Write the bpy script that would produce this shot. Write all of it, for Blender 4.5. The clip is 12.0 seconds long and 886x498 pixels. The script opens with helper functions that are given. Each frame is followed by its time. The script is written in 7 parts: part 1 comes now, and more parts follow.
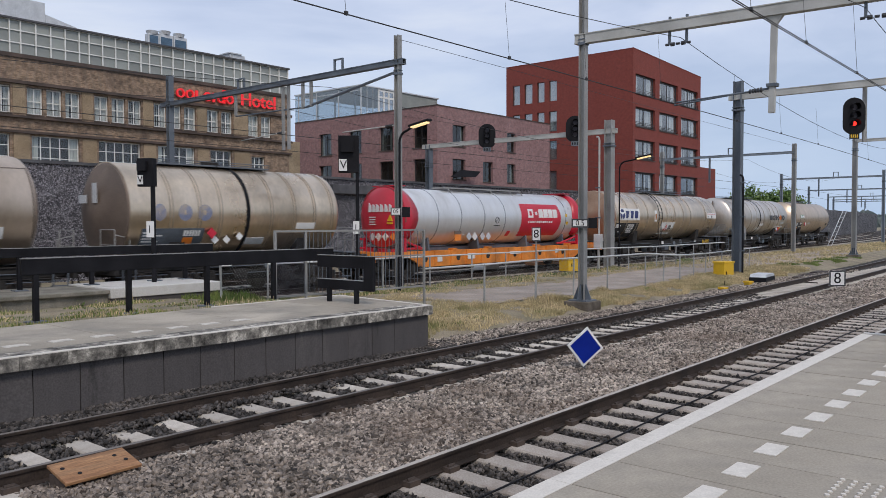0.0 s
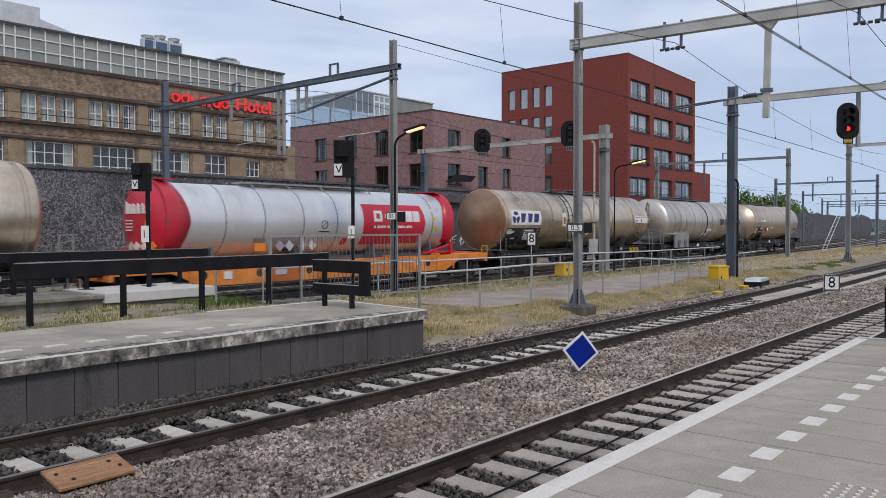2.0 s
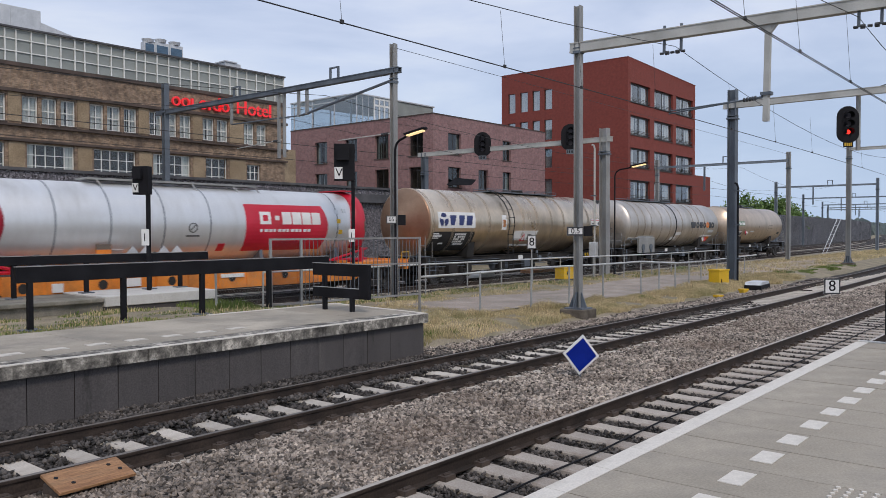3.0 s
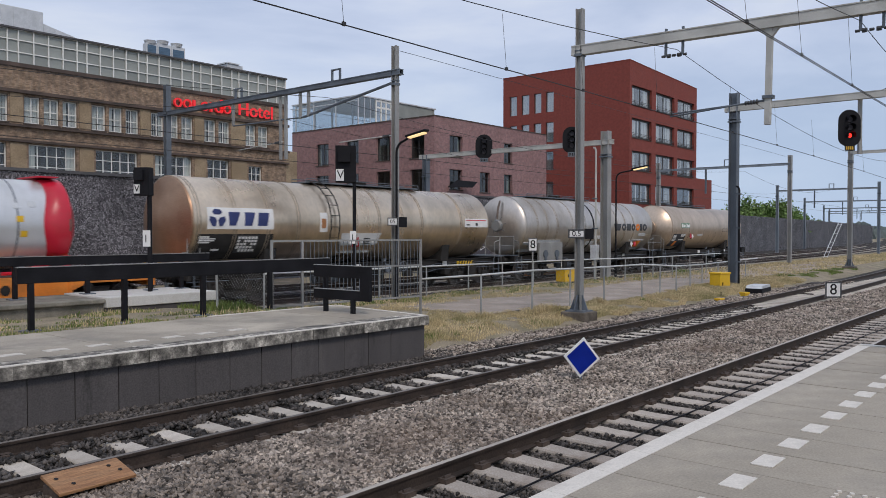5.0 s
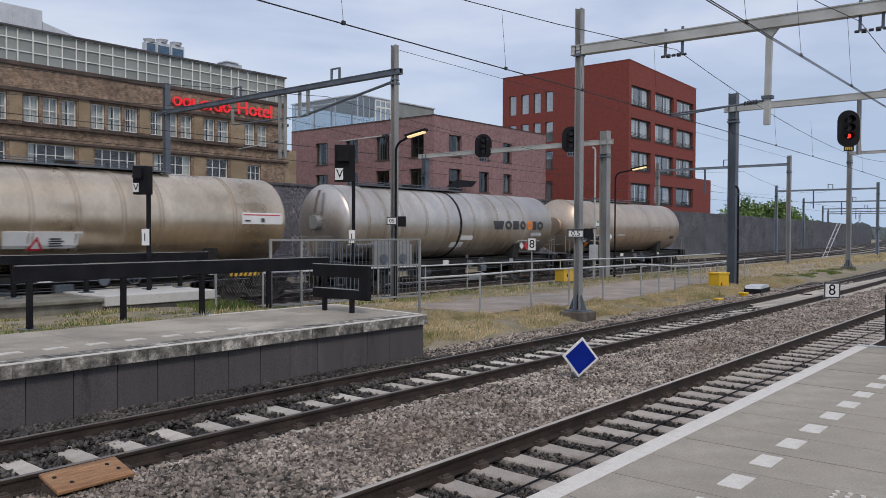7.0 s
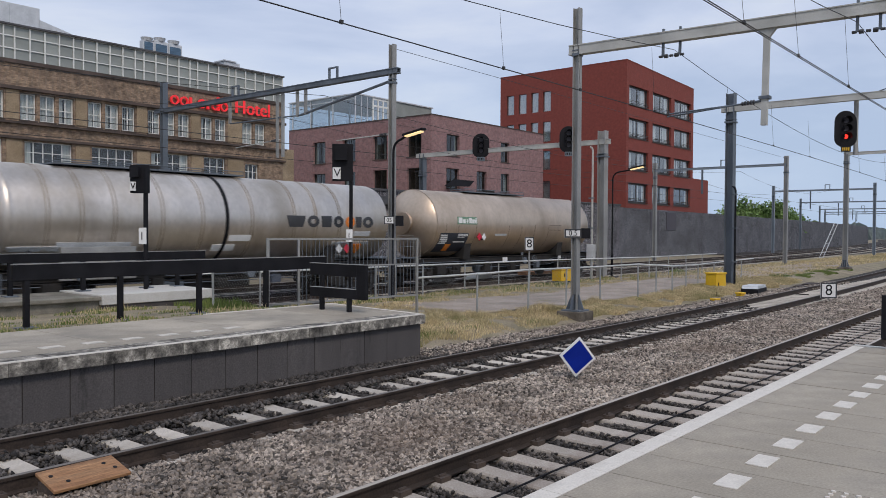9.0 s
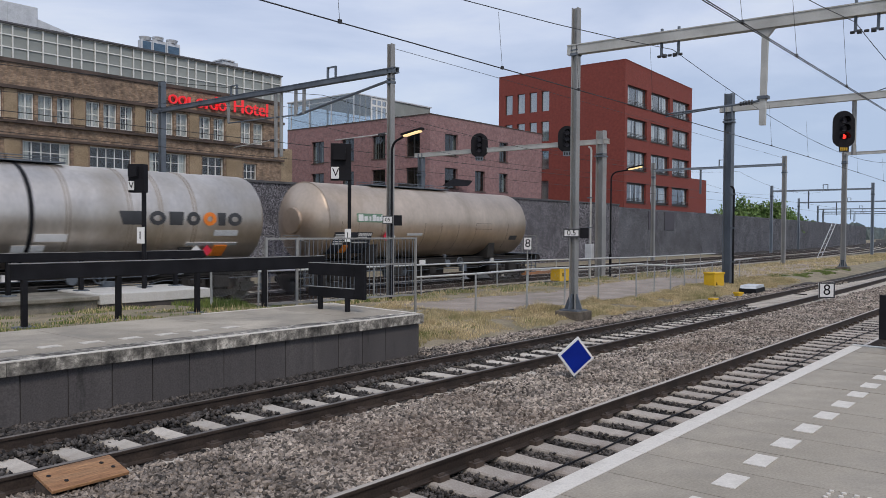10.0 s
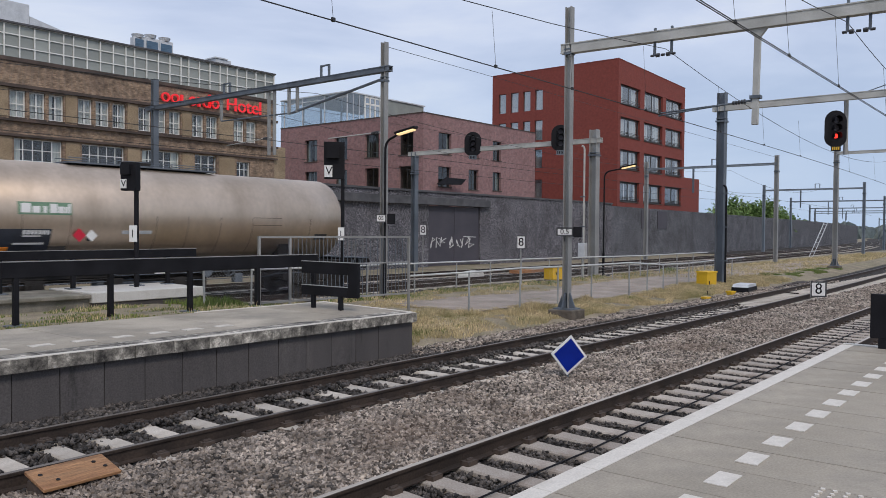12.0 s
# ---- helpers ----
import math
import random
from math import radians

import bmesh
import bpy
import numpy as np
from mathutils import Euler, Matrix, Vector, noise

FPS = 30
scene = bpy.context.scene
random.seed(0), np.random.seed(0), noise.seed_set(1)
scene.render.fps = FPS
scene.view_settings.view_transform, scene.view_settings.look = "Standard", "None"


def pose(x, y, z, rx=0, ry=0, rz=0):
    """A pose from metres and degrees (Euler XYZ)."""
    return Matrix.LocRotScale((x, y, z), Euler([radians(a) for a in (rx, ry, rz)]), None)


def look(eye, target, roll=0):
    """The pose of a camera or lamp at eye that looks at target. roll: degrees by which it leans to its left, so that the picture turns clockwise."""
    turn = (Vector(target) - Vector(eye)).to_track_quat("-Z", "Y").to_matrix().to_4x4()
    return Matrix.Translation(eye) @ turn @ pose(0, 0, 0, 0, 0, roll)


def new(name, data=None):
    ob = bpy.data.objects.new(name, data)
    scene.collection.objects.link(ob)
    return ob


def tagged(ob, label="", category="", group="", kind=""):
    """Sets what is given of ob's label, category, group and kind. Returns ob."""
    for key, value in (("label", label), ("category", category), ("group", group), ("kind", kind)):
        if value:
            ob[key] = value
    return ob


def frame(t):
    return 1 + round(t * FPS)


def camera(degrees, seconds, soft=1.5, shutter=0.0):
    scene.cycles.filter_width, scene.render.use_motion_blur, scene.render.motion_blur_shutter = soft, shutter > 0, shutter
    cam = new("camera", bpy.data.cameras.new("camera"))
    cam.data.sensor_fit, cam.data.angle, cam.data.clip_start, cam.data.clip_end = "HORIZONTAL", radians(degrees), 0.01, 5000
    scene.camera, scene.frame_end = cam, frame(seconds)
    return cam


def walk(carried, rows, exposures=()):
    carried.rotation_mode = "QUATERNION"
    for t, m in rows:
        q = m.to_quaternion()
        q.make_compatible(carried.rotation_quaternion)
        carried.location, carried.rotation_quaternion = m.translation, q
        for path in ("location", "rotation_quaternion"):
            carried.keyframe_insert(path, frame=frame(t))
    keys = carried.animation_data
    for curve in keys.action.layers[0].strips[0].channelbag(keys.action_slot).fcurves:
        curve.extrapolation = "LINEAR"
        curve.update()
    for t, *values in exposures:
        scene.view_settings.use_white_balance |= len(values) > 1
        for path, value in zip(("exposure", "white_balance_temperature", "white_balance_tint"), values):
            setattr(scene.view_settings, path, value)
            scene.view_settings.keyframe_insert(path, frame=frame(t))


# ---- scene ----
# ---- camera and its way: held by hand on the platform, turning slightly ----
EYE = Vector((0.0, 0.0, 2.386))


def view(yaw, down, roll):
    """Pose at EYE that looks yaw degrees from the tracks' direction, down degrees below the horizon."""
    a, d = radians(yaw), radians(down)
    way = Vector((math.cos(a) * math.cos(d), math.sin(a) * math.cos(d), -math.sin(d)))
    return look(EYE, EYE + way, roll)


TURNS = [
    (0.0, 40.177, 1.927, -0.144),
    (0.5, 40.064, 1.868, -0.124),
    (1.0, 39.969, 1.803, -0.123),
    (1.5, 39.878, 1.706, -0.140),
    (2.0, 39.838, 1.589, -0.156),
    (2.5, 39.824, 1.475, -0.141),
    (3.0, 39.856, 1.344, -0.155),
    (5.0, 39.933, 1.183, 0.045),
    (5.5, 39.964, 1.188, 0.144),
    (6.0, 39.968, 1.187, 0.148),
    (6.5, 39.939, 1.196, 0.190),
    (7.0, 39.863, 1.224, 0.191),
    (9.0, 39.675, 1.265, 0.324),
    (9.5, 39.622, 1.302, 0.373),
    (10.0, 39.560, 1.291, 0.361),
    (10.5, 39.437, 1.301, 0.422),
    (11.0, 39.298, 1.314, 0.404),
    (11.5, 39.176, 1.342, 0.436),
    (12.0, 39.074, 1.387, 0.436),
]
cam = camera(58.95, 12.0, soft=0.7, shutter=0.4)
walk(cam, [(t, view(a, b, c)) for t, a, b, c in TURNS], exposures=[(0.0, 0.05), (2.5, 0.07), (5.0, -0.02), (7.0, -0.03), (9.5, 0.01), (12.0, 0.04)])

# ---- sky and light: bright, thinly overcast day ----
world = bpy.data.worlds.new("world")
scene.world = world
world.use_nodes = True
wn, wl = world.node_tree.nodes, world.node_tree.links
wn.clear()
w_out = wn.new("ShaderNodeOutputWorld")
w_bg = wn.new("ShaderNodeBackground")
w_sky = wn.new("ShaderNodeTexSky")
w_sky.sky_type = "NISHITA"
w_sky.sun_disc = False
w_sky.sun_elevation, w_sky.sun_rotation = radians(45), radians(213)
w_sky.dust_density, w_sky.ozone_density = 2.0, 2.0
w_co = wn.new("ShaderNodeTexCoord")
w_map = wn.new("ShaderNodeMapping")
w_map.inputs["Scale"].default_value = (1.0, 1.0, 3.4)
w_map.inputs["Rotation"].default_value = (0.1, 0.0, 0.6)
w_noise = wn.new("ShaderNodeTexNoise")
w_noise.inputs["Scale"].default_value = 2.1
w_noise.inputs["Detail"].default_value = 7.0
w_noise.inputs["Roughness"].default_value = 0.52
w_noise.inputs["Distortion"].default_value = 0.35
w_ramp = wn.new("ShaderNodeValToRGB")
w_ramp.color_ramp.elements[0].position, w_ramp.color_ramp.elements[0].color = 0.38, (4.9, 5.75, 7.75, 1)
w_ramp.color_ramp.elements[1].position, w_ramp.color_ramp.elements[1].color = 0.63, (7.9, 8.4, 9.5, 1)
mid = w_ramp.color_ramp.elements.new(0.5)
mid.color = (6.3, 7.05, 8.9, 1)
w_mix = wn.new("ShaderNodeMixRGB")
w_mix.inputs["Fac"].default_value = 0.86
wl.new(w_co.outputs["Generated"], w_map.inputs["Vector"])
wl.new(w_map.outputs["Vector"], w_noise.inputs["Vector"])
wl.new(w_noise.outputs["Fac"], w_ramp.inputs["Fac"])
wl.new(w_sky.outputs["Color"], w_mix.inputs["Color1"])
wl.new(w_ramp.outputs["Color"], w_mix.inputs["Color2"])
w_sep = wn.new("ShaderNodeSeparateXYZ")
w_low = wn.new("ShaderNodeMapRange")
w_low.inputs["From Min"].default_value, w_low.inputs["From Max"].default_value = 0.0, 0.24
w_low.inputs["To Min"].default_value, w_low.inputs["To Max"].default_value = 0.75, 0.0
w_hor = wn.new("ShaderNodeMixRGB")
w_hor.inputs["Color2"].default_value = (4.2, 5.6, 7.6, 1)
wl.new(w_co.outputs["Generated"], w_sep.inputs[0])
wl.new(w_sep.outputs["Z"], w_low.inputs["Value"])
wl.new(w_low.outputs["Result"], w_hor.inputs["Fac"])
wl.new(w_mix.outputs["Color"], w_hor.inputs["Color1"])
wl.new(w_hor.outputs["Color"], w_bg.inputs["Color"])
w_bg.inputs["Strength"].default_value = 0.1
wl.new(w_bg.outputs["Background"], w_out.inputs["Surface"])

sun = new("sun", bpy.data.lights.new("sun", "SUN"))
sun.data.energy, sun.data.angle, sun.data.color = 1.35, radians(14), (1.0, 0.89, 0.785)
sun.matrix_world = look((-34, -52, 78), (10, 14, 0))


# ---- materials ----
def rgb(c):
    return (c[0], c[1], c[2], 1.0)


def mat(name, c1, c2=None, scale=2.0, rough=0.65, metal=0.0, bump=0.15, fine=45.0, vary=0.18, stretch=(1, 1, 1),
        each=0.0, island=0.0, dirt=None, dirt_scale=0.7, dirt_amount=0.5, spec=0.5, depth=0.01):
    """Two-scale surface: broad change from c1 to c2, fine grain with relief, optional stains and a change from piece to piece."""
    m = bpy.data.materials.new(name)
    m.use_nodes = True
    n, l = m.node_tree.nodes, m.node_tree.links
    b = n["Principled BSDF"]
    co = n.new("ShaderNodeTexCoord")
    mp = n.new("ShaderNodeMapping")
    mp.inputs["Scale"].default_value = stretch
    l.new(co.outputs["Object"], mp.inputs["Vector"])
    n1 = n.new("ShaderNodeTexNoise")
    n1.inputs["Scale"].default_value, n1.inputs["Detail"].default_value = scale, 5.0
    l.new(mp.outputs["Vector"], n1.inputs["Vector"])
    ramp = n.new("ShaderNodeValToRGB")
    ramp.color_ramp.elements[0].position, ramp.color_ramp.elements[1].position = 0.36, 0.66
    ramp.color_ramp.elements[0].color = rgb(c1)
    ramp.color_ramp.elements[1].color = rgb(c2 or [min(1, v * 1.25) for v in c1])
    l.new(n1.outputs["Fac"], ramp.inputs["Fac"])
    n2 = n.new("ShaderNodeTexNoise")
    n2.inputs["Scale"].default_value, n2.inputs["Detail"].default_value = fine, 4.0
    l.new(mp.outputs["Vector"], n2.inputs["Vector"])
    mr = n.new("ShaderNodeMapRange")
    mr.inputs["From Min"].default_value, mr.inputs["From Max"].default_value = 0.3, 0.7
    mr.inputs["To Min"].default_value, mr.inputs["To Max"].default_value = 1 - vary, 1 + vary
    l.new(n2.outputs["Fac"], mr.inputs["Value"])
    mul = n.new("ShaderNodeVectorMath")
    mul.operation = "SCALE"
    l.new(ramp.outputs["Color"], mul.inputs[0])
    l.new(mr.outputs["Result"], mul.inputs["Scale"])
    last = mul.outputs["Vector"]
    for amount, node, out in ((each, "ShaderNodeObjectInfo", "Random"), (island, "ShaderNodeNewGeometry", "Random Per Island")):
        if amount:
            info = n.new(node)
            r2 = n.new("ShaderNodeMapRange")
            r2.inputs["To Min"].default_value, r2.inputs["To Max"].default_value = 1 - amount, 1 + amount
            l.new(info.outputs[out], r2.inputs["Value"])
            m2 = n.new("ShaderNodeVectorMath")
            m2.operation = "SCALE"
            l.new(last, m2.inputs[0])
            l.new(r2.outputs["Result"], m2.inputs["Scale"])
            last = m2.outputs["Vector"]
    if dirt:
        n3 = n.new("ShaderNodeTexNoise")
        n3.inputs["Scale"].default_value, n3.inputs["Detail"].default_value, n3.inputs["Roughness"].default_value = dirt_scale, 8.0, 0.62
        l.new(mp.outputs["Vector"], n3.inputs["Vector"])
        r3 = n.new("ShaderNodeMapRange")
        r3.inputs["From Min"].default_value, r3.inputs["From Max"].default_value = 0.45, 0.7
        r3.inputs["To Max"].default_value = dirt_amount
        l.new(n3.outputs["Fac"], r3.inputs["Value"])
        mx = n.new("ShaderNodeMixRGB")
        mx.inputs["Color2"].default_value = rgb(dirt)
        l.new(r3.outputs["Result"], mx.inputs["Fac"])
        l.new(last, mx.inputs["Color1"])
        last = mx.outputs["Color"]
    l.new(last, b.inputs["Base Color"])
    rr = n.new("ShaderNodeMapRange")
    rr.inputs["To Min"].default_value, rr.inputs["To Max"].default_value = max(0.03, rough - 0.12), min(1, rough + 0.12)
    l.new(n1.outputs["Fac"], rr.inputs["Value"])
    l.new(rr.outputs["Result"], b.inputs["Roughness"])
    b.inputs["Metallic"].default_value = metal
    b.inputs["Specular IOR Level"].default_value = spec
    if bump:
        bp = n.new("ShaderNodeBump")
        bp.inputs["Strength"].default_value, bp.inputs["Distance"].default_value = bump, depth
        l.new(n2.outputs["Fac"], bp.inputs["Height"])
        l.new(bp.outputs["Normal"], b.inputs["Normal"])
    return m


def brick_mat(name, c1, c2, mortar, length=0.22, height=0.065, patch=None, patch_scale=0.35, clumps=0.28):
    m = bpy.data.materials.new(name)
    m.use_nodes = True
    n, l = m.node_tree.nodes, m.node_tree.links
    b = n["Principled BSDF"]
    co = n.new("ShaderNodeTexCoord")
    sep = n.new("ShaderNodeSeparateXYZ")
    l.new(co.outputs["Object"], sep.inputs[0])
    add = n.new("ShaderNodeMath")
    l.new(sep.outputs["X"], add.inputs[0])
    l.new(sep.outputs["Y"], add.inputs[1])
    com = n.new("ShaderNodeCombineXYZ")
    l.new(add.outputs[0], com.inputs["X"])
    l.new(sep.outputs["Z"], com.inputs["Y"])
    br = n.new("ShaderNodeTexBrick")
    br.inputs["Scale"].default_value = 1.0
    br.inputs["Brick Width"].default_value, br.inputs["Row Height"].default_value = length, height
    br.inputs["Mortar Size"].default_value = 0.009
    br.inputs["Color1"].default_value, br.inputs["Color2"].default_value, br.inputs["Mortar"].default_value = rgb(c1), rgb(c2), rgb(mortar)
    l.new(com.outputs[0], br.inputs["Vector"])
    big = n.new("ShaderNodeTexNoise")
    big.inputs["Scale"].default_value, big.inputs["Detail"].default_value = patch_scale, 8.0
    big.inputs["Roughness"].default_value = 0.65
    l.new(co.outputs["Object"], big.inputs["Vector"])
    mr = n.new("ShaderNodeMapRange")
    mr.inputs["From Min"].default_value, mr.inputs["From Max"].default_value = 0.42, 0.72
    mr.inputs["To Max"].default_value = 0.75
    l.new(big.outputs["Fac"], mr.inputs["Value"])
    mx = n.new("ShaderNodeMixRGB")
    mx.inputs["Color2"].default_value = rgb(patch or [v * 0.7 for v in c1])
    l.new(mr.outputs["Result"], mx.inputs["Fac"])
    l.new(br.outputs["Color"], mx.inputs["Color1"])
    clump = n.new("ShaderNodeTexNoise")
    clump.inputs["Scale"].default_value, clump.inputs["Detail"].default_value = 3.2, 5.0
    l.new(co.outputs["Object"], clump.inputs["Vector"])
    cr = n.new("ShaderNodeMapRange")
    cr.inputs["From Min"].default_value, cr.inputs["From Max"].default_value = 0.3, 0.7
    cr.inputs["To Min"].default_value, cr.inputs["To Max"].default_value = 1 - clumps, 1 + clumps
    l.new(clump.outputs["Fac"], cr.inputs["Value"])
    sc = n.new("ShaderNodeVectorMath")
    sc.operation = "SCALE"
    l.new(mx.outputs["Color"], sc.inputs[0])
    l.new(cr.outputs["Result"], sc.inputs["Scale"])
    l.new(sc.outputs["Vector"], b.inputs["Base Color"])
    b.inputs["Roughness"].default_value = 0.88
    bp = n.new("ShaderNodeBump")
    bp.inputs["Strength"].default_value, bp.inputs["Distance"].default_value = 0.5, 0.01
    l.new(br.outputs["Fac"], bp.inputs["Height"])
    bp.invert = True
    l.new(bp.outputs["Normal"], b.inputs["Normal"])
    return m


def stone_mat(name, c1, c2, joint, scale=5.0):
    """Rubble held behind wire: cells of stone with dark joints."""
    m = bpy.data.materials.new(name)
    m.use_nodes = True
    n, l = m.node_tree.nodes, m.node_tree.links
    b = n["Principled BSDF"]
    co = n.new("ShaderNodeTexCoord")
    vo = n.new("ShaderNodeTexVoronoi")
    vo.inputs["Scale"].default_value = scale
    l.new(co.outputs["Object"], vo.inputs["Vector"])
    ve = n.new("ShaderNodeTexVoronoi")
    ve.feature = "DISTANCE_TO_EDGE"
    ve.inputs["Scale"].default_value = scale
    l.new(co.outputs["Object"], ve.inputs["Vector"])
    sep = n.new("ShaderNodeSeparateColor")
    l.new(vo.outputs["Color"], sep.inputs[0])
    ramp = n.new("ShaderNodeValToRGB")
    ramp.color_ramp.elements[0].color, ramp.color_ramp.elements[1].color = rgb(c1), rgb(c2)
    l.new(sep.outputs[0], ramp.inputs["Fac"])
    edge = n.new("ShaderNodeMapRange")
    edge.inputs["From Min"].default_value, edge.inputs["From Max"].default_value = 0.02, 0.12
    l.new(ve.outputs["Distance"], edge.inputs["Value"])
    mx = n.new("ShaderNodeMixRGB")
    mx.inputs["Color1"].default_value = rgb(joint)
    l.new(edge.outputs["Result"], mx.inputs["Fac"])
    l.new(ramp.outputs["Color"], mx.inputs["Color2"])
    big = n.new("ShaderNodeTexNoise")
    big.inputs["Scale"].default_value, big.inputs["Detail"].default_value = 0.5, 6.0
    l.new(co.outputs["Object"], big.inputs["Vector"])
    r = n.new("ShaderNodeMapRange")
    r.inputs["From Min"].default_value, r.inputs["From Max"].default_value = 0.3, 0.7
    r.inputs["To Min"].default_value, r.inputs["To Max"].default_value = 0.7, 1.25
    l.new(big.outputs["Fac"], r.inputs["Value"])
    sc = n.new("ShaderNodeVectorMath")
    sc.operation = "SCALE"
    l.new(mx.outputs["Color"], sc.inputs[0])
    l.new(r.outputs["Result"], sc.inputs["Scale"])
    l.new(sc.outputs["Vector"], b.inputs["Base Color"])
    b.inputs["Roughness"].default_value = 0.9
    bp = n.new("ShaderNodeBump")
    bp.inputs["Strength"].default_value, bp.inputs["Distance"].default_value = 0.9, 0.04
    l.new(edge.outputs["Result"], bp.inputs["Height"])
    l.new(bp.outputs["Normal"], b.inputs["Normal"])
    return m


def glow_mat(name, colour, strength):
    m = bpy.data.materials.new(name)
    m.use_nodes = True
    b = m.node_tree.nodes["Principled BSDF"]
    b.inputs["Base Color"].default_value = rgb(colour)
    b.inputs["Emission Color"].default_value = rgb(colour)
    b.inputs["Emission Strength"].default_value = strength
    return m


def glass_mat(name, tint, gloss=0.04, ior=1.9):
    """Thin pane: see-through with a mirror-like sheen that grows at a slant."""
    m = bpy.data.materials.new(name)
    m.use_nodes = True
    n, l = m.node_tree.nodes, m.node_tree.links
    n.clear()
    out = n.new("ShaderNodeOutputMaterial")
    tr, gl, lw, pw, fr, mx = (n.new("ShaderNode" + k) for k in ("BsdfTransparent", "BsdfGlossy", "LayerWeight", "Math", "MapRange", "MixShader"))
    tr.inputs["Color"].default_value = rgb(tint)
    gl.inputs["Roughness"].default_value = gloss
    lw.inputs["Blend"].default_value = 0.5
    pw.operation = "POWER"
    pw.inputs[1].default_value = 4.0
    fr.inputs["To Min"].default_value = ((ior - 1) / (ior + 1)) ** 2
    l.new(lw.outputs["Facing"], pw.inputs[0])
    l.new(pw.outputs[0], fr.inputs["Value"])
    l.new(fr.outputs[0], mx.inputs[0])
    l.new(tr.outputs[0], mx.inputs[1])
    l.new(gl.outputs[0], mx.inputs[2])
    l.new(mx.outputs[0], out.inputs["Surface"])
    return m


# Bed painted near-black to supply deep shade between stones; brown dirt patches over it.
M_BALLAST = mat("gap_shaded_ballast_ground", (0.012, 0.0105, 0.0095), (0.045, 0.039, 0.034), scale=14, rough=0.95, bump=1.0, fine=34, vary=0.6, depth=0.05, dirt=(0.1, 0.075, 0.055), dirt_scale=0.8, dirt_amount=0.4)
M_STONE = mat("ballast_stone", (0.195, 0.164, 0.137), (0.38, 0.327, 0.277), scale=1.6, rough=0.92, bump=0.3, fine=60, vary=0.35, island=0.9, dirt=(0.11, 0.07, 0.047), dirt_scale=0.5, dirt_amount=0.5)
M_STONE_BROWN = mat("brown_ballast_stone", (0.13, 0.108, 0.09), (0.265, 0.225, 0.19), scale=1.6, rough=0.92, bump=0.3, fine=60, vary=0.35, island=0.9, dirt=(0.11, 0.07, 0.047), dirt_scale=0.5, dirt_amount=0.5)
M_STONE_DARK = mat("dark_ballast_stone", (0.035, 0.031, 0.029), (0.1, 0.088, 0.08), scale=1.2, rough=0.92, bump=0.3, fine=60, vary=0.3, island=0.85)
M_EARTH = mat("dry_earth", (0.2, 0.165, 0.11), (0.31, 0.26, 0.18), scale=0.8, rough=0.95, bump=0.6, fine=25, vary=0.3, dirt=(0.15, 0.15, 0.07), dirt_scale=0.5, dirt_amount=0.6, depth=0.03)
M_PATH = mat("grit_path", (0.29, 0.24, 0.2), (0.4, 0.335, 0.285), scale=0.9, rough=0.95, bump=0.4, fine=60, vary=0.25, dirt=(0.13, 0.12, 0.09), dirt_scale=0.6)
M_STRAW = mat("dry_grass", (0.45, 0.36, 0.2), (0.6, 0.49, 0.3), scale=0.6, rough=0.85, bump=0, vary=0.2, island=0.45, dirt=(0.2, 0.2, 0.08), dirt_scale=0.55, dirt_amount=0.75)
M_GRASS = mat("green_weeds", (0.09, 0.14, 0.03), (0.16, 0.2, 0.05), scale=0.7, rough=0.8, bump=0, vary=0.2, island=0.4)
M_LEAF = mat("tree_leaf", (0.09, 0.17, 0.04), (0.17, 0.25, 0.07), scale=0.6, rough=0.7, bump=0, island=0.5)
M_BARK = mat("bark", (0.08, 0.065, 0.05), (0.13, 0.11, 0.085), scale=5, rough=0.9, bump=0.6)
M_RAIL = mat("rusty_rail_web", (0.028, 0.02, 0.016), (0.058, 0.041, 0.032), scale=3, rough=0.8, metal=0.2, bump=0.2, vary=0.3)
M_RAILTOP = mat("worn_rail_head", (0.36, 0.315, 0.27), (0.5, 0.45, 0.395), scale=2, rough=0.48, metal=0.25, bump=0.05, stretch=(0.2, 4, 1))
M_SLEEPER = mat("concrete_sleeper", (0.48, 0.435, 0.38), (0.62, 0.57, 0.5), scale=3, rough=0.9, bump=0.25, fine=50, vary=0.15, each=0.16, dirt=(0.16, 0.12, 0.09), dirt_scale=1.6, dirt_amount=0.55)
M_RAILDULL = mat("dull_rail_head", (0.1, 0.085, 0.072), (0.2, 0.175, 0.155), scale=2, rough=0.5, metal=0.3, bump=0.05, stretch=(0.2, 4, 1))
M_SLEEPER_OLD = mat("dusty_concrete_sleeper", (0.38, 0.335, 0.29), (0.5, 0.45, 0.4), scale=3, rough=0.9, bump=0.25, fine=50, vary=0.18, each=0.18, dirt=(0.14, 0.1, 0.075), dirt_scale=1.8, dirt_amount=0.65)
M_FENCE = mat("pale_fence_tube", (0.48, 0.49, 0.48), (0.6, 0.61, 0.6), rough=0.5, metal=0.2, bump=0.03, vary=0.08)
M_CLIP = mat("rusty_rail_clip", (0.05, 0.038, 0.032), (0.09, 0.065, 0.05), scale=8, rough=0.85, bump=0.2)
M_PAVE = mat("platform_concrete", (0.3, 0.266, 0.213), (0.45, 0.4, 0.325), scale=0.8, rough=0.85, bump=0.2, fine=55, vary=0.14, each=0.07, dirt=(0.18, 0.168, 0.146), dirt_scale=1.1, dirt_amount=0.65)
M_WHITE = mat("white_road_paint", (0.63, 0.59, 0.53), (0.75, 0.71, 0.645), scale=2.5, rough=0.75, bump=0.1, fine=60, vary=0.09, dirt=(0.34, 0.31, 0.265), dirt_scale=2.5, dirt_amount=0.6)
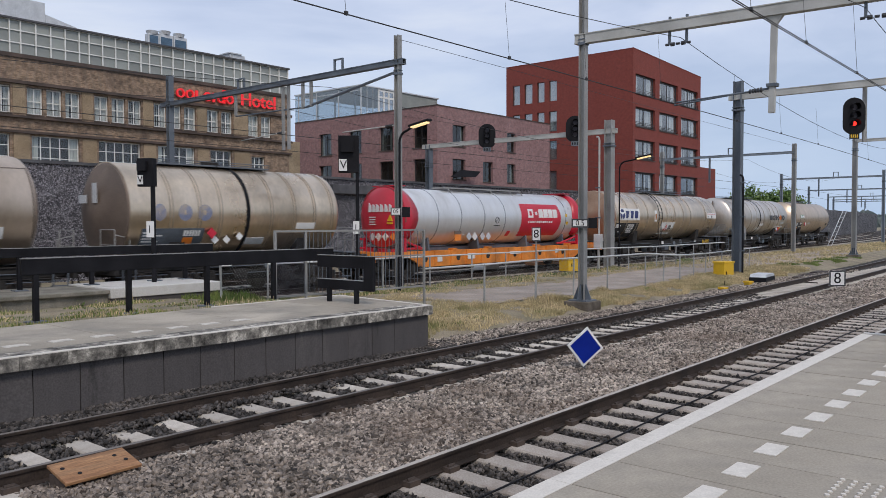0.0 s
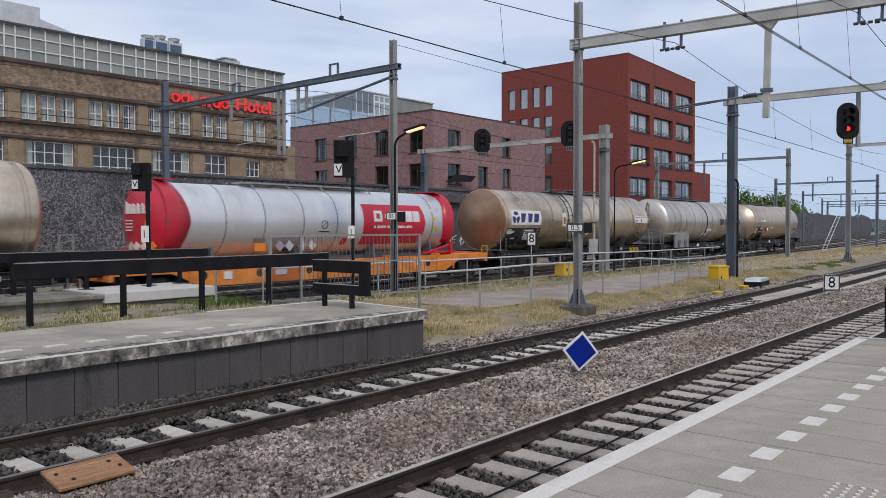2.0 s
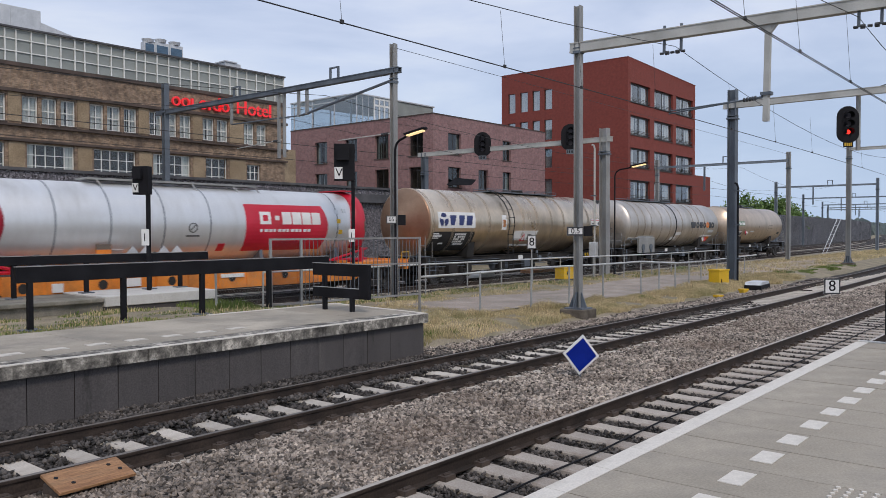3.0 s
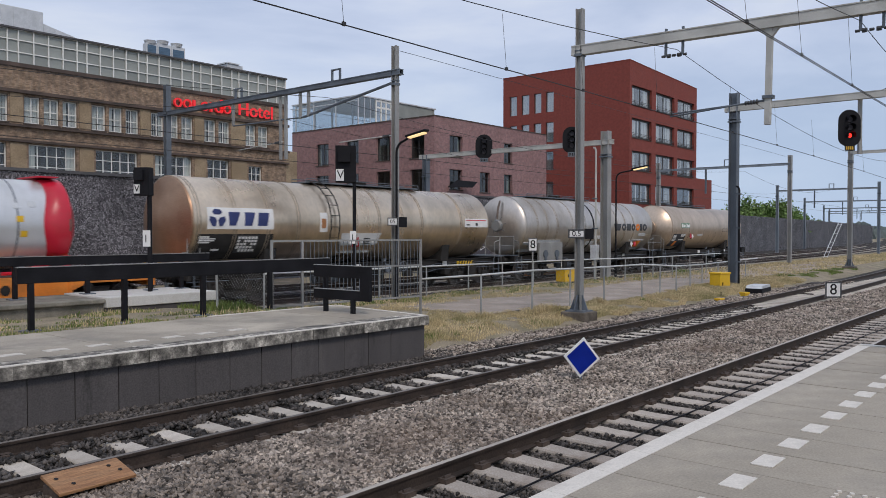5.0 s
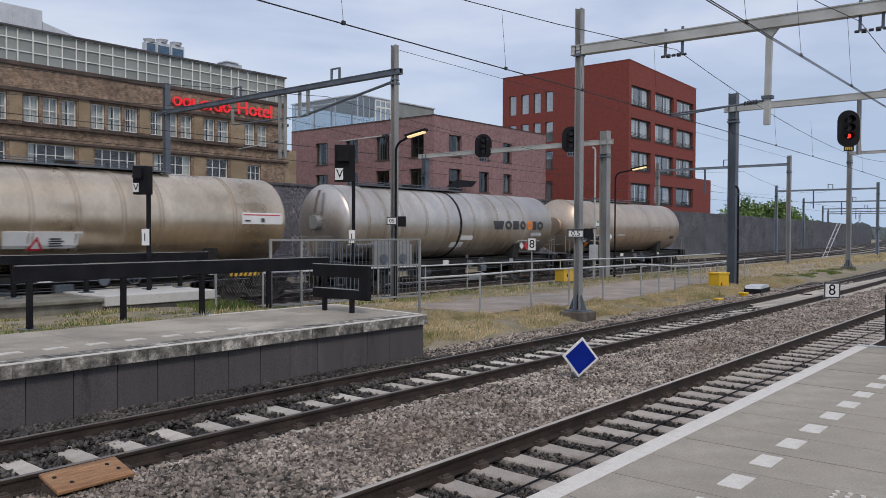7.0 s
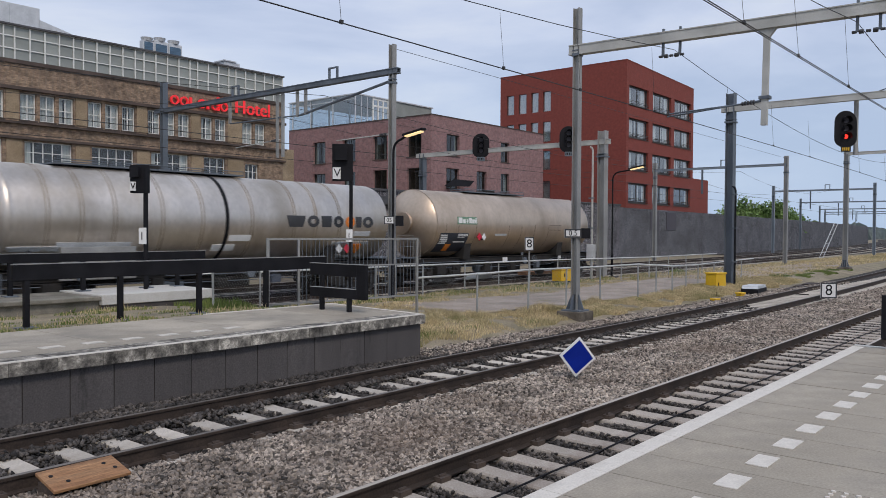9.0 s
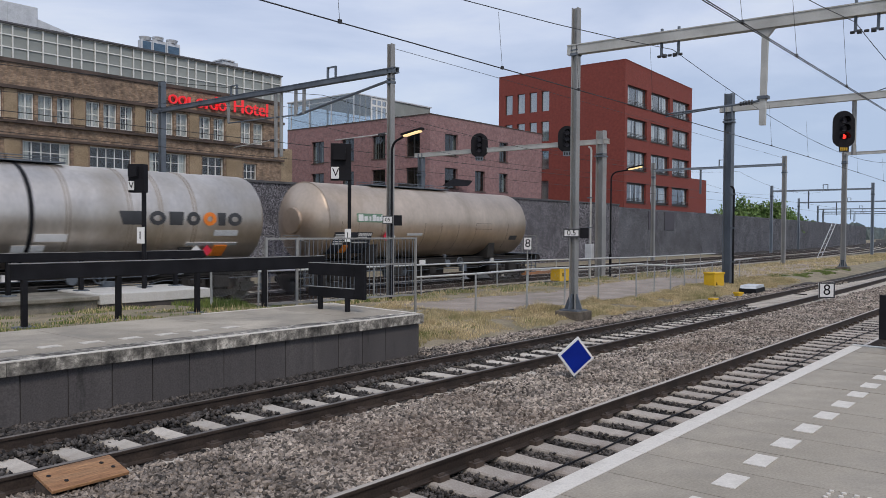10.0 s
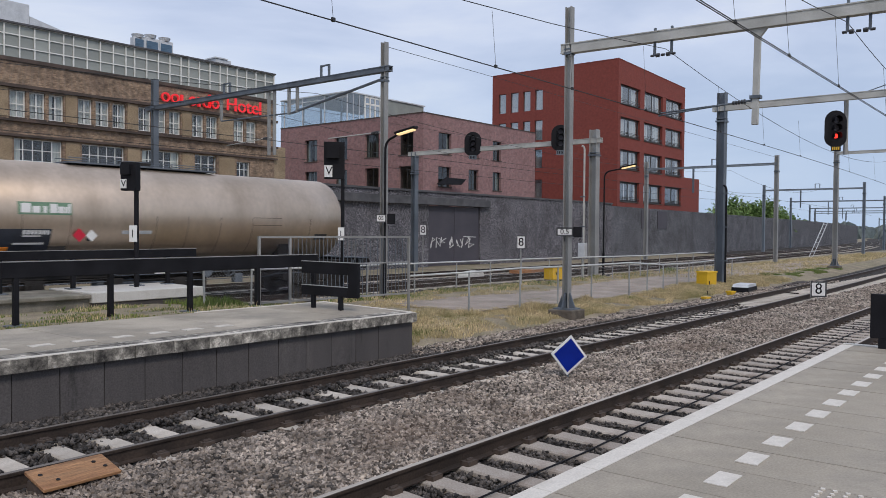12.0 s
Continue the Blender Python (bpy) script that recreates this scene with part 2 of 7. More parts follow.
M_EDGEW = mat("chalky_edge_line", (0.62, 0.58, 0.52), (0.76, 0.72, 0.65), scale=3, rough=0.8, bump=0.15, fine=60, vary=0.12, dirt=(0.3, 0.27, 0.23), dirt_scale=3.0, dirt_amount=0.6)
M_WORNLINE = mat("worn_white_line", (0.55, 0.51, 0.45), (0.72, 0.68, 0.61), scale=4, rough=0.8, bump=0.2, fine=60, vary=0.15, dirt=(0.16, 0.14, 0.115), dirt_scale=3.5, dirt_amount=0.95)


def weathered_mat(name, stops, scale, stretch, bump=0.4, each=0.2):
    """Old concrete: soot, lime and damp in blotches that run along the stretch, different on every piece."""
    m = bpy.data.materials.new(name)
    m.use_nodes = True
    n, l = m.node_tree.nodes, m.node_tree.links
    b = n["Principled BSDF"]
    co, info = n.new("ShaderNodeTexCoord"), n.new("ShaderNodeObjectInfo")
    off = n.new("ShaderNodeMath")
    off.operation = "MULTIPLY"
    off.inputs[1].default_value = 37.0
    l.new(info.outputs["Random"], off.inputs[0])
    add = n.new("ShaderNodeVectorMath")
    l.new(co.outputs["Object"], add.inputs[0])
    l.new(off.outputs[0], add.inputs[1])
    mp = n.new("ShaderNodeMapping")
    mp.inputs["Scale"].default_value = stretch
    l.new(add.outputs[0], mp.inputs["Vector"])
    n1, n2 = n.new("ShaderNodeTexNoise"), n.new("ShaderNodeTexNoise")
    n1.inputs["Scale"].default_value, n1.inputs["Detail"].default_value, n1.inputs["Roughness"].default_value = scale, 9.0, 0.68
    n2.inputs["Scale"].default_value, n2.inputs["Detail"].default_value = 45.0, 4.0
    l.new(mp.outputs["Vector"], n1.inputs["Vector"])
    l.new(add.outputs[0], n2.inputs["Vector"])
    ramp = n.new("ShaderNodeValToRGB")
    els = ramp.color_ramp.elements
    while len(els) < len(stops):
        els.new(0.5)
    for e, (p, c) in zip(els, stops):
        e.position, e.color = p, rgb(c)
    l.new(n1.outputs["Fac"], ramp.inputs["Fac"])
    mr, r2, mul = n.new("ShaderNodeMapRange"), n.new("ShaderNodeMapRange"), n.new("ShaderNodeMath")
    mr.inputs["From Min"].default_value, mr.inputs["From Max"].default_value = 0.3, 0.7
    mr.inputs["To Min"].default_value, mr.inputs["To Max"].default_value = 0.75, 1.25
    r2.inputs["To Min"].default_value, r2.inputs["To Max"].default_value = 1 - each, 1 + each
    l.new(n2.outputs["Fac"], mr.inputs["Value"])
    l.new(info.outputs["Random"], r2.inputs["Value"])
    mul.operation = "MULTIPLY"
    l.new(mr.outputs["Result"], mul.inputs[0])
    l.new(r2.outputs["Result"], mul.inputs[1])
    sc = n.new("ShaderNodeVectorMath")
    sc.operation = "SCALE"
    l.new(ramp.outputs["Color"], sc.inputs[0])
    l.new(mul.outputs[0], sc.inputs["Scale"])
    l.new(sc.outputs["Vector"], b.inputs["Base Color"])
    b.inputs["Roughness"].default_value = 0.9
    bp = n.new("ShaderNodeBump")
    bp.inputs["Strength"].default_value, bp.inputs["Distance"].default_value = bump, 0.01
    l.new(n1.outputs["Fac"], bp.inputs["Height"])
    l.new(bp.outputs["Normal"], b.inputs["Normal"])
    return m


M_COPING = weathered_mat("weathered_coping", [(0.36, (0.035, 0.032, 0.028)), (0.45, (0.13, 0.12, 0.105)), (0.53, (0.25, 0.232, 0.2)), (0.63, (0.6, 0.56, 0.49))], 3.4, (1.1, 1, 1.0), 0.5, 0.22)
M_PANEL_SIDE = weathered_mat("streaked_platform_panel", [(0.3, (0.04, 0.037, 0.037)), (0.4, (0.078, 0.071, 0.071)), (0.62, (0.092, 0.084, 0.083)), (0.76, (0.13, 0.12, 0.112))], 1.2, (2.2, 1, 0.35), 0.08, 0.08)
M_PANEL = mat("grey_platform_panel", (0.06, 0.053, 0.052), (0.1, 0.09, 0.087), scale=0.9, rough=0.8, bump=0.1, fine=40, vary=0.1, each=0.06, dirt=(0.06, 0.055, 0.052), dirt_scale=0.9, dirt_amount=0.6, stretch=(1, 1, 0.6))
M_BLACK = mat("black_painted_steel", (0.008, 0.008, 0.01), (0.015, 0.015, 0.018), scale=2, spec=0.15, rough=0.6, bump=0.05, vary=0.12)
M_GALV = mat("galvanised_steel", (0.25, 0.25, 0.243), (0.37, 0.37, 0.358), scale=1.4, rough=0.55, metal=0.35, bump=0.08, vary=0.12, dirt=(0.2, 0.18, 0.15), dirt_scale=1.2, dirt_amount=0.3, stretch=(1, 1, 0.35))
M_GALVD = mat("dull_grey_steel", (0.095, 0.112, 0.135), (0.155, 0.18, 0.21), scale=1.4, rough=0.6, metal=0.3, bump=0.08, vary=0.12, stretch=(1, 1, 0.35))
# Steel for distant masts: aerial haze is mixed into its pale blue colour.
M_HAZED = mat("haze_paled_steel", (0.17, 0.2, 0.235), (0.24, 0.275, 0.31), scale=1.4, rough=0.6, metal=0.2, bump=0.05, vary=0.1, stretch=(1, 1, 0.35))
M_BEAM = mat("pale_grey_beam_paint", (0.4, 0.4, 0.38), (0.52, 0.52, 0.49), scale=0.9, rough=0.6, bump=0.06, vary=0.08, dirt=(0.26, 0.25, 0.22), dirt_scale=1.0, dirt_amount=0.45)
M_WIRE = mat("dark_wire", (0.03, 0.03, 0.032), (0.05, 0.05, 0.05), rough=0.6, metal=0.3, bump=0)
M_FOOT = mat("dark_stained_concrete", (0.07, 0.058, 0.045), (0.16, 0.135, 0.11), scale=2.5, rough=0.92, bump=0.4, fine=30, vary=0.25)
M_ENDBROWN = mat("grimy_brown_tank_end", (0.13, 0.1, 0.08), (0.2, 0.155, 0.125), scale=0.8, rough=0.55, metal=0.3, bump=0.05, dirt=(0.08, 0.06, 0.05), dirt_scale=0.9)
M_LINTEL = mat("grey_lintel_concrete", (0.06, 0.06, 0.066), (0.11, 0.11, 0.118), scale=1.2, rough=0.9, bump=0.3, vary=0.2)
M_CONC = mat("old_concrete", (0.15, 0.14, 0.115), (0.27, 0.25, 0.21), scale=1.8, rough=0.92, bump=0.4, fine=35, vary=0.2, dirt=(0.1, 0.1, 0.07), dirt_scale=1.4, dirt_amount=0.7)
M_WHITEWASH = mat("whitewashed_concrete", (0.52, 0.51, 0.48), (0.66, 0.65, 0.62), scale=1.5, rough=0.9, bump=0.3, vary=0.12, dirt=(0.3, 0.28, 0.24), dirt_scale=1.5, dirt_amount=0.6)
M_HOTEL = brick_mat("tan_brick", (0.38, 0.262, 0.17), (0.2, 0.13, 0.085), (0.23, 0.19, 0.15), patch=(0.14, 0.1, 0.08), patch_scale=0.5, clumps=0.4)
M_HOTELP = mat("ochre_render", (0.27, 0.2, 0.125), (0.37, 0.285, 0.19), scale=0.8, rough=0.9, bump=0.2, fine=14, vary=0.25, dirt=(0.17, 0.135, 0.09), dirt_amount=0.5)
M_CORNICE = mat("sooty_cornice", (0.06, 0.046, 0.04), (0.11, 0.08, 0.068), scale=0.9, rough=0.9, bump=0.3, vary=0.2)
M_PURPLE = brick_mat("plum_brick", (0.32, 0.172, 0.165), (0.225, 0.122, 0.12), (0.29, 0.21, 0.205), patch=(0.25, 0.142, 0.14), clumps=0.2)
M_RED = brick_mat("oxblood_brick", (0.235, 0.05, 0.036), (0.195, 0.043, 0.033), (0.2, 0.055, 0.042), patch=(0.21, 0.045, 0.034), clumps=0.12)
M_RUBBLE = stone_mat("rubble_wall", (0.075, 0.073, 0.084), (0.37, 0.355, 0.385), (0.02, 0.02, 0.023), scale=13.0)
# Smoother far wall stone; its blue-grey is lightened to hold distance haze.
M_RUBBLEG = stone_mat("hazed_weathered_rubble_wall", (0.1, 0.104, 0.12), (0.25, 0.253, 0.275), (0.05, 0.05, 0.052), scale=12.0)
M_FRAMEW = mat("white_window_frame", (0.68, 0.68, 0.65), (0.78, 0.78, 0.75), rough=0.6, bump=0.03, vary=0.05)
M_FRAMED = mat("dark_window_frame", (0.03, 0.03, 0.032), (0.05, 0.05, 0.052), rough=0.5, bump=0.03)
M_GLASS = glass_mat("window_glass", (0.8, 0.86, 0.86))
M_GLASSR = glass_mat("coated_window_glass", (0.55, 0.64, 0.68), ior=4.2)
M_GLASSB = glass_mat("blue_grey_glass", (0.83, 0.87, 0.89), ior=2.0)
M_GLASST = glass_mat("tower_window_glass", (0.72, 0.8, 0.85), ior=3.0)
M_GLASSD = glass_mat("toned_window_glass", (0.32, 0.4, 0.42))
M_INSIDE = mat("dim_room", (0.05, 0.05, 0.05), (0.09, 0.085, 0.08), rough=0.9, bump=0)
M_CURTAIN = mat("pale_curtain", (0.5, 0.5, 0.48), (0.66, 0.65, 0.62), scale=2, rough=0.95, bump=0.2, stretch=(8, 8, 0.3), vary=0.15, each=0.15)
M_ROOF = mat("grey_roofing", (0.12, 0.12, 0.12), (0.17, 0.17, 0.17), rough=0.9)
M_SCREEN = mat("screen_panel", (0.235, 0.255, 0.24), (0.325, 0.345, 0.32), scale=0.5, rough=0.35, bump=0.03, vary=0.08, each=0.14)
M_UNIT = mat("light_grey_metal", (0.5, 0.52, 0.54), (0.62, 0.64, 0.66), rough=0.5, metal=0.2, bump=0.05)
M_BLUEG = mat("blue_grille", (0.05, 0.1, 0.16), (0.09, 0.16, 0.24), rough=0.5, bump=0.2, stretch=(1, 1, 12))
M_GREENP = mat("faded_green_strip", (0.1, 0.22, 0.13), (0.2, 0.3, 0.2), rough=0.5, bump=0)
M_NAVYD = mat("dark_data_field", (0.02, 0.024, 0.034), (0.035, 0.04, 0.055), rough=0.5, bump=0)
M_TANK = mat("dusty_tan_tank_paint", (0.66, 0.52, 0.375), (0.82, 0.68, 0.52), scale=0.5, rough=0.3, metal=0.95, bump=0.03, fine=9, vary=0.07, dirt=(0.3, 0.235, 0.16), dirt_scale=0.4, dirt_amount=0.6, stretch=(1.3, 0.9, 0.6))
M_TANKG = mat("dusty_grey_tank_paint", (0.57, 0.52, 0.47), (0.76, 0.7, 0.64), scale=0.5, rough=0.4, metal=0.92, bump=0.03, fine=9, vary=0.07, dirt=(0.36, 0.29, 0.2), dirt_scale=0.35, dirt_amount=0.75, stretch=(1.3, 0.8, 0.6))
M_TANKB = mat("brown_tank_paint", (0.56, 0.45, 0.35), (0.69, 0.57, 0.46), scale=0.5, rough=0.42, metal=0.9, bump=0.03, fine=9, vary=0.06, dirt=(0.26, 0.19, 0.13), dirt_scale=0.4, dirt_amount=0.5, stretch=(1.2, 0.8, 0.6))
M_SEAM = mat("grimy_tank_seam", (0.33, 0.27, 0.21), (0.46, 0.39, 0.31), scale=2, rough=0.5, metal=0.7, bump=0.05)
M_COPPER = mat("rusty_copper_tank_end", (0.34, 0.21, 0.135), (0.46, 0.32, 0.225), scale=0.8, rough=0.42, metal=0.75, bump=0.05, dirt=(0.2, 0.12, 0.08), dirt_scale=0.9)
M_SILVER = mat("silver_tank_cladding", (0.66, 0.67, 0.68), (0.76, 0.77, 0.78), scale=0.6, rough=0.34, metal=0.5, bump=0.03, vary=0.05, dirt=(0.36, 0.35, 0.33), dirt_scale=0.6, dirt_amount=0.5, stretch=(2, 0.7, 0.5))
M_CRIMSON = mat("crimson_paint", (0.5, 0.012, 0.035), (0.6, 0.02, 0.05), scale=0.8, rough=0.35, bump=0.03, vary=0.06, dirt=(0.3, 0.06, 0.05), dirt_amount=0.35)
M_ORANGE = mat("orange_wagon_paint", (0.72, 0.21, 0.022), (0.82, 0.28, 0.04), scale=0.9, rough=0.55, bump=0.08, vary=0.12, dirt=(0.2, 0.085, 0.03), dirt_scale=1.3, dirt_amount=0.6)
M_UNDER = mat("grimy_underframe", (0.013, 0.012, 0.0115), (0.032, 0.029, 0.027), scale=2, rough=0.85, bump=0.2, vary=0.25)
M_WHEEL = mat("worn_wheel_steel", (0.07, 0.06, 0.055), (0.14, 0.12, 0.11), scale=3, rough=0.6, metal=0.5, bump=0.1)
M_SIGNW = mat("white_sign_plate", (0.7, 0.7, 0.69), (0.78, 0.78, 0.77), rough=0.55, bump=0.02, vary=0.04, dirt=(0.5, 0.49, 0.46), dirt_amount=0.3)
M_SIGNB = mat("blue_sign_face", (0.002, 0.014, 0.2), (0.003, 0.02, 0.26), spec=0.15, rough=0.6, bump=0.02, vary=0.05)
M_NAVY = mat("navy_lettering", (0.02, 0.03, 0.12), (0.03, 0.045, 0.16), rough=0.5, bump=0)
M_CHAR = mat("charcoal_lettering", (0.035, 0.036, 0.04), (0.055, 0.056, 0.06), rough=0.5, bump=0)
M_BLUEF = mat("faded_blue_lettering", (0.2, 0.23, 0.36), (0.32, 0.32, 0.38), scale=3, rough=0.5, metal=0.3, bump=0, dirt=(0.45, 0.37, 0.27), dirt_scale=2.2, dirt_amount=1.0)
M_ORSIGN = mat("orange_sign", (0.75, 0.2, 0.02), (0.8, 0.25, 0.03), rough=0.5, bump=0)
M_YELLOW = mat("yellow_box_paint", (0.66, 0.4, 0.01), (0.76, 0.47, 0.02), rough=0.55, bump=0.05, vary=0.08, dirt=(0.35, 0.25, 0.05), dirt_amount=0.4)
M_WOOD = mat("stained_timber", (0.24, 0.115, 0.05), (0.5, 0.28, 0.135), scale=2, rough=0.75, bump=0.25, fine=20, stretch=(0.6, 6, 6), vary=0.35, dirt=(0.09, 0.05, 0.03), dirt_scale=1.6, dirt_amount=0.8)
M_GATE = mat("charcoal_gate_steel", (0.05, 0.046, 0.058), (0.072, 0.066, 0.08), scale=0.6, rough=0.6, bump=0.05)
M_MESHF = mat("fence_wire", (0.3, 0.31, 0.31), (0.4, 0.41, 0.4), rough=0.5, metal=0.4, bump=0)
M_SHEET = glass_mat("clouded_sheet", (0.8, 0.8, 0.84), 0.3, 1.25)
M_RLAMP = glow_mat("red_lamp", (1.0, 0.03, 0.02), 2.0)
M_LAMP = glow_mat("warm_lamp", (1.0, 0.72, 0.36), 0.9)
M_NEON = glow_mat("red_sign_glow", (0.9, 0.03, 0.04), 0.25)
M_RUST = mat("rust_streak", (0.3, 0.13, 0.05), (0.42, 0.2, 0.09), rough=0.8, bump=0.1)
# Blue-grey woods: the haze of distance is put into this colour.
M_FAR = mat("hazy_far_woods", (0.15, 0.185, 0.18), (0.21, 0.25, 0.25), scale=0.05, rough=1, bump=0, fine=0.6, vary=0.25)
M_CHALK = mat("pale_spray_paint", (0.6, 0.6, 0.6), (0.7, 0.7, 0.7), rough=0.7, bump=0)


# ---- mesh helpers ----
class Shape:
    """Collects boxes, tubes and turned forms into one mesh."""

    def __init__(self):
        self.v, self.f = [], []

    def add(self, verts, faces):
        k = len(self.v)
        self.v.extend(verts)
        self.f.extend([tuple(i + k for i in q) for q in faces])
        return self

    def box(self, x0, x1, y0, y1, z0, z1, m=None):
        vs = [Vector((x, y, z)) for z in (z0, z1) for x, y in ((x0, y0), (x1, y0), (x1, y1), (x0, y1))]
        if m:
            vs = [m @ v for v in vs]
        return self.add([tuple(v) for v in vs], [(3, 2, 1, 0), (4, 5, 6, 7), (0, 1, 5, 4), (1, 2, 6, 5), (2, 3, 7, 6), (3, 0, 4, 7)])

    def tube(self, p, q, r, seg=8, r2=None):
        p, q = Vector(p), Vector(q)
        r2 = r if r2 is None else r2
        d = (q - p).normalized()
        a = d.orthogonal().normalized()
        b = d.cross(a)
        ring = [(math.cos(2 * math.pi * i / seg), math.sin(2 * math.pi * i / seg)) for i in range(seg)]
        vs = [tuple(p + (a * c + b * s) * r) for c, s in ring] + [tuple(q + (a * c + b * s) * r2) for c, s in ring]
        fs = [(i, (i + 1) % seg, seg + (i + 1) % seg, seg + i) for i in range(seg)]
        return self.add(vs, fs + [tuple(range(seg))[::-1], tuple(range(seg, 2 * seg))])

    def path(self, pts, r, seg=6):
        ps = [Vector(p) for p in pts]
        vs, a = [], None
        for i, p in enumerate(ps):
            d = (ps[min(i + 1, len(ps) - 1)] - ps[max(i - 1, 0)]).normalized()
            a = d.orthogonal().normalized() if a is None else (a - d * a.dot(d)).normalized()
            b = d.cross(a)
            vs += [tuple(p + (a * math.cos(6.2832 * k / seg) + b * math.sin(6.2832 * k / seg)) * r) for k in range(seg)]
        fs = [(i * seg + k, i * seg + (k + 1) % seg, (i + 1) * seg + (k + 1) % seg, (i + 1) * seg + k) for i in range(len(ps) - 1) for k in range(seg)]
        n = (len(ps) - 1) * seg
        return self.add(vs, fs + [tuple(range(seg))[::-1], tuple(range(n, n + seg))])

    def turn_x(self, profile, y, z, seg=40):
        """Turned round an axis along x at (y, z): profile of (x, radius)."""
        vs, fs = [], []
        for x, r in profile:
            vs += [(x, y + r * math.sin(2 * math.pi * i / seg), z + r * math.cos(2 * math.pi * i / seg)) for i in range(seg)]
        for k in range(len(profile) - 1):
            fs += [(k * seg + i, k * seg + (i + 1) % seg, (k + 1) * seg + (i + 1) % seg, (k + 1) * seg + i) for i in range(seg)]
        fs += [tuple(range(seg))[::-1], tuple(range((len(profile) - 1) * seg, len(profile) * seg))]
        return self.add(vs, fs)

    def prism(self, outline, axis, a, b):
        """Outline of (u, v) pushed along axis from a to b. y: u=x v=z; x: u=y v=z; z: u=x v=y."""
        def at(u, v, w):
            return {"y": (u, w, v), "x": (w, u, v), "z": (u, v, w)}[axis]
        n = len(outline)
        vs = [at(u, v, a) for u, v in outline] + [at(u, v, b) for u, v in outline]
        fs = [(i, (i + 1) % n, n + (i + 1) % n, n + i) for i in range(n)] + [tuple(range(n))[::-1], tuple(range(n, 2 * n))]
        return self.add(vs, fs)

    def mesh(self, name, material, smooth=False):
        me = bpy.data.meshes.new(name)
        me.from_pydata(self.v, [], self.f)
        b = bmesh.new()
        b.from_mesh(me)
        bmesh.ops.recalc_face_normals(b, faces=b.faces)
        b.to_mesh(me)
        b.free()
        me.materials.append(material)
        if smooth:
            for p in me.polygons:
                p.use_smooth = True
            me.set_sharp_from_angle(angle=radians(32))
        return me


def part(name, shape, material, parent=None, label="", smooth=False, bevel=0.0):
    ob = new(name, shape.mesh(name, material, smooth))
    if parent:
        ob.parent = parent
    if label:
        tagged(ob, label)
    if bevel:
        mod = ob.modifiers.new("bevel", "BEVEL")
        mod.width, mod.segments, mod.limit_method = bevel, 2, "ANGLE"
    return ob


def thing(name, label, category, at=(0, 0, 0), rz=0, group="", kind=""):
    ob = new(name)
    ob.empty_display_size = 0.2
    ob.matrix_world = pose(*at, rz=rz)
    return tagged(ob, label, category, group, kind)


def solid(name, shape, material, label, category="", kind="", group="", smooth=False, bevel=0.0):
    return tagged(part(name, shape, material, None, "", smooth, bevel), label, category, group, kind)


def text_mesh(body, size, depth=0.004):
    """Built-in letters as a mesh, standing in the xz plane and facing -y, centred."""
    cu = bpy.data.curves.new("writing", "FONT")
    cu.body, cu.size, cu.align_x, cu.align_y, cu.extrude = body, size, "CENTER", "CENTER", depth
    ob = bpy.data.objects.new("writing", cu)
    me = bpy.data.meshes.new_from_object(ob)
    bpy.data.objects.remove(ob)
    me.transform(pose(0, 0, 0, rx=90))
    return me


def writing(body, size, material, parent, at, rz=0):
    me = text_mesh(body, size)
    me.materials.clear()
    me.materials.append(material)
    ob = new("writing", me)
    ob.parent = parent
    ob.matrix_local = pose(*at, rz=rz)
    return ob


def wall_shape(axis, plane, thick, u0, u1, z0, z1, holes):
    """Upright wall with real openings. axis 'y': lies along x at y=plane; 'x': along y. holes: (u0, u1, z0, z1)."""
    s = Shape()
    us = sorted({u0, u1, *[h[0] for h in holes], *[h[1] for h in holes]})
    zs = sorted({z0, z1, *[h[2] for h in holes], *[h[3] for h in holes]})
    for za, zb in zip(zs, zs[1:]):
        run = None
        for ua, ub in list(zip(us, us[1:])) + [(None, None)]:
            free = ua is not None and not any(h[0] <= ua + 1e-6 and ub <= h[1] + 1e-6 and h[2] <= za + 1e-6 and zb <= h[3] + 1e-6 for h in holes)
            if free:
                run = (run[0], ub) if run else (ua, ub)
            elif run:
                if axis == "y":
                    s.box(run[0], run[1], plane, plane + thick, za, zb)
                else:
                    s.box(plane, plane + thick, run[0], run[1], za, zb)
                run = None
    return s


# ---- the lie of the tracks ----
def bend_main(x):
    return 0.00055 * max(0.0, x - 16.0) ** 2


def bend_freight(x):
    return 0.0006 * max(0.0, x - 55.0) ** 2


Y1, Y2, Y3, Y4 = 4.457, 8.775, 23.3, 28.0
PLAT = 0.704


def straight(x):
    return 0.0


# ---- ground ----
def bank(x, y):
    """Earth bank that reaches nearly to the platform's top behind it and falls away past its end."""
    sx = min(1.0, max(0.0, (13.4 - x) / 2.0))
    sy = min(1.0, max(0.0, (y - 11.6) / 1.0)) * min(1.0, max(0.0, (20.5 - y) / 1.2))
    return (0.93 - 0.045 * max(0.0, y - 13.5)) * sx * sx * (3 - 2 * sx) * sy


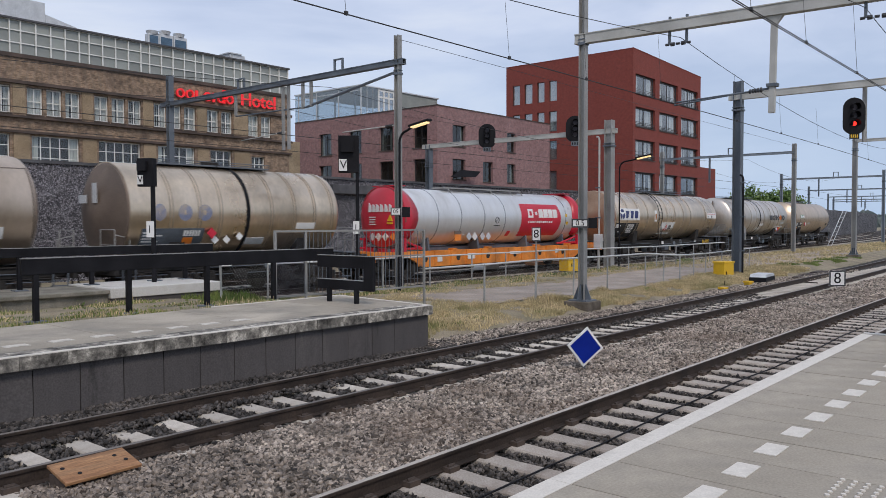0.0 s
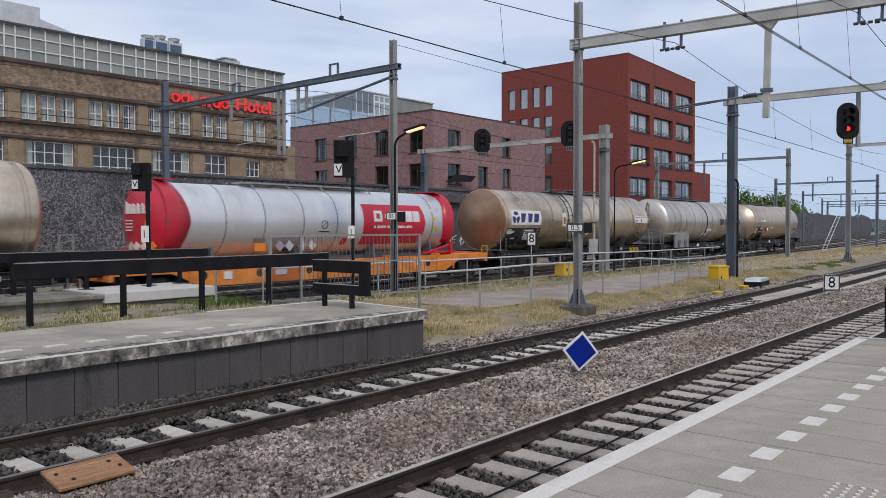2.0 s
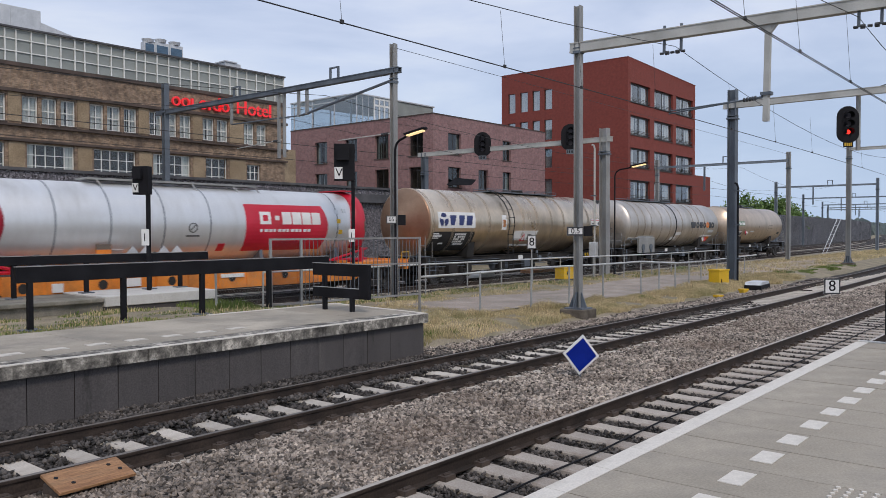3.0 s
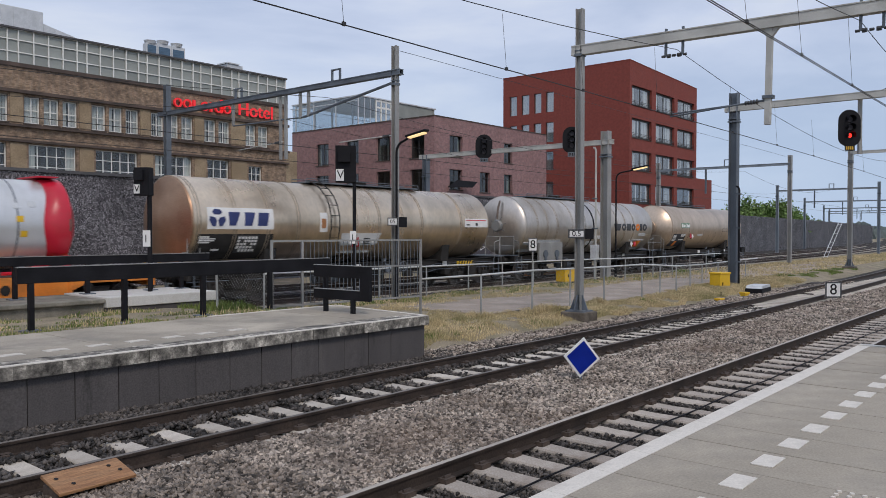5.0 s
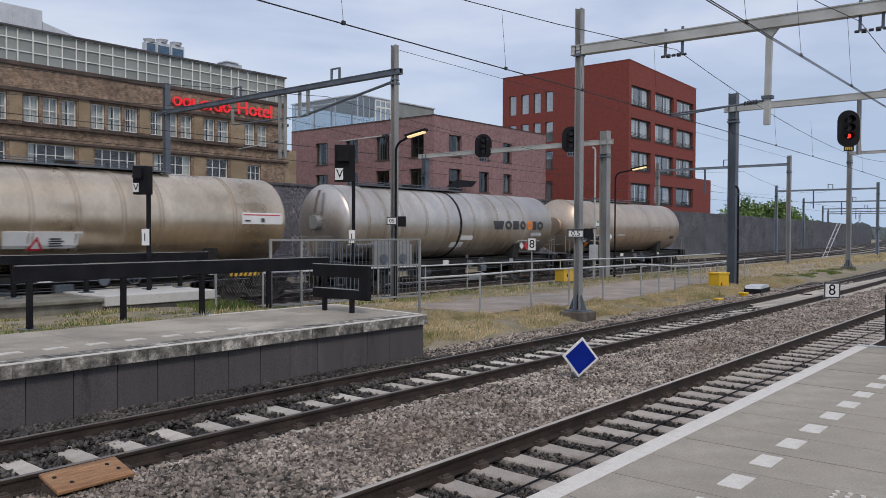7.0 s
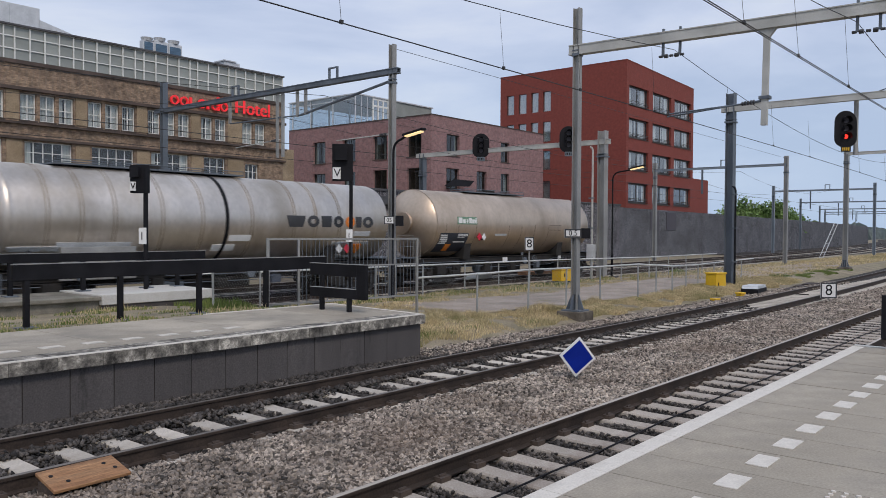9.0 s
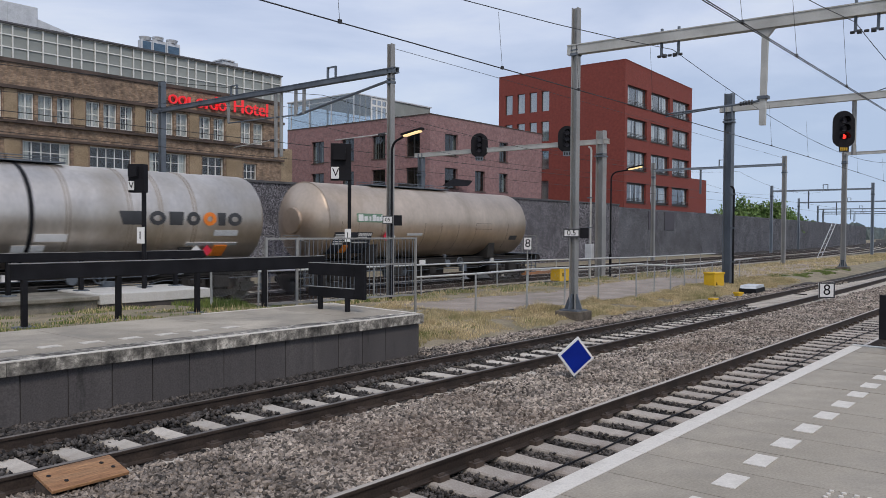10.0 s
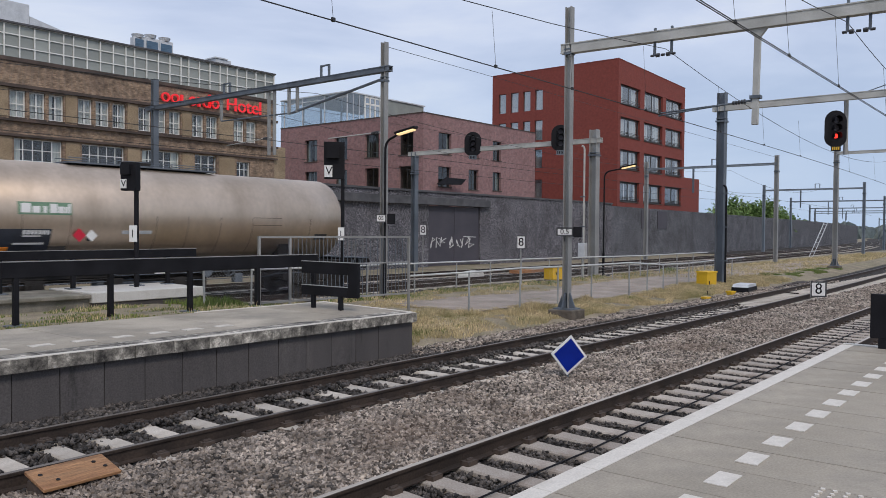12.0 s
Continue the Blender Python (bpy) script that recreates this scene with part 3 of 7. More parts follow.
def ground_sheet():
    """One sheet out to the horizon, finer near the tracks and gently uneven."""
    xs = list(np.arange(-12, 60, 0.8)) + list(np.arange(60, 140, 4.0)) + [160, 200, 260, 400, 700, 1200, 2500, 4500]
    xs = [-4500, -1500, -500, -150, -60, -25] + xs
    ys = [-4500, -1200, -300, -80, -20, -6] + list(np.arange(0, 36, 0.6)) + [37, 40, 60, 100, 200, 400, 900, 2000, 4500]
    vs = []
    for x in xs:
        for y in ys:
            z = -0.3
            yy = y - (bend_main(x) if x < 80 else bend_main(80)) * (1 if y > 6 else 0)
            if 10.9 < yy < 21.0 and -12 < x < 130:
                k = min(1, (yy - 10.9) / 1.4, (21.0 - yy) / 1.2)
                z = -0.3 + 0.24 * k + 0.05 * noise.noise((x * 0.5, y * 0.5, 0))
            z = max(z, -0.3 + bank(x, y) + 0.02 * noise.noise((x, y, 2.0))) if -25 < x < 14 else z
            vs.append((x, y, z))
    n = len(ys)
    fs = [(i * n + j, (i + 1) * n + j, (i + 1) * n + j + 1, i * n + j + 1) for i in range(len(xs) - 1) for j in range(n - 1)]
    s = Shape().add(vs, fs)
    solid("ground", s, M_EARTH, "dry earth with thin weeds beside the tracks", "ground", "structure", smooth=True)


def strip(x0, x1, step, edges, bend, z_of):
    """Lengthwise strip whose cross-section is given by edges (y offsets)."""
    xs = list(np.arange(x0, x1 + 0.001, step))
    vs = [(x, y + bend(x), z_of(x, y)) for x in xs for y in edges]
    n = len(edges)
    fs = [(i * n + j, (i + 1) * n + j, (i + 1) * n + j + 1, i * n + j + 1) for i in range(len(xs) - 1) for j in range(n - 1)]
    return Shape().add(vs, fs)


def ballast_beds():
    def z_near(x, y):
        z = -0.235 + 0.025 * noise.noise((x * 1.3, y * 1.3, 3.0))
        if y > 10.4:
            z -= 0.1 * (y - 10.4)
        if 5.3 < y < 8.0 or y > 9.75:
            z += 0.06 * min(1, abs(y - 5.3) / .15, abs(y - 8.0) / .5) if y < 8 else 0.08
        return z
    edges = list(np.arange(2.3, 11.7, 0.15))

    def bend(x):
        return 0.0
    solid("ballast_bed", strip(-8, 90, 0.5, edges, bend, z_near), M_BALLAST, "near-black crushed stone ballast under two tracks, gap shade in its colour", "ballast", "structure", smooth=True)
    e2 = [Y2 - 1.9, Y2 - 1.5, Y2 + 1.5, Y2 + 2.4, Y2 + 3.0]
    solid("ballast_bed", strip(24, 130, 2.0, e2, bend_main, lambda x, y: -0.22 if y < Y2 + 2 else -0.3), M_BALLAST, "ballast under the curving far end of the track", "ballast", "structure", smooth=True)
    solid("ballast_bed", strip(95, 425, 6.0, [14.0, 20.0, 29.0, 37.0], lambda x: .55 * bend_freight(x), lambda x, y: -.275), M_BALLAST, "grey ballast of the far yard", "ballast", "structure", smooth=True)
    for yc in (Y3, Y4):
        e = [yc - 2.6, yc - 1.7, yc + 1.7, yc + 2.6]
        solid("ballast_bed", strip(-30, 240, 3.0, e, bend_freight, lambda x, y, yc=yc: -0.21 if abs(y - yc) < 2 else -0.3), M_BALLAST, "dark ballast under a freight track", "ballast", "structure", smooth=True)


def stones(name, count, x0, x1, y0, y1, size, material, z_of, label, skip=None, seed=1):
    """Scattered crushed stones, uneven eight-faced lumps, as one mesh."""
    rng = np.random.default_rng(seed)
    base = np.array([(1, 0, 0), (-1, 0, 0), (0, 1, 0), (0, -1, 0), (0, 0, 1), (0, 0, -1), (.6, .6, .5), (-.6, .55, -.4)], float)[:6]
    tri = np.array([(0, 2, 4), (2, 1, 4), (1, 3, 4), (3, 0, 4), (2, 0, 5), (1, 2, 5), (3, 1, 5), (0, 3, 5)])
    u = rng.random(count)
    x = x0 + (x1 - x0) * u ** 1.5
    y = y0 + (y1 - y0) * rng.random(count)
    if skip is not None:
        keep = ~skip(x, y)
        x, y = x[keep], y[keep]
    n = len(x)
    z = np.array([z_of(a, b) for a, b in zip(x, y)])
    s = size * (0.55 + 0.9 * rng.random(n))
    ax = rng.normal(size=(n, 3))
    ax /= np.linalg.norm(ax, axis=1)[:, None]
    ang = rng.random(n) * 6.28
    v = base[None] * (0.6 + 0.6 * rng.random((n, 6, 1))) + rng.normal(scale=0.18, size=(n, 6, 3))
    c, si = np.cos(ang)[:, None, None], np.sin(ang)[:, None, None]
    k = ax[:, None, :]
    v = v * c + np.cross(np.broadcast_to(k, v.shape), v) * si + k * (k * v).sum(-1, keepdims=True) * (1 - c)
    v = v * s[:, None, None] * np.array([1, 1, 0.9])
    v += np.stack([x, y, z + s * (0.1 + 0.75 * rng.random(n))], 1)[:, None, :]
    f = tri[None] + 6 * np.arange(n)[:, None, None]
    me = bpy.data.meshes.new(name)
    me.vertices.add(n * 6)
    me.vertices.foreach_set("co", v.reshape(-1))
    me.loops.add(n * 24)
    me.loops.foreach_set("vertex_index", f.reshape(-1).astype(np.int32))
    me.polygons.add(n * 8)
    me.polygons.foreach_set("loop_start", np.arange(0, n * 24, 3, dtype=np.int32))
    me.update(calc_edges=True)
    me.materials.append(material)
    return tagged(new(name, me), label, "ballast", "", "stuff")


def blades(name, count, place, height, material, label, seed=2, lean=0.5, width=0.008):
    """Grass as thin bent blades; place(rng) gives (x, y, z, scale)."""
    rng = np.random.default_rng(seed)
    vs, fs = [], []
    for i in range(count):
        x, y, z, k = place(rng)
        h = height * k * (0.4 + 0.9 * rng.random())
        a, b = rng.random() * 6.28, rng.random() * 6.28
        dx, dy = math.cos(a) * width * (0.7 + k), math.sin(a) * width * (0.7 + k)
        lx, ly = math.cos(b) * h * lean * rng.random(), math.sin(b) * h * lean * rng.random()
        q = len(vs)
        vs += [(x - dx, y - dy, z - 0.02), (x + dx, y + dy, z - 0.02), (x + dx * .7 + lx * .4, y + dy * .7 + ly * .4, z + h * .6), (x - dx * .7 + lx * .4, y - dy * .7 + ly * .4, z + h * .6), (x + lx, y + ly, z + h)]
        fs += [(q, q + 1, q + 2, q + 3), (q + 3, q + 2, q + 4)]
    me = bpy.data.meshes.new(name)
    me.from_pydata(vs, [], fs)
    me.materials.append(material)
    return tagged(new(name, me), label, "grass", "", "stuff")


# ---- railway tracks ----
RAIL = [(-0.075, -0.172), (0.075, -0.172), (0.075, -0.16), (0.012, -0.145), (0.010, -0.045), (0.034, -0.035), (0.036, -0.008), (0.028, -0.002), (-0.028, -0.002), (-0.036, -0.008), (-0.034, -0.035), (-0.010, -0.045), (-0.012, -0.145), (-0.075, -0.16)]


def rail_shape(y, x0, x1, bend):
    xs = [x0] if bend is straight else list(np.arange(x0, x1, 4.0))
    xs.append(x1)
    s, n = Shape(), len(RAIL)
    vs = [(x, y + bend(x) + a, b) for x in xs for a, b in RAIL]
    fs = [(k * n + i, k * n + (i + 1) % n, (k + 1) * n + (i + 1) % n, (k + 1) * n + i) for k in range(len(xs) - 1) for i in range(n)]
    s.add(vs, fs + [tuple(range(n)), tuple(range((len(xs) - 1) * n, len(xs) * n))[::-1]])
    top = Shape()
    vt = [(x, y + bend(x) + a, b) for x in xs for a, b in ((-0.026, 0.0), (0.026, 0.0), (0.03, -0.003), (-0.03, -0.003))]
    ft = [(k * 4 + i, k * 4 + (i + 1) % 4, (k + 1) * 4 + (i + 1) % 4, (k + 1) * 4 + i) for k in range(len(xs) - 1) for i in range(4)]
    top.add(vt, ft)
    return s, top


def sleeper_mesh(material):
    """Two-part height: raised seats for the rails, lower middle, sloping sides."""
    s = Shape()
    secs = [(-1.26, .125, -.195), (-1.2, .13, -.18), (-.95, .135, -.172), (-.55, .135, -.172), (-.35, .132, -.18), (.35, .132, -.18), (.55, .135, -.172), (.95, .135, -.172), (1.2, .13, -.18), (1.26, .125, -.195)]
    vs, fs = [], []
    for y, w, z in secs:
        vs += [(-w - .03, y, -.4), (-w, y, z - .02), (-w + .02, y, z), (w - .02, y, z), (w, y, z - .02), (w + .03, y, -.4)]
    for k in range(len(secs) - 1):
        fs += [(k * 6 + i, k * 6 + i + 1, k * 6 + i + 7, k * 6 + i + 6) for i in range(5)]
    fs += [tuple(range(6))[::-1], tuple(range(54, 60))]
    return s.add(vs, fs).mesh("sleeper", material)


def clip_mesh():
    s = Shape()
    for d in (-0.1, 0.1):
        s.box(-.08, .08, d - .055, d + .055, -.172, -.12)
        s.tube((-.05, d, -.112), (.05, d, -.112), .018, 5)
    return s.mesh("rail_clip", M_CLIP)


SLEEPER = sleeper_mesh(M_SLEEPER)
SLEEPER_OLD = sleeper_mesh(M_SLEEPER_OLD)
CLIP = clip_mesh()


def track(label, yc, x0, x1, bend, first, n_parts, n_joined=0, clips=True):
    t = thing("railway_track", label, "railway track", (0, 0, 0), kind="structure")
    for d in (-0.753, 0.753):
        s, top = rail_shape(yc + d, x0, x1, bend)
        r = part("rail", s, M_RAIL, t, "rusty steel rail")
        part("rail_head", top, M_RAILDULL if 8 < yc < 10 else M_RAILTOP, r, "worn bright running surface")
    for i in range(n_parts):
        x = first + 0.6 * i
        turn = math.degrees(math.atan((bend(x + .5) - bend(x - .5))))
        ob = new("sleeper", SLEEPER_OLD if yc < 6 else SLEEPER)
        ob.parent = t
        ob.matrix_local = pose(x + random.uniform(-.012, .012), yc + bend(x), random.uniform(-.006, .004), rz=turn + random.uniform(-.4, .4))
        if clips and i < 60:
            for d in (-.753, .753):
                c = new("rail_clip", CLIP)
                c.parent = ob
                c.matrix_local = pose(0, d, 0)
    if n_joined:
        s = Shape()
        for i in range(n_joined):
            x = first + 0.6 * (n_parts + i)
            s.box(-.13, .13, -1.25, 1.25, -.4, -.18, pose(x, yc + bend(x), 0, rz=math.degrees(math.atan(bend(x + .5) - bend(x - .5)))))
        tagged(part("sleepers", s, M_SLEEPER, t, "row of concrete sleepers"), kind="stuff")
    return t


# ---- platforms ----
def near_platform():
    p = thing("platform", "grey concrete station platform with white edge line", "platform", kind="structure")
    x0, x1 = -7.0, 13.1
    yb = Y1 - 1.7
    core = Shape().box(x0, x1, -9.0, yb - .03, -.3, PLAT - .06)
    part("platform_base", core, M_PANEL, p)
    edge = Shape().box(-.298, .298, yb - .162, yb, PLAT - .22, PLAT).mesh("edge_stone", M_WHITE)
    slab = Shape().box(-.3 + .003, .3 - .003, -1.247, 1.247, -.07, 0).mesh("paving_slab", M_PAVE)
    split = Shape().box(-.3 + .003, .3 - .011, -1.247, 1.247, -.07, 0).mesh("paving_slab", M_PAVE)
    k = 0
    x = 4.34 - 0.617 * 18 + .3085
    while x < x1:
        e = new("edge_stone", edge)
        e.parent = p
        e.matrix_local = pose(x, 0, 0)
        e.scale = (0.617 / .6, 1, 1)
        for row, yc in enumerate((yb - .162 - 1.254, yb - .162 - 3.76, yb - .162 - 6.27)):
            o = new("paving_slab", split if k % 2 else slab)
            o.parent = p
            o.matrix_local = pose(x, yc, PLAT + random.uniform(-.002, .002))
            o.scale = (0.617 / .6, 1, 1)
        x += 0.617
        k += 1
    tile = Shape().box(-.155, .155, -.08, .08, 0, .006).mesh("white_tile", M_WHITE)
    for i in range(22):
        o = new("white_tile", tile)
        o.parent = p
        o.matrix_local = pose(5.32 + .6245 * (i - 10), 1.85, PLAT)
    stud = Shape().tube((0, 0, 0), (0, 0, .012), .016, 6).mesh("tactile_stud", M_WHITE)
    for i in range(6):
        for j in range(16):
            o = new("tactile_stud", stud)
            o.parent = p
            o.matrix_local = pose(5.15 + .075 * i, 1.27 - .075 * j, PLAT)
    part("end_line", Shape().box(x1 - .06, x1 + .08, -9.0, yb, PLAT - .25, PLAT + .004), M_WHITE, p, "white-painted end coping")


def far_platform():
    p = thing("platform", "weathered concrete platform with grey panelled side", "platform", kind="structure")
    y0 = Y2 + 1.7
    x0, x1 = -9.0, 11.98

    def back(x):
        return 13.62 - .1 * max(0, (x - 9) / 3)
    s = Shape().prism([(x0, y0 + .12), (x1 - .1, y0 + .12), (x1 - .1, back(x1) - .1), (9, back(9) - .1), (x0, back(x0) - .1)], "z", -.3, PLAT - .08)
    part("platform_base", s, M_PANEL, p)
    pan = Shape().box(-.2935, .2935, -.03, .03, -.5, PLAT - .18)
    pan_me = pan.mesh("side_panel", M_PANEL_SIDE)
    cop = Shape().box(-.297, .297, -.05, .45, PLAT - .175, PLAT - .002).mesh("coping_stone", M_COPING)
    x = 4.26 - .6125 * 21 + .306
    while x < x1 + .1:
        o = new("side_panel", pan_me)
        o.parent = p
        o.matrix_local = pose(min(x, x1 - .31), y0 + .08 + random.uniform(-.004, .004), 0)
        o.scale = (.6125 / .6, 1, 1)
        o = new("coping_stone", cop)
        o.parent = p
        o.matrix_local = pose(x - .2, y0 + random.uniform(-.006, .006), random.uniform(-.004, .003), rz=random.uniform(-.3, .3))
        o.scale = (.6125 / .6, 1, 1)
        x += .6125
    part("edge_line", Shape().box(x0, x1, y0 - .045, y0 + .06, PLAT - .004, PLAT + .008), M_EDGEW, p, "worn white edge line")
    xs = [x0 + 2.45 * i for i in range(9)] + [x1]
    for a, b in zip(xs, xs[1:]):
        q = Shape().prism([(a + .006, y0 + .45), (b - .006, y0 + .45), (b - .006, back(b)), (a + .006, back(a))], "z", PLAT - .08, PLAT)
        part("paving_slab", q, M_PAVE, p)
    corner = Shape().prism([(x1 + .004, y0 + .45), (x1 + .29, back(x1)), (x1 + .004, back(x1))], "z", PLAT - .08, PLAT)
    part("paving_slab", corner, M_PAVE, p)
    lip = Shape().prism([(9, back(9)), (9, back(9) + .09), (x1 + .4, back(x1) + .09), (x1 + .05, y0), (x1 - .05, y0), (x1 + .28, back(x1))], "z", PLAT - .2, PLAT + .008)
    part("end_coping", lip, M_EDGEW, p, "pale coping round the platform's end")
    end = Shape().prism([(x1 - .1, y0 + .05), (x1 + .0, y0 + .05), (x1 + .33, back(x1)), (x1 - .1, back(x1))], "z", -.5, PLAT - .2)
    part("end_wall", end, M_PANEL, p)
    dash = Shape().box(-.16, .16, -.11, .11, 0, .005).mesh("white_tile", M_WORNLINE)
    for i in range(15):
        o = new("white_tile", dash)
        o.parent = p
        o.matrix_local = pose(5.02 + .612 * (i - 9), 11.42, PLAT)


def old_platform():
    p = thing("platform", "low old concrete platform beside the freight track", "platform", kind="structure")
    part("platform_base", Shape().box(-12, 9.58, 19.12, 21.3, -.3, .62), M_CONC, p, "mossy concrete edge")
    part("platform_top", Shape().box(-12, 9.58, 19.0, 21.3, .62, .72), M_CONC, p, bevel=.02)
    part("loading_block", Shape().box(9.58, 12.78, 18.95, 21.3, .5, .76), M_WHITEWASH, p, "whitewashed concrete block", bevel=.02)
    part("block_foot", Shape().box(9.6, 12.74, 19.0, 21.25, -.3, .5), M_PANEL, p)


# ---- build the setting ----
ground_sheet()
ballast_beds()
track("near track with pale concrete sleepers and rusty rails", Y1, -8, 130, straight, -4.03, 110, 60)
track("second track with pale concrete sleepers, curving away", Y2, -8, 130, bend_main, -7.23, 120, 100)
track("freight track carrying the tank train", Y3, -40, 240, bend_freight, -10, 4, 300, clips=False)
track("empty freight track before the rubble wall", Y4, -40, 240, bend_freight, -10, 4, 300, clips=False)
near_platform()
far_platform()
old_platform()


# ---- wall behind the freight tracks ----
def rubble_wall():
    gate = (43.4, 49.7, -.3, 4.2)
    s = wall_shape("y", 36.6, .8, -60, 72, -.3, 5.1, [gate])
    solid("wall_rubble", s, M_RUBBLE, "high retaining wall of dark rubble stone", "wall", "structure")
    xs = list(np.arange(72, 240, 8.0))
    for a, b in zip(xs, xs[1:]):
        k = Shape()
        ya, yb = 36.6 + .5 * bend_freight(a), 36.6 + .5 * bend_freight(b)
        za, zb = 4.95 - .004 * (a - 72), 4.95 - .004 * (b - 72)
        k.add([(a, ya, -.3), (b, yb, -.3), (b, yb, zb), (a, ya, za), (a, ya + .7, -.3), (b, yb + .7, -.3), (b, yb + .7, zb), (a, ya + .7, za)],
              [(0, 1, 2, 3), (5, 4, 7, 6), (3, 2, 6, 7), (1, 5, 6, 2), (4, 0, 3, 7)])
        solid("wall_rubble", k, M_RUBBLEG, "grey weathered stone noise wall section, paled for haze", "wall", "structure")
    cap = Shape().box(-60, 72, 36.5, 37.5, 5.1, 5.24)
    solid("wall_coping", cap, M_LINTEL, "dark coping along the wall's top", "coping", "structure")
    for x, wd in ((79.2, 2.2), (83.5, 2.6)):
        y = 36.6 + .5 * bend_freight(x)
        solid("wall_recess", Shape().box(x, x + wd, y - .06, y + .4, 2.7, 4.7), M_GATE, "dark panel set high in the wall", "panel", "structure", bevel=.02)


def gate():
    g = thing("sliding_gate", "charcoal steel gate with pale spray paint in the wall", "gate", (46.55, 36.7, 0))
    part("gate_leaf", Shape().box(-3.1, 3.1, 0, .12, -.25, 4.15), M_GATE, g, bevel=.01)
    for x in (-3.05, 0, 3.05):
        part("gate_rib", Shape().box(x - .04, x + .04, -.03, 0, -.25, 4.15), M_GATE, g)
    rng = random.Random(4)
    s = Shape()
    for k in range(9):
        x = -2.5 + k * .58 + rng.uniform(-.1, .1)
        pts = [(x + rng.uniform(-.35, .4), -.012, 1.35 + rng.uniform(-.35, .55)) for _ in range(5)]
        s.path(pts, .035, 4)
    s.path([(1.1, -.012, 1.9), (2.7, -.012, 1.85)], .035, 4)
    part("spray_marks", s, M_CHALK, g, "pale sprayed scrawl")
    tagged(part("lintel", Shape().box(32.5, 50.6, 36.25, 36.6, 4.2, 4.75), M_LINTEL, None, bevel=.02), "dark concrete lintel over the gate", "lintel", kind="structure")


rubble_wall()
gate()


# ---- buildings behind the wall ----
def window(parent, axis, plane, u0, u1, z0, z1, frame_mat, glass, bars_u=1, bars_z=1, curtain=0.5, rng=random, bar=0.05, sill=None, deep=0.18):
    """Window set back in an opening: frame with bars, pane, room and curtain behind it."""
    w = new("window")
    w.parent = parent

    def b(s, ua, ub, da, db, za, zb):
        if axis == "y":
            s.box(ua, ub, plane + da, plane + db, za, zb)
        else:
            s.box(plane + da, plane + db, ua, ub, za, zb)
    f = Shape()
    b(f, u0, u0 + bar, deep, deep + .07, z0, z1)
    b(f, u1 - bar, u1, deep, deep + .07, z0, z1)
    b(f, u0 + bar, u1 - bar, deep, deep + .07, z0, z0 + bar)
    b(f, u0 + bar, u1 - bar, deep, deep + .07, z1 - bar, z1)
    for i in range(1, bars_u):
        u = u0 + (u1 - u0) * i / bars_u
        b(f, u - bar * .5, u + bar * .5, deep + .01, deep + .06, z0 + bar, z1 - bar)
    for i in range(1, bars_z):
        z = z0 + (z1 - z0) * i / bars_z
        b(f, u0 + bar, u1 - bar, deep + .014, deep + .056, z - bar * .4, z + bar * .4)
    part("window_frame", f, frame_mat, w)
    g = Shape()
    if axis == "y":
        g.add([(u0 + bar, plane + deep + .035, z0 + bar), (u1 - bar, plane + deep + .035, z0 + bar), (u1 - bar, plane + deep + .035, z1 - bar), (u0 + bar, plane + deep + .035, z1 - bar)], [(0, 1, 2, 3)])
    else:
        g.add([(plane + deep + .035, u0 + bar, z0 + bar), (plane + deep + .035, u1 - bar, z0 + bar), (plane + deep + .035, u1 - bar, z1 - bar), (plane + deep + .035, u0 + bar, z1 - bar)], [(0, 3, 2, 1)])
    pane = part("pane", g, glass, w)
    pane.visible_shadow = False
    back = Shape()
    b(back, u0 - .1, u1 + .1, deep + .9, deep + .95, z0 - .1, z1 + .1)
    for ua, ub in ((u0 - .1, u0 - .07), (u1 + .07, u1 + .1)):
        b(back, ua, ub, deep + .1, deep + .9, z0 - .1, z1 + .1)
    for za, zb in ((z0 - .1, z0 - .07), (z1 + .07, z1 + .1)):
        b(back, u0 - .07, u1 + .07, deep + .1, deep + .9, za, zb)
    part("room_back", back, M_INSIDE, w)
    if curtain:
        c = Shape()
        n, cuts = 24, []
        for i in range(n):
            ua, ub = u0 + (u1 - u0) * i / n, u0 + (u1 - u0) * (i + 1) / n
            if abs((i + .5) / n - .5) > .5 * (1 - curtain) or rng.random() < curtain * .3:
                b(c, ua, ub, deep + .14 + .03 * (i % 2), deep + .16 + .03 * (i % 2), z0, z1)
        if c.v:
            part("curtain", c, M_CURTAIN, w)
    if sill:
        k = Shape()
        b(k, u0 - .06, u1 + .06, -.07, deep, z0 - .09, z0)
        part("sill", k, sill, w)
    return w


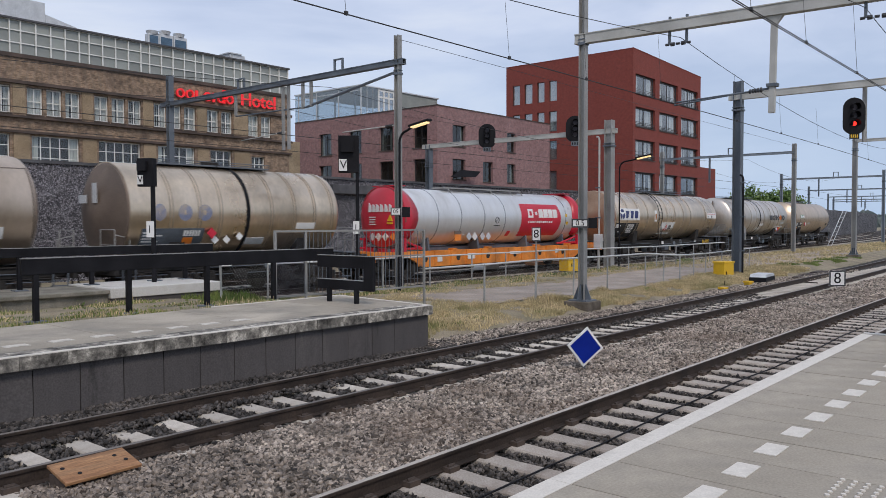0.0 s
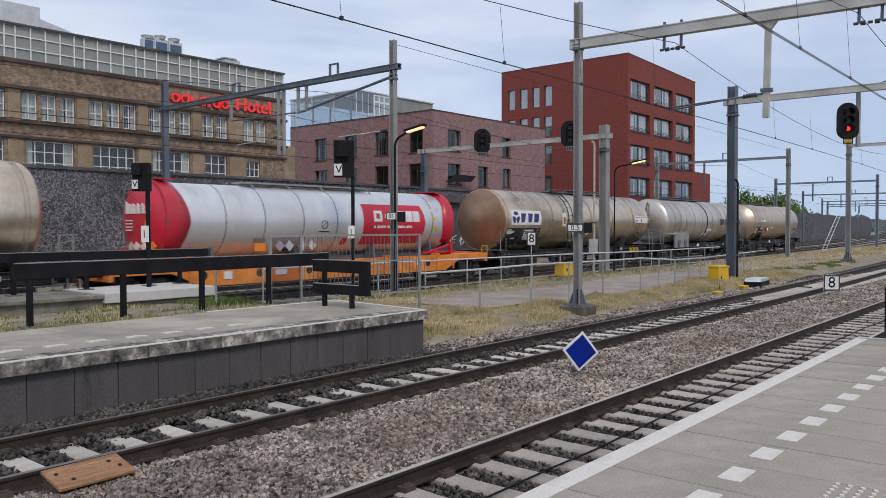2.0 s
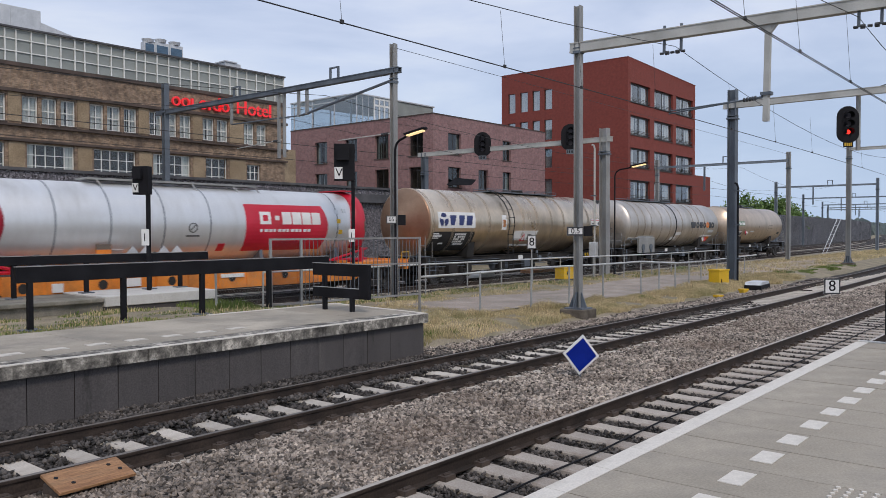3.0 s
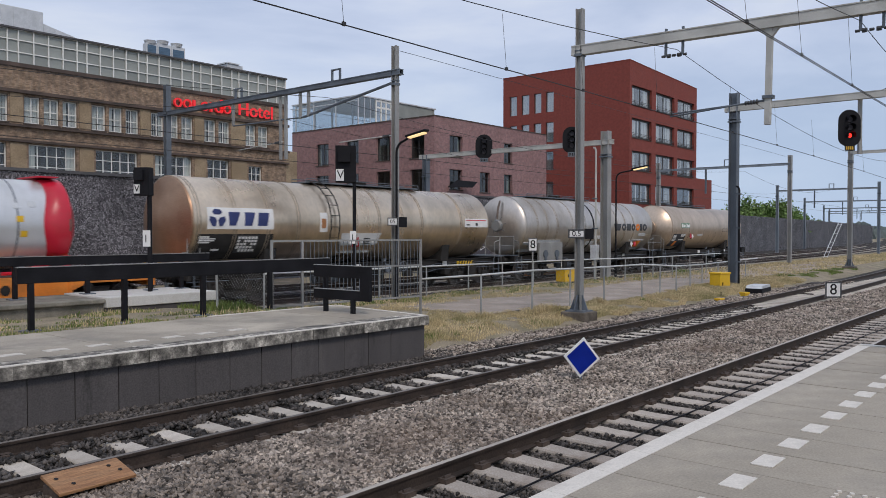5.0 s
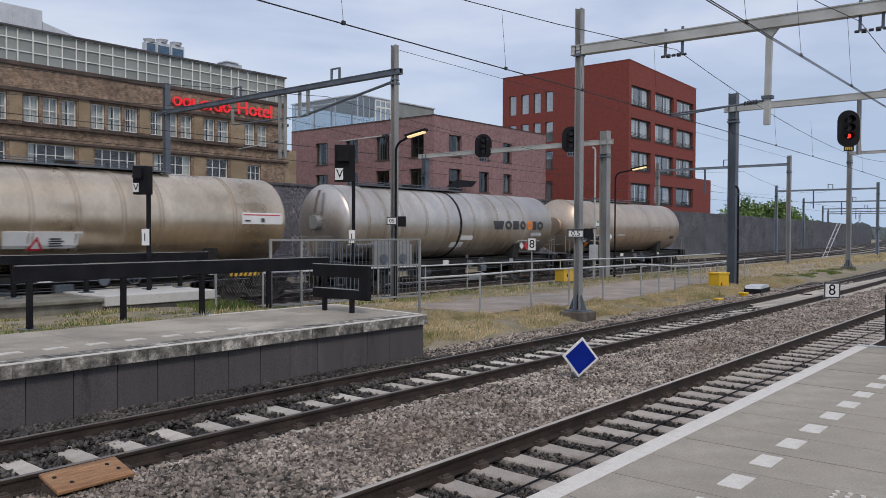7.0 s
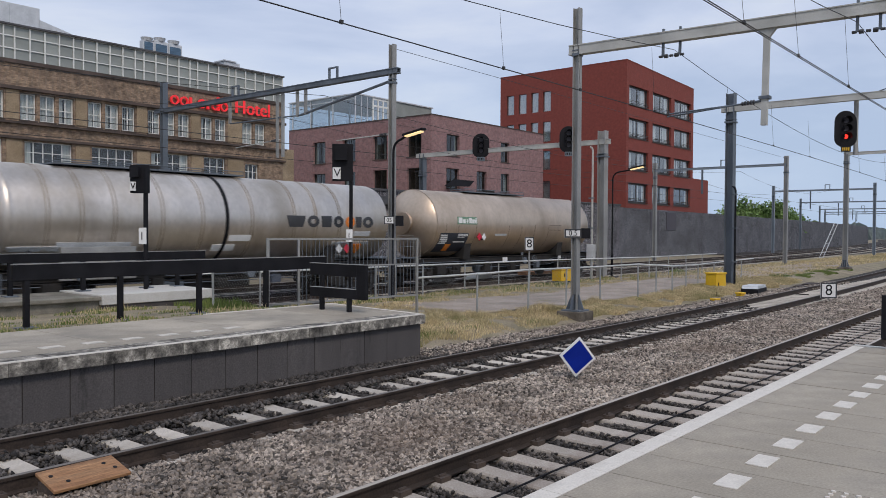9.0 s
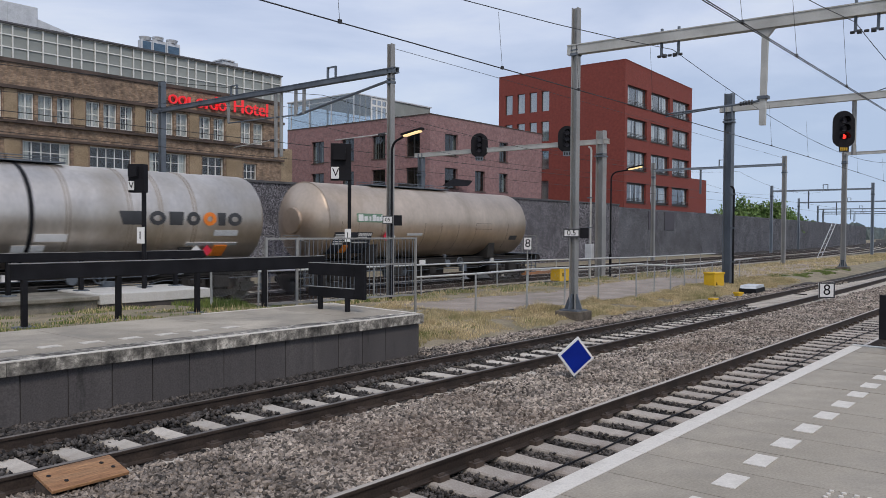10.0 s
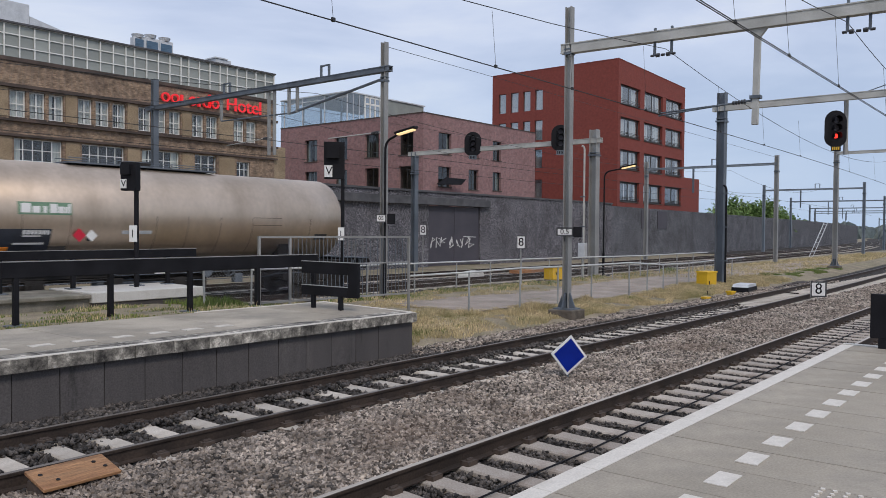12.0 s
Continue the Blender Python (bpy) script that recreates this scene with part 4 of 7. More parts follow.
def hotel():
    rng = random.Random(7)
    h = thing("hotel_building", "long tan brick hotel with gridded rooftop screen", "building")
    Y, x0, x1 = 52.0, -18.0, 41.75
    up, low = [], []
    g = [(21.03 + 4.32 * k, 24.4 + 4.32 * k) for k in range(-9, 3)] + [(34.0, 36.26), (37.73, 39.95)]
    for a, b in g:
        n = 3 if b - a > 3 else 2
        gap = .22
        wd = (b - a - gap * (n - 1)) / n
        for i in range(n):
            up.append((a + i * (wd + gap), a + i * (wd + gap) + wd, 9.28, 10.98))
        low.append((a + .25, b - .1, 5.9, 7.98))
    low[-1] = (38.0, 39.3, 5.9, 7.7)
    part("wall", wall_shape("y", Y, .45, x0, x1, -.3, 12.9, up + low), M_HOTEL, h, "tan brick facade")
    part("side_wall", Shape().box(x1 - .45, x1, Y + .45, Y + 18, -.3, 12.9), M_HOTEL, h)
    part("stair_block", Shape().box(x1, x1 + 1.25, Y + .1, Y + 12, -.3, 9.2), M_HOTELP, h, "lower ochre block at the hotel's end")
    part("roof", Shape().box(x0, x1, Y, Y + 18, 12.9, 13.02), M_ROOF, h)
    for z, d in ((11.12, .22), (9.0, .26), (8.06, .2)):
        part("cornice", Shape().box(x0, x1 + .2, Y - d, Y - .003, z, z + (.2 if z > 9.1 else .15)), M_CORNICE, h, "dark projecting cornice")
    part("parapet_edge", Shape().box(x0, x1 + .1, Y - .12, Y - .003, 12.75, 12.98), M_CORNICE, h)
    for k in range(len(g) - 1):
        a = g[k][1] + .1
        b = g[k + 1][0] - .1
        if b - a > .3:
            part("pier", Shape().box(a, b, Y - .06, Y - .003, 9.3, 11.1), M_HOTELP, h, "plain ochre pier")
            part("pier", Shape().box(a, b + .2, Y - .06, Y - .003, 5.6, 8.0), M_HOTELP, h)
    for u in up:
        if u[1] > 12:
            window(h, "y", Y, *u, M_FRAMEW, M_GLASS, 2, 2, curtain=rng.choice((.5, .75, .9)), rng=rng, bar=.075, sill=M_CORNICE)
    for u in low:
        if u[1] > 12:
            window(h, "y", Y, *u, M_FRAMEW, M_GLASS, 5 if u[1] - u[0] > 2.5 else 3, 3, curtain=rng.choice((0, .15, .3)), rng=rng, bar=.06)
    # rooftop screen of framed panels
    scr = new("rooftop_screen")
    scr.parent = h
    tagged(scr, "screen of grey panels in a white grid")
    zs = (12.98, 13.78, 14.55, 15.2)
    runs = [5, 3] + [4] * 9
    xs = [x1 + .4]
    for k, n in enumerate(runs):
        for _ in range(n):
            xs.append(xs[-1] - .928)
        xs.append(xs[-1] - .66)
    xs = xs[::-1]
    pan = Shape().box(-.5, .5, 0, .04, -.36, .36).mesh("screen_panel", M_SCREEN)
    for a, b in zip(xs, xs[1:]):
        if b < 14:
            continue
        for za, zb in zip(zs, zs[1:]):
            o = new("screen_panel", pan)
            o.parent = scr
            o.matrix_local = pose((a + b) / 2, Y + .62, (za + zb) / 2)
            o.scale = (b - a - .06, 1, 1)
    bars = Shape()
    for i, x in enumerate(xs):
        w = .038
        bars.box(x - w, x + w, Y + .52, Y + .6, zs[0], zs[-1])
    for z in zs:
        bars.box(xs[0], xs[-1] + .04, Y + .54, Y + .58, z - .036, z + .036)
    part("screen_grid", bars, M_FRAMEW, scr, "white metal grid")
    part("screen_back", Shape().box(xs[0], x1 + .38, Y + .7, Y + 14, 13.02, 15.1), M_ROOF, scr)
    part("screen_cap", Shape().box(xs[0], x1 + .5, Y + .4, Y + 14, 15.2, 15.32), M_LINTEL, scr)
    # glowing sign: plain shapes of its letters' widths
    sg = new("roof_sign")
    sg.parent = h
    tagged(sg, "glowing red sign of plain shapes on the facade")
    x = 31.3
    for wd, hi, round_ in ((.85, .75, 1), (.85, .75, 1), (.8, .75, 0), (.8, .75, 1), (.45, .75, 0), (.85, 1.1, 1), (.85, .75, 1),):
        if not wd:
            x += .6
            continue
        wd, hi = wd * .84, hi * .92
        z0 = 11.55
        s = Shape()
        if round_:
            n = 14
            ring = [(math.cos(6.2832 * i / n), math.sin(6.2832 * i / n)) for i in range(n)]
            cx, cz, rw, rh = x + wd / 2, z0 + .345, wd / 2 - .02, .345
            vs = [(cx + c * rw * k, y, cz + t * rh * k) for y in (Y - .3, Y - .12) for k in (1, .68) for c, t in ring]
            fs = []
            for i in range(n):
                j = (i + 1) % n
                fs += [(i, j, n + j, n + i), (2 * n + i, 3 * n + i, 3 * n + j, 2 * n + j), (i, 2 * n + i, 2 * n + j, j), (n + i, n + j, 3 * n + j, 3 * n + i)]
            s.add(vs, fs)
            if hi > .9:
                s.box(x + wd - .19, x + wd - .02, Y - .3, Y - .12, z0, z0 + hi)
        elif wd > .7:
            s.box(x, x + .17, Y - .3, Y - .12, z0, z0 + hi)
            s.box(x + wd - .2, x + wd - .03, Y - .3, Y - .12, z0, z0 + hi)
        else:
            s.box(x + .05, x + .22, Y - .3, Y - .12, z0, z0 + hi)
        part("sign_shape", s, M_NEON, sg)
        x += wd + .06
    writing("Hotel", 1.5, M_NEON, sg, (38.55, Y - .2, 12.05))
    writing("Hotel", 1.5, M_NEON, sg, (38.62, Y - .215, 12.05))
    part("sign_rail", Shape().box(31.2, 40.3, Y - .12, Y - .06, 11.7, 11.78), M_CORNICE, sg)
    # rooftop machines
    for x, w in ((30.55, .9), (31.45, 1.15), (32.62, 1.15)):
        u = thing("rooftop_cooler", "pale rooftop cooling unit with blue grilles", "cooling unit", (x, Y + 2.2, 15.32), group="rooftop coolers")
        part("housing", Shape().box(0, w, 0, .5, 0, 1.25 if w > 1 else 1.1), M_UNIT, u, bevel=.03)
        part("grille", Shape().box(.12, w - .12, -.03, 0, .1, 1.0), M_BLUEG, u, "blue grille")
        part("fan_ring", Shape().tube((w / 2, .25, 1.25 if w > 1 else 1.1), (w / 2, .25, 1.5 if w > 1 else 1.35), .36, 16, .45), M_UNIT, u)
    u = thing("rooftop_vent", "small pale rooftop vent box", "vent", (38.15, Y + 3, 15.32))
    part("housing", Shape().box(0, 1.5, 0, 1.2, 0, .95), M_UNIT, u, bevel=.03)
    part("lid", Shape().box(-.1, 1.1, -.1, 1.3, .95, 1.05), M_UNIT, u)
    u = thing("rooftop_plant_room", "low white plant room on the hotel roof", "plant room", (8.0, Y + 5, 15.32))
    part("walls", Shape().box(0, 16.4, 0, 5, 0, 2.5), M_UNIT, u, bevel=.04)
    for k in range(8):
        part("door_panel", Shape().box(.4 + 2 * k, 1.9 + 2 * k, -.03, 0, .1, 2.3), M_UNIT, u)
    part("ramp_roof", Shape().prism([(16.4, 0), (21.6, 0), (18.5, 1.2), (16.4, 1.7)], "y", 0, 4), M_UNIT, u)


def plum_building():
    h = thing("apartment_building", "plum brick apartment block with dark windows", "building")
    rng = random.Random(9)
    X, Y, x1, y1, top = 54.9, 47.0, 73.95, 67.3, 13.15
    left = []
    for a, b in ((61.46, 63.38), (57.0, 58.8), (52.66, 54.5), (48.23, 50.02)):
        for z in (9.4, 6.1, 2.9):
            left.append((a, b, z, z + 2.25))
    right = []
    for a, b in ((57.1, 59.05), (65.9, 67.4)):
        right += [(a, b, 9.6, 11.6), (a, b, 6.5, 8.4), (a, b, 3.3, 5.3)]
    right += [(61.8, 63.45, 9.6, 11.7), (61.8, 63.45, 6.4, 8.4), (61.8, 63.45, 3.3, 5.3)]
    part("wall", wall_shape("y", Y, .4, X, x1, -.3, top, right), M_PURPLE, h)
    part("wall", wall_shape("x", X, .4, Y + .4, y1, -.3, top, left), M_PURPLE, h)
    part("end_wall", Shape().box(x1 - .4, x1, Y + .4, y1, -.3, top), M_PURPLE, h)
    part("roof", Shape().box(X + .4, x1 - .4, Y + .4, y1, top - .5, top - .3), M_ROOF, h)
    part("parapet_cap", Shape().box(X - .05, x1 + .05, Y - .05, Y + .4, top, top + .09), M_CORNICE, h)
    part("parapet_cap", Shape().box(X - .05, X + .4, Y + .4, y1, top, top + .09), M_CORNICE, h)
    for w in right:
        window(h, "y", Y, *w, M_FRAMED, M_GLASSD, 2, 1, curtain=rng.choice((0, .35, .6)), rng=rng, sill=M_CORNICE, deep=.25)
    for w in left:
        window(h, "x", X, *w, M_FRAMED, M_GLASSD, 2, 1, curtain=rng.choice((0, .3, .5)), rng=rng, sill=M_CORNICE, deep=.25)
    aw = new("awning")
    aw.parent = h
    tagged(aw, "dark tilted awning at a window")
    part("awning_sheet", Shape().add([(57.7, Y - .5, 7.36), (60.3, Y - .9, 7.3), (59.5, Y - .9, 6.72), (56.2, Y - .5, 6.62), (57.7, Y - .44, 7.36), (60.3, Y - .84, 7.3), (59.5, Y - .84, 6.72), (56.2, Y - .44, 6.62)], [(0, 1, 2, 3), (7, 6, 5, 4), (0, 4, 5, 1), (1, 5, 6, 2), (2, 6, 7, 3), (3, 7, 4, 0)]), M_BLACK, aw)
    part("awning_arm", Shape().tube((58.6, Y, 6.9), (58.6, Y - .7, 7.0), .04, 6).tube((57.4, Y, 6.9), (57.4, Y - .5, 6.95), .04, 6), M_FRAMED, aw)
    # glazed rooftop storey
    g = new("glazed_storey")
    g.parent = h
    tagged(g, "set-back glazed rooftop storey")
    gx, gy, gz, yl, xr, zb = 59.6, 61.9, 17.25, 73.0, 72.3, top - .3
    part("storey_roof", Shape().box(gx - .15, xr + .15, gy - .15, yl, gz, gz + .13), M_UNIT, g)
    part("pane", Shape().box(gx, gx + .02, gy + .05, yl, zb, gz), M_GLASSB, g, "blue-grey glass").visible_shadow = False
    part("pane", Shape().box(gx + .03, 62.25, gy, gy + .02, zb, gz), M_GLASSB, g).visible_shadow = False
    fr = Shape()
    for y in (gy + .03, gy + 3.6, gy + 7.3, yl - .6):
        fr.box(gx - .04, gx + .06, y - .05, y + .05, zb, gz)
    for x in (60.5, 61.4):
        fr.box(x - .03, x + .03, gy - .03, gy + .05, zb, gz)
    fr.box(gx - .03, gx + .03, gy, yl, gz - .5, gz - .42)
    part("storey_frame", fr, M_UNIT, g, "slim pale mullions")
    dr = Shape()
    for x in (62.3, 63.1, 63.9, 64.7):
        dr.box(x - .09, x + .09, gy - .05, gy + .08, zb, gz)
    for z in (16.35, 17.1):
        dr.box(62.3, 64.7, gy - .04, gy + .07, z - .1, z + .1)
    part("door_frame", dr, M_FRAMEW, g, "white-framed glazed doors")
    part("pane", Shape().box(62.3, 64.7, gy, gy + .02, zb, gz), M_GLASSR, g).visible_shadow = False
    part("solid_wall", Shape().box(64.8, xr, gy, gy + .3, zb, gz), M_SCREEN, g, "grey-green clad wall")
    for q in ((xr - .02, xr, gy + .3, yl), (gx, xr, yl - .02, yl)):
        part("pane", Shape().box(*q, zb, gz), M_GLASSB, g).visible_shadow = False
    part("storey_floor", Shape().box(gx + .1, xr - .3, gy + .3, yl - .2, zb, zb + .06), M_UNIT, g)
    for y in (gy + 2.6, gy + 6.0, gy + 9.0):
        part("inner_post", Shape().box(gx + 1.6, gx + 1.75, y, y + .15, zb + .06, gz), M_UNIT, g)


def red_building():
    h = thing("office_tower", "tall oxblood brick office block with paired windows", "building")
    rng = random.Random(11)
    X, Y, x1, y1, top = 85.9, 43.0, 106.1, 61.4, 22.95
    rows = [(17.75, 20.1), (13.85, 16.2), (9.95, 12.3), (6.0, 8.4), (2.2, 4.5)]
    cols = [(86.55, 91.9), (93.1, 98.7), (99.7, 105.3)]
    right = [(a, b, z0, z1) for a, b in cols for z0, z1 in rows]
    lc = [(59.2, 60.4), (57.25, 58.5), (55.4, 56.56), (53.55, 54.75)]
    left = [(a, b, z0, z1) for a, b in lc for z0, z1 in ((17.85, 20.42), (14.0, 16.55), (10.4, 12.8), (6.5, 8.95))]
    part("wall", wall_shape("y", Y, .5, X, x1, -.3, 22.3, right), M_RED, h)
    part("wall_head", Shape().prism([(X, 22.3), (x1, 22.3), (X, top)], "y", Y, Y + .5), M_RED, h)
    part("wall", wall_shape("x", X, .5, Y + .5, y1, -.3, top, left), M_RED, h)
    part("end_wall", Shape().box(x1 - .5, x1, Y + .5, y1, -.3, 22.3), M_RED, h)
    part("roof", Shape().box(X + .5, x1 - .5, Y + .5, y1, 21.8, 22.1), M_ROOF, h)
    part("parapet_cap", Shape().prism([(X - .04, top), (x1 + .04, 22.3), (x1 + .04, 22.38), (X - .04, top + .08)], "y", Y - .04, Y + .5), M_RED, h)
    part("parapet_cap", Shape().box(X - .04, X + .5, Y + .5, y1, top, top + .08), M_RED, h)
    part("annex_wall", Shape().box(x1, 112.0, Y + .1, Y + 12, -.3, 10.0), M_RED, h, "lower brick annex")
    for w in right:
        pane_set = window(h, "y", Y, *w, M_FRAMED, M_GLASST, 2, 1, curtain=rng.choice((.35, .5, .7)), rng=rng, bar=.2, sill=M_CORNICE, deep=.3)
        rail = Shape()
        for z in (w[2] + .18, w[2] + .36, w[2] + .54):
            rail.box(w[0] + .02, w[1] - .02, Y + .06, Y + .1, z, z + .05)
        part("window_rail", rail, M_FRAMED, pane_set, "dark rail across the window's foot")
    for w in left:
        window(h, "x", X, *w, M_FRAMED, M_GLASSR, 1, 1, curtain=.97, rng=rng, sill=None, deep=.2)


hotel()
plum_building()
red_building()


# ---- overhead line: masts, beams, wires ----
def h_section(s, x, y, z0, z1, w=.3, d=.3, t=.03):
    s.box(x - w / 2, x + w / 2, y - d / 2, y - d / 2 + t, z0, z1)
    s.box(x - w / 2, x + w / 2, y + d / 2 - t, y + d / 2, z0, z1)
    s.box(x - t / 2, x + t / 2, y - d / 2 + t, y + d / 2 - t, z0, z1)
    return s


def mast(x, y, top, label, material=None, foot=True, base=-.25, w=.28):
    m = thing("overhead_mast", label, "mast", (x, y, 0), group="overhead line masts")
    part("shaft", h_section(Shape(), 0, 0, base, top, w, w), material or M_GALV, m)
    part("collar", Shape().box(-w * .62, w * .62, -w * .62, w * .62, top - 1.4, top - 1.32).box(-w * .58, w * .58, -w * .58, w * .58, top - 1.25, top - 1.22), M_GALVD, m, "bolted collar")
    if foot:
        part("foot", Shape().box(-.4, .4, -.4, .4, -.45, .06), M_FOOT, m, "square stained concrete foot", bevel=.03)
        part("base_plate", Shape().box(-.3, .3, -.3, .3, .06, .1).prism([(-.3, .1), (.3, .1), (.12, .55), (-.12, .55)], "y", -.02, .02).prism([(-.3, .1), (.3, .1), (.12, .55), (-.12, .55)], "x", -.02, .02), M_GALVD, m)
    return m


def beam(x, y0, y1, z, label, hgt=.36, material=None):
    b = thing("portal_beam", label, "beam", (x, 0, z), group="portal beams")
    s = Shape().box(-.12, .12, y0, y1, -hgt / 2, -hgt / 2 + .03).box(-.12, .12, y0, y1, hgt / 2 - .03, hgt / 2).box(-.1, -.075, y0, y1, -hgt / 2 + .03, hgt / 2 - .03).box(.075, .1, y0, y1, -hgt / 2 + .03, hgt / 2 - .03)
    part("girder", s, material or M_BEAM, b)
    return b


def hanger(parent, y, z, side=1):
    """Pair of insulated hooks under a beam, in the beam's space."""
    h = new("hanger")
    h.parent = parent
    s = Shape()
    for d in (-.24, .24):
        s.box(-.03, .03, y + d - .03, y + d + .03, z - .36, z)
        s.box(-.03, .03, y + d - .03, y + d + .03, .145, .24)
    part("hooks", s, M_GALVD, h)
    ins = Shape()
    for k in range(5):
        ins.tube((0, y - .3 + .15 * k - .05, z - .36), (0, y - .3 + .15 * k + .05, z - .36), .055 if k % 2 else .035, 8)
    part("insulator", ins, M_CHAR, h, "dark ribbed insulator")


def wire(name, pts, r, label, group="overhead wires"):
    return solid(name, Shape().path(pts, r, 5), M_WIRE, label, "wire", group=group)


def overhead():
    ga = "grey steel overhead line mast on a concrete foot"
    mast(20.4, 11.81, 8.98, ga, w=.2)
    mast(20.4, 19.3, 9.03, "grey steel overhead line mast beside the path", foot=False, w=.2)
    mast(20.4, 34.3, 9.45, "grey steel mast before the rubble wall", M_GALVD, foot=False, w=.26)
    mast(37.5, 13.36, 9.02, "dark grey steel portal mast beside a yellow box", M_GALVD, foot=False, w=.38)
    mast(37.5, 20.12, 7.78, "broad pale grey twin mast of the signal gantry", M_GALV, foot=False, w=.42)
    mast(37.5, 32.8, 7.3, "blue-grey gantry mast before the wall", M_GALVD, foot=False, w=.34)
    for x, y, z0, z1, r, m, label in ((37.35, 20.63, -.3, 6.95, .055, M_BEAM, "pale cable pipe running up beside the gantry mast"), (37.35, 13.04, -.3, 4.6, .05, M_BLACK, "slim dark cable pipe beside the portal mast")):
        p = thing("cable_pipe", label, "pipe", (x, y, 0), group="cable pipes")
        part("pipe", Shape().path([(0, 0, z0), (0, 0, z1 - .2), (0, .05, z1 - .05), (0, .16, z1)], r, 8), m, p, smooth=True)
        for z in (1.0, 2.6, 4.2):
            part("clamp", Shape().box(-.08, .08, -.08, .2, z, z + .06), M_GALVD, p)
    p = thing("junction_box", "pale grey cable junction box at the gantry mast's foot", "junction box", (37.2, 20.6, 0))
    part("box", Shape().box(-.15, .15, -.2, .2, 1.0, 1.75), M_UNIT, p, bevel=.02)
    part("post", Shape().box(-.04, .04, -.04, .04, -.3, 1.0), M_GALV, p)
    mast(20.4, -5.2, 8.98, ga)
    mast(37.5, -5.2, 9.0, ga)
    b = beam(20.4, -5.2, 12.05, 7.7, "long pale grey beam spanning the station tracks", .29)
    b.matrix_world = pose(20.4, 0, 7.545, rx=1.05)
    hanger(b, 8.9, -.145)
    hanger(b, 4.1, -.145)
    d = new("drop_post")
    d.parent = b
    part("tube", Shape().box(-.065, .065, 6.32, 6.46, -2.55, -.14), M_BEAM, d, "pale square drop post")
    part("gusset", Shape().prism([(6.15, -.145), (6.63, -.145), (6.46, -.36), (6.32, -.36)], "x", -.05, .05), M_BEAM, d)
    part("clamp", Shape().box(-.1, .1, 6.26, 6.52, -1.9, -1.82), M_GALVD, d)
    b = beam(20.4, 19.0, 35.0, 8.08, "grey steel beam over the freight tracks", .2, M_GALVD)
    hanger2 = new("bracket")
    hanger2.parent = b
    for y in (22.4, 28.6):
        part("loop", Shape().box(-.04, .04, y - .25, y - .19, .13, .5).box(-.04, .04, y + .19, y + .25, .13, .5).box(-.04, .04, y - .25, y + .25, .5, .55), M_GALVD, hanger2)
    for y, z in ((24.0, -1.1), (24.5, -1.15), (29.0, -1.05), (25.4, -2.7), (25.75, -2.7)):
        part("drop_bar", Shape().box(-.05, .05, y - .05, y + .05, z, -.13), M_GALV, hanger2)
    part("strut", Shape().tube((0, 19.2, -.3), (0, 24.3, -1.1), .05, 6).tube((0, 24.3, -1.1), (0, 29.0, -1.05), .03, 6), M_GALVD, hanger2, "slanting tubular strut")
    b = beam(37.5, -5.2, 13.8, 8.3, "pale grey portal beam carrying a red signal", .3)
    b = beam(37.5, 19.7, 33.3, 7.2, "white signal gantry beam over the freight tracks", .26)
    # cantilever tubes
    for a, b, label in (((20.4, 6.5, 5.74), (20.4, 9.0, 5.55), "steady arm on the drop post"), ((20.4, 6.5, 5.72), (20.4, 8.95, 5.62), "second steady arm on the drop post"),
                        ((20.4, 19.4, 5.87), (20.4, 22.2, 5.82), "steady arm reaching over the freight track"), ((20.4, 25.6, 6.1), (20.4, 28.6, 5.95), "steady arm over the empty track"),
                        ((37.5, 8.0, 8.2), (37.5, 5.6, 8.9), "steady arm rising from the portal beam")):
        arm = thing("steady_arm", label, "steady arm", group="steady arms")
        part("tube", Shape().tube(a, b, .022, 8), M_BEAM if a[1] > 10 else M_GALVD, arm)
        d = (Vector(b) - Vector(a)).normalized()
        for k in range(5):
            p = Vector(a) + d * (.18 + .07 * k)
            part("insulator_disc", Shape().tube(p, p + d * .035, .055, 10), M_CHAR, arm)
    # farther portals; the distant ones use the steel colour paled for haze
    for x, ya, yb, z in ((60.4, 13.4, -6, 8.0), (66.9, 19.3, 30.6, 8.0), (101, 19.4, 30.6, 7.6), (102, 9.5, -6, 7.9), (140, 24.0, 38.0, 7.6), (142, 15.0, -6, 7.9), (180, 30, 45, 7.6), (182, 19, -4, 7.6), (225, 38, 55, 7.6), (227, 22, 0, 7.6), (205, 34, 50, 7.6), (250, 42, 24, 7.6), (280, 45, 10, 7.6), (310, 52, 30, 7.6), (340, 60, 20, 7.6), (380, 62, 36, 7.6), (430, 74, 46, 7.6)):
        for y in (ya, yb):
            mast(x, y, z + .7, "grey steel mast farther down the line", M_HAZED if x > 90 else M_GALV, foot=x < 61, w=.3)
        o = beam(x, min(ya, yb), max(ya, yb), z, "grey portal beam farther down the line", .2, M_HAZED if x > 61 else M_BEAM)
        k = new("bracket")
        k.parent = o
        m = ya + (yb - ya) * .45
        part("loop", Shape().box(-.04, .04, m - .3, m - .22, .12, .6).box(-.04, .04, m + .22, m + .3, .12, .6).box(-.04, .04, m - .3, m + .3, .6, .66), M_GALVD, k)
        part("drop_bar", Shape().box(-.06, .06, m + 1.8, m + 1.94, -2.2, -.12), M_GALVD, k)

    def sag(a, b, z0, dip, y, bend, n=14):
        return [(a + (b - a) * i / n, y + bend(a + (b - a) * i / n), z0 - dip * 4 * (i / n) * (1 - i / n)) for i in range(n + 1)]
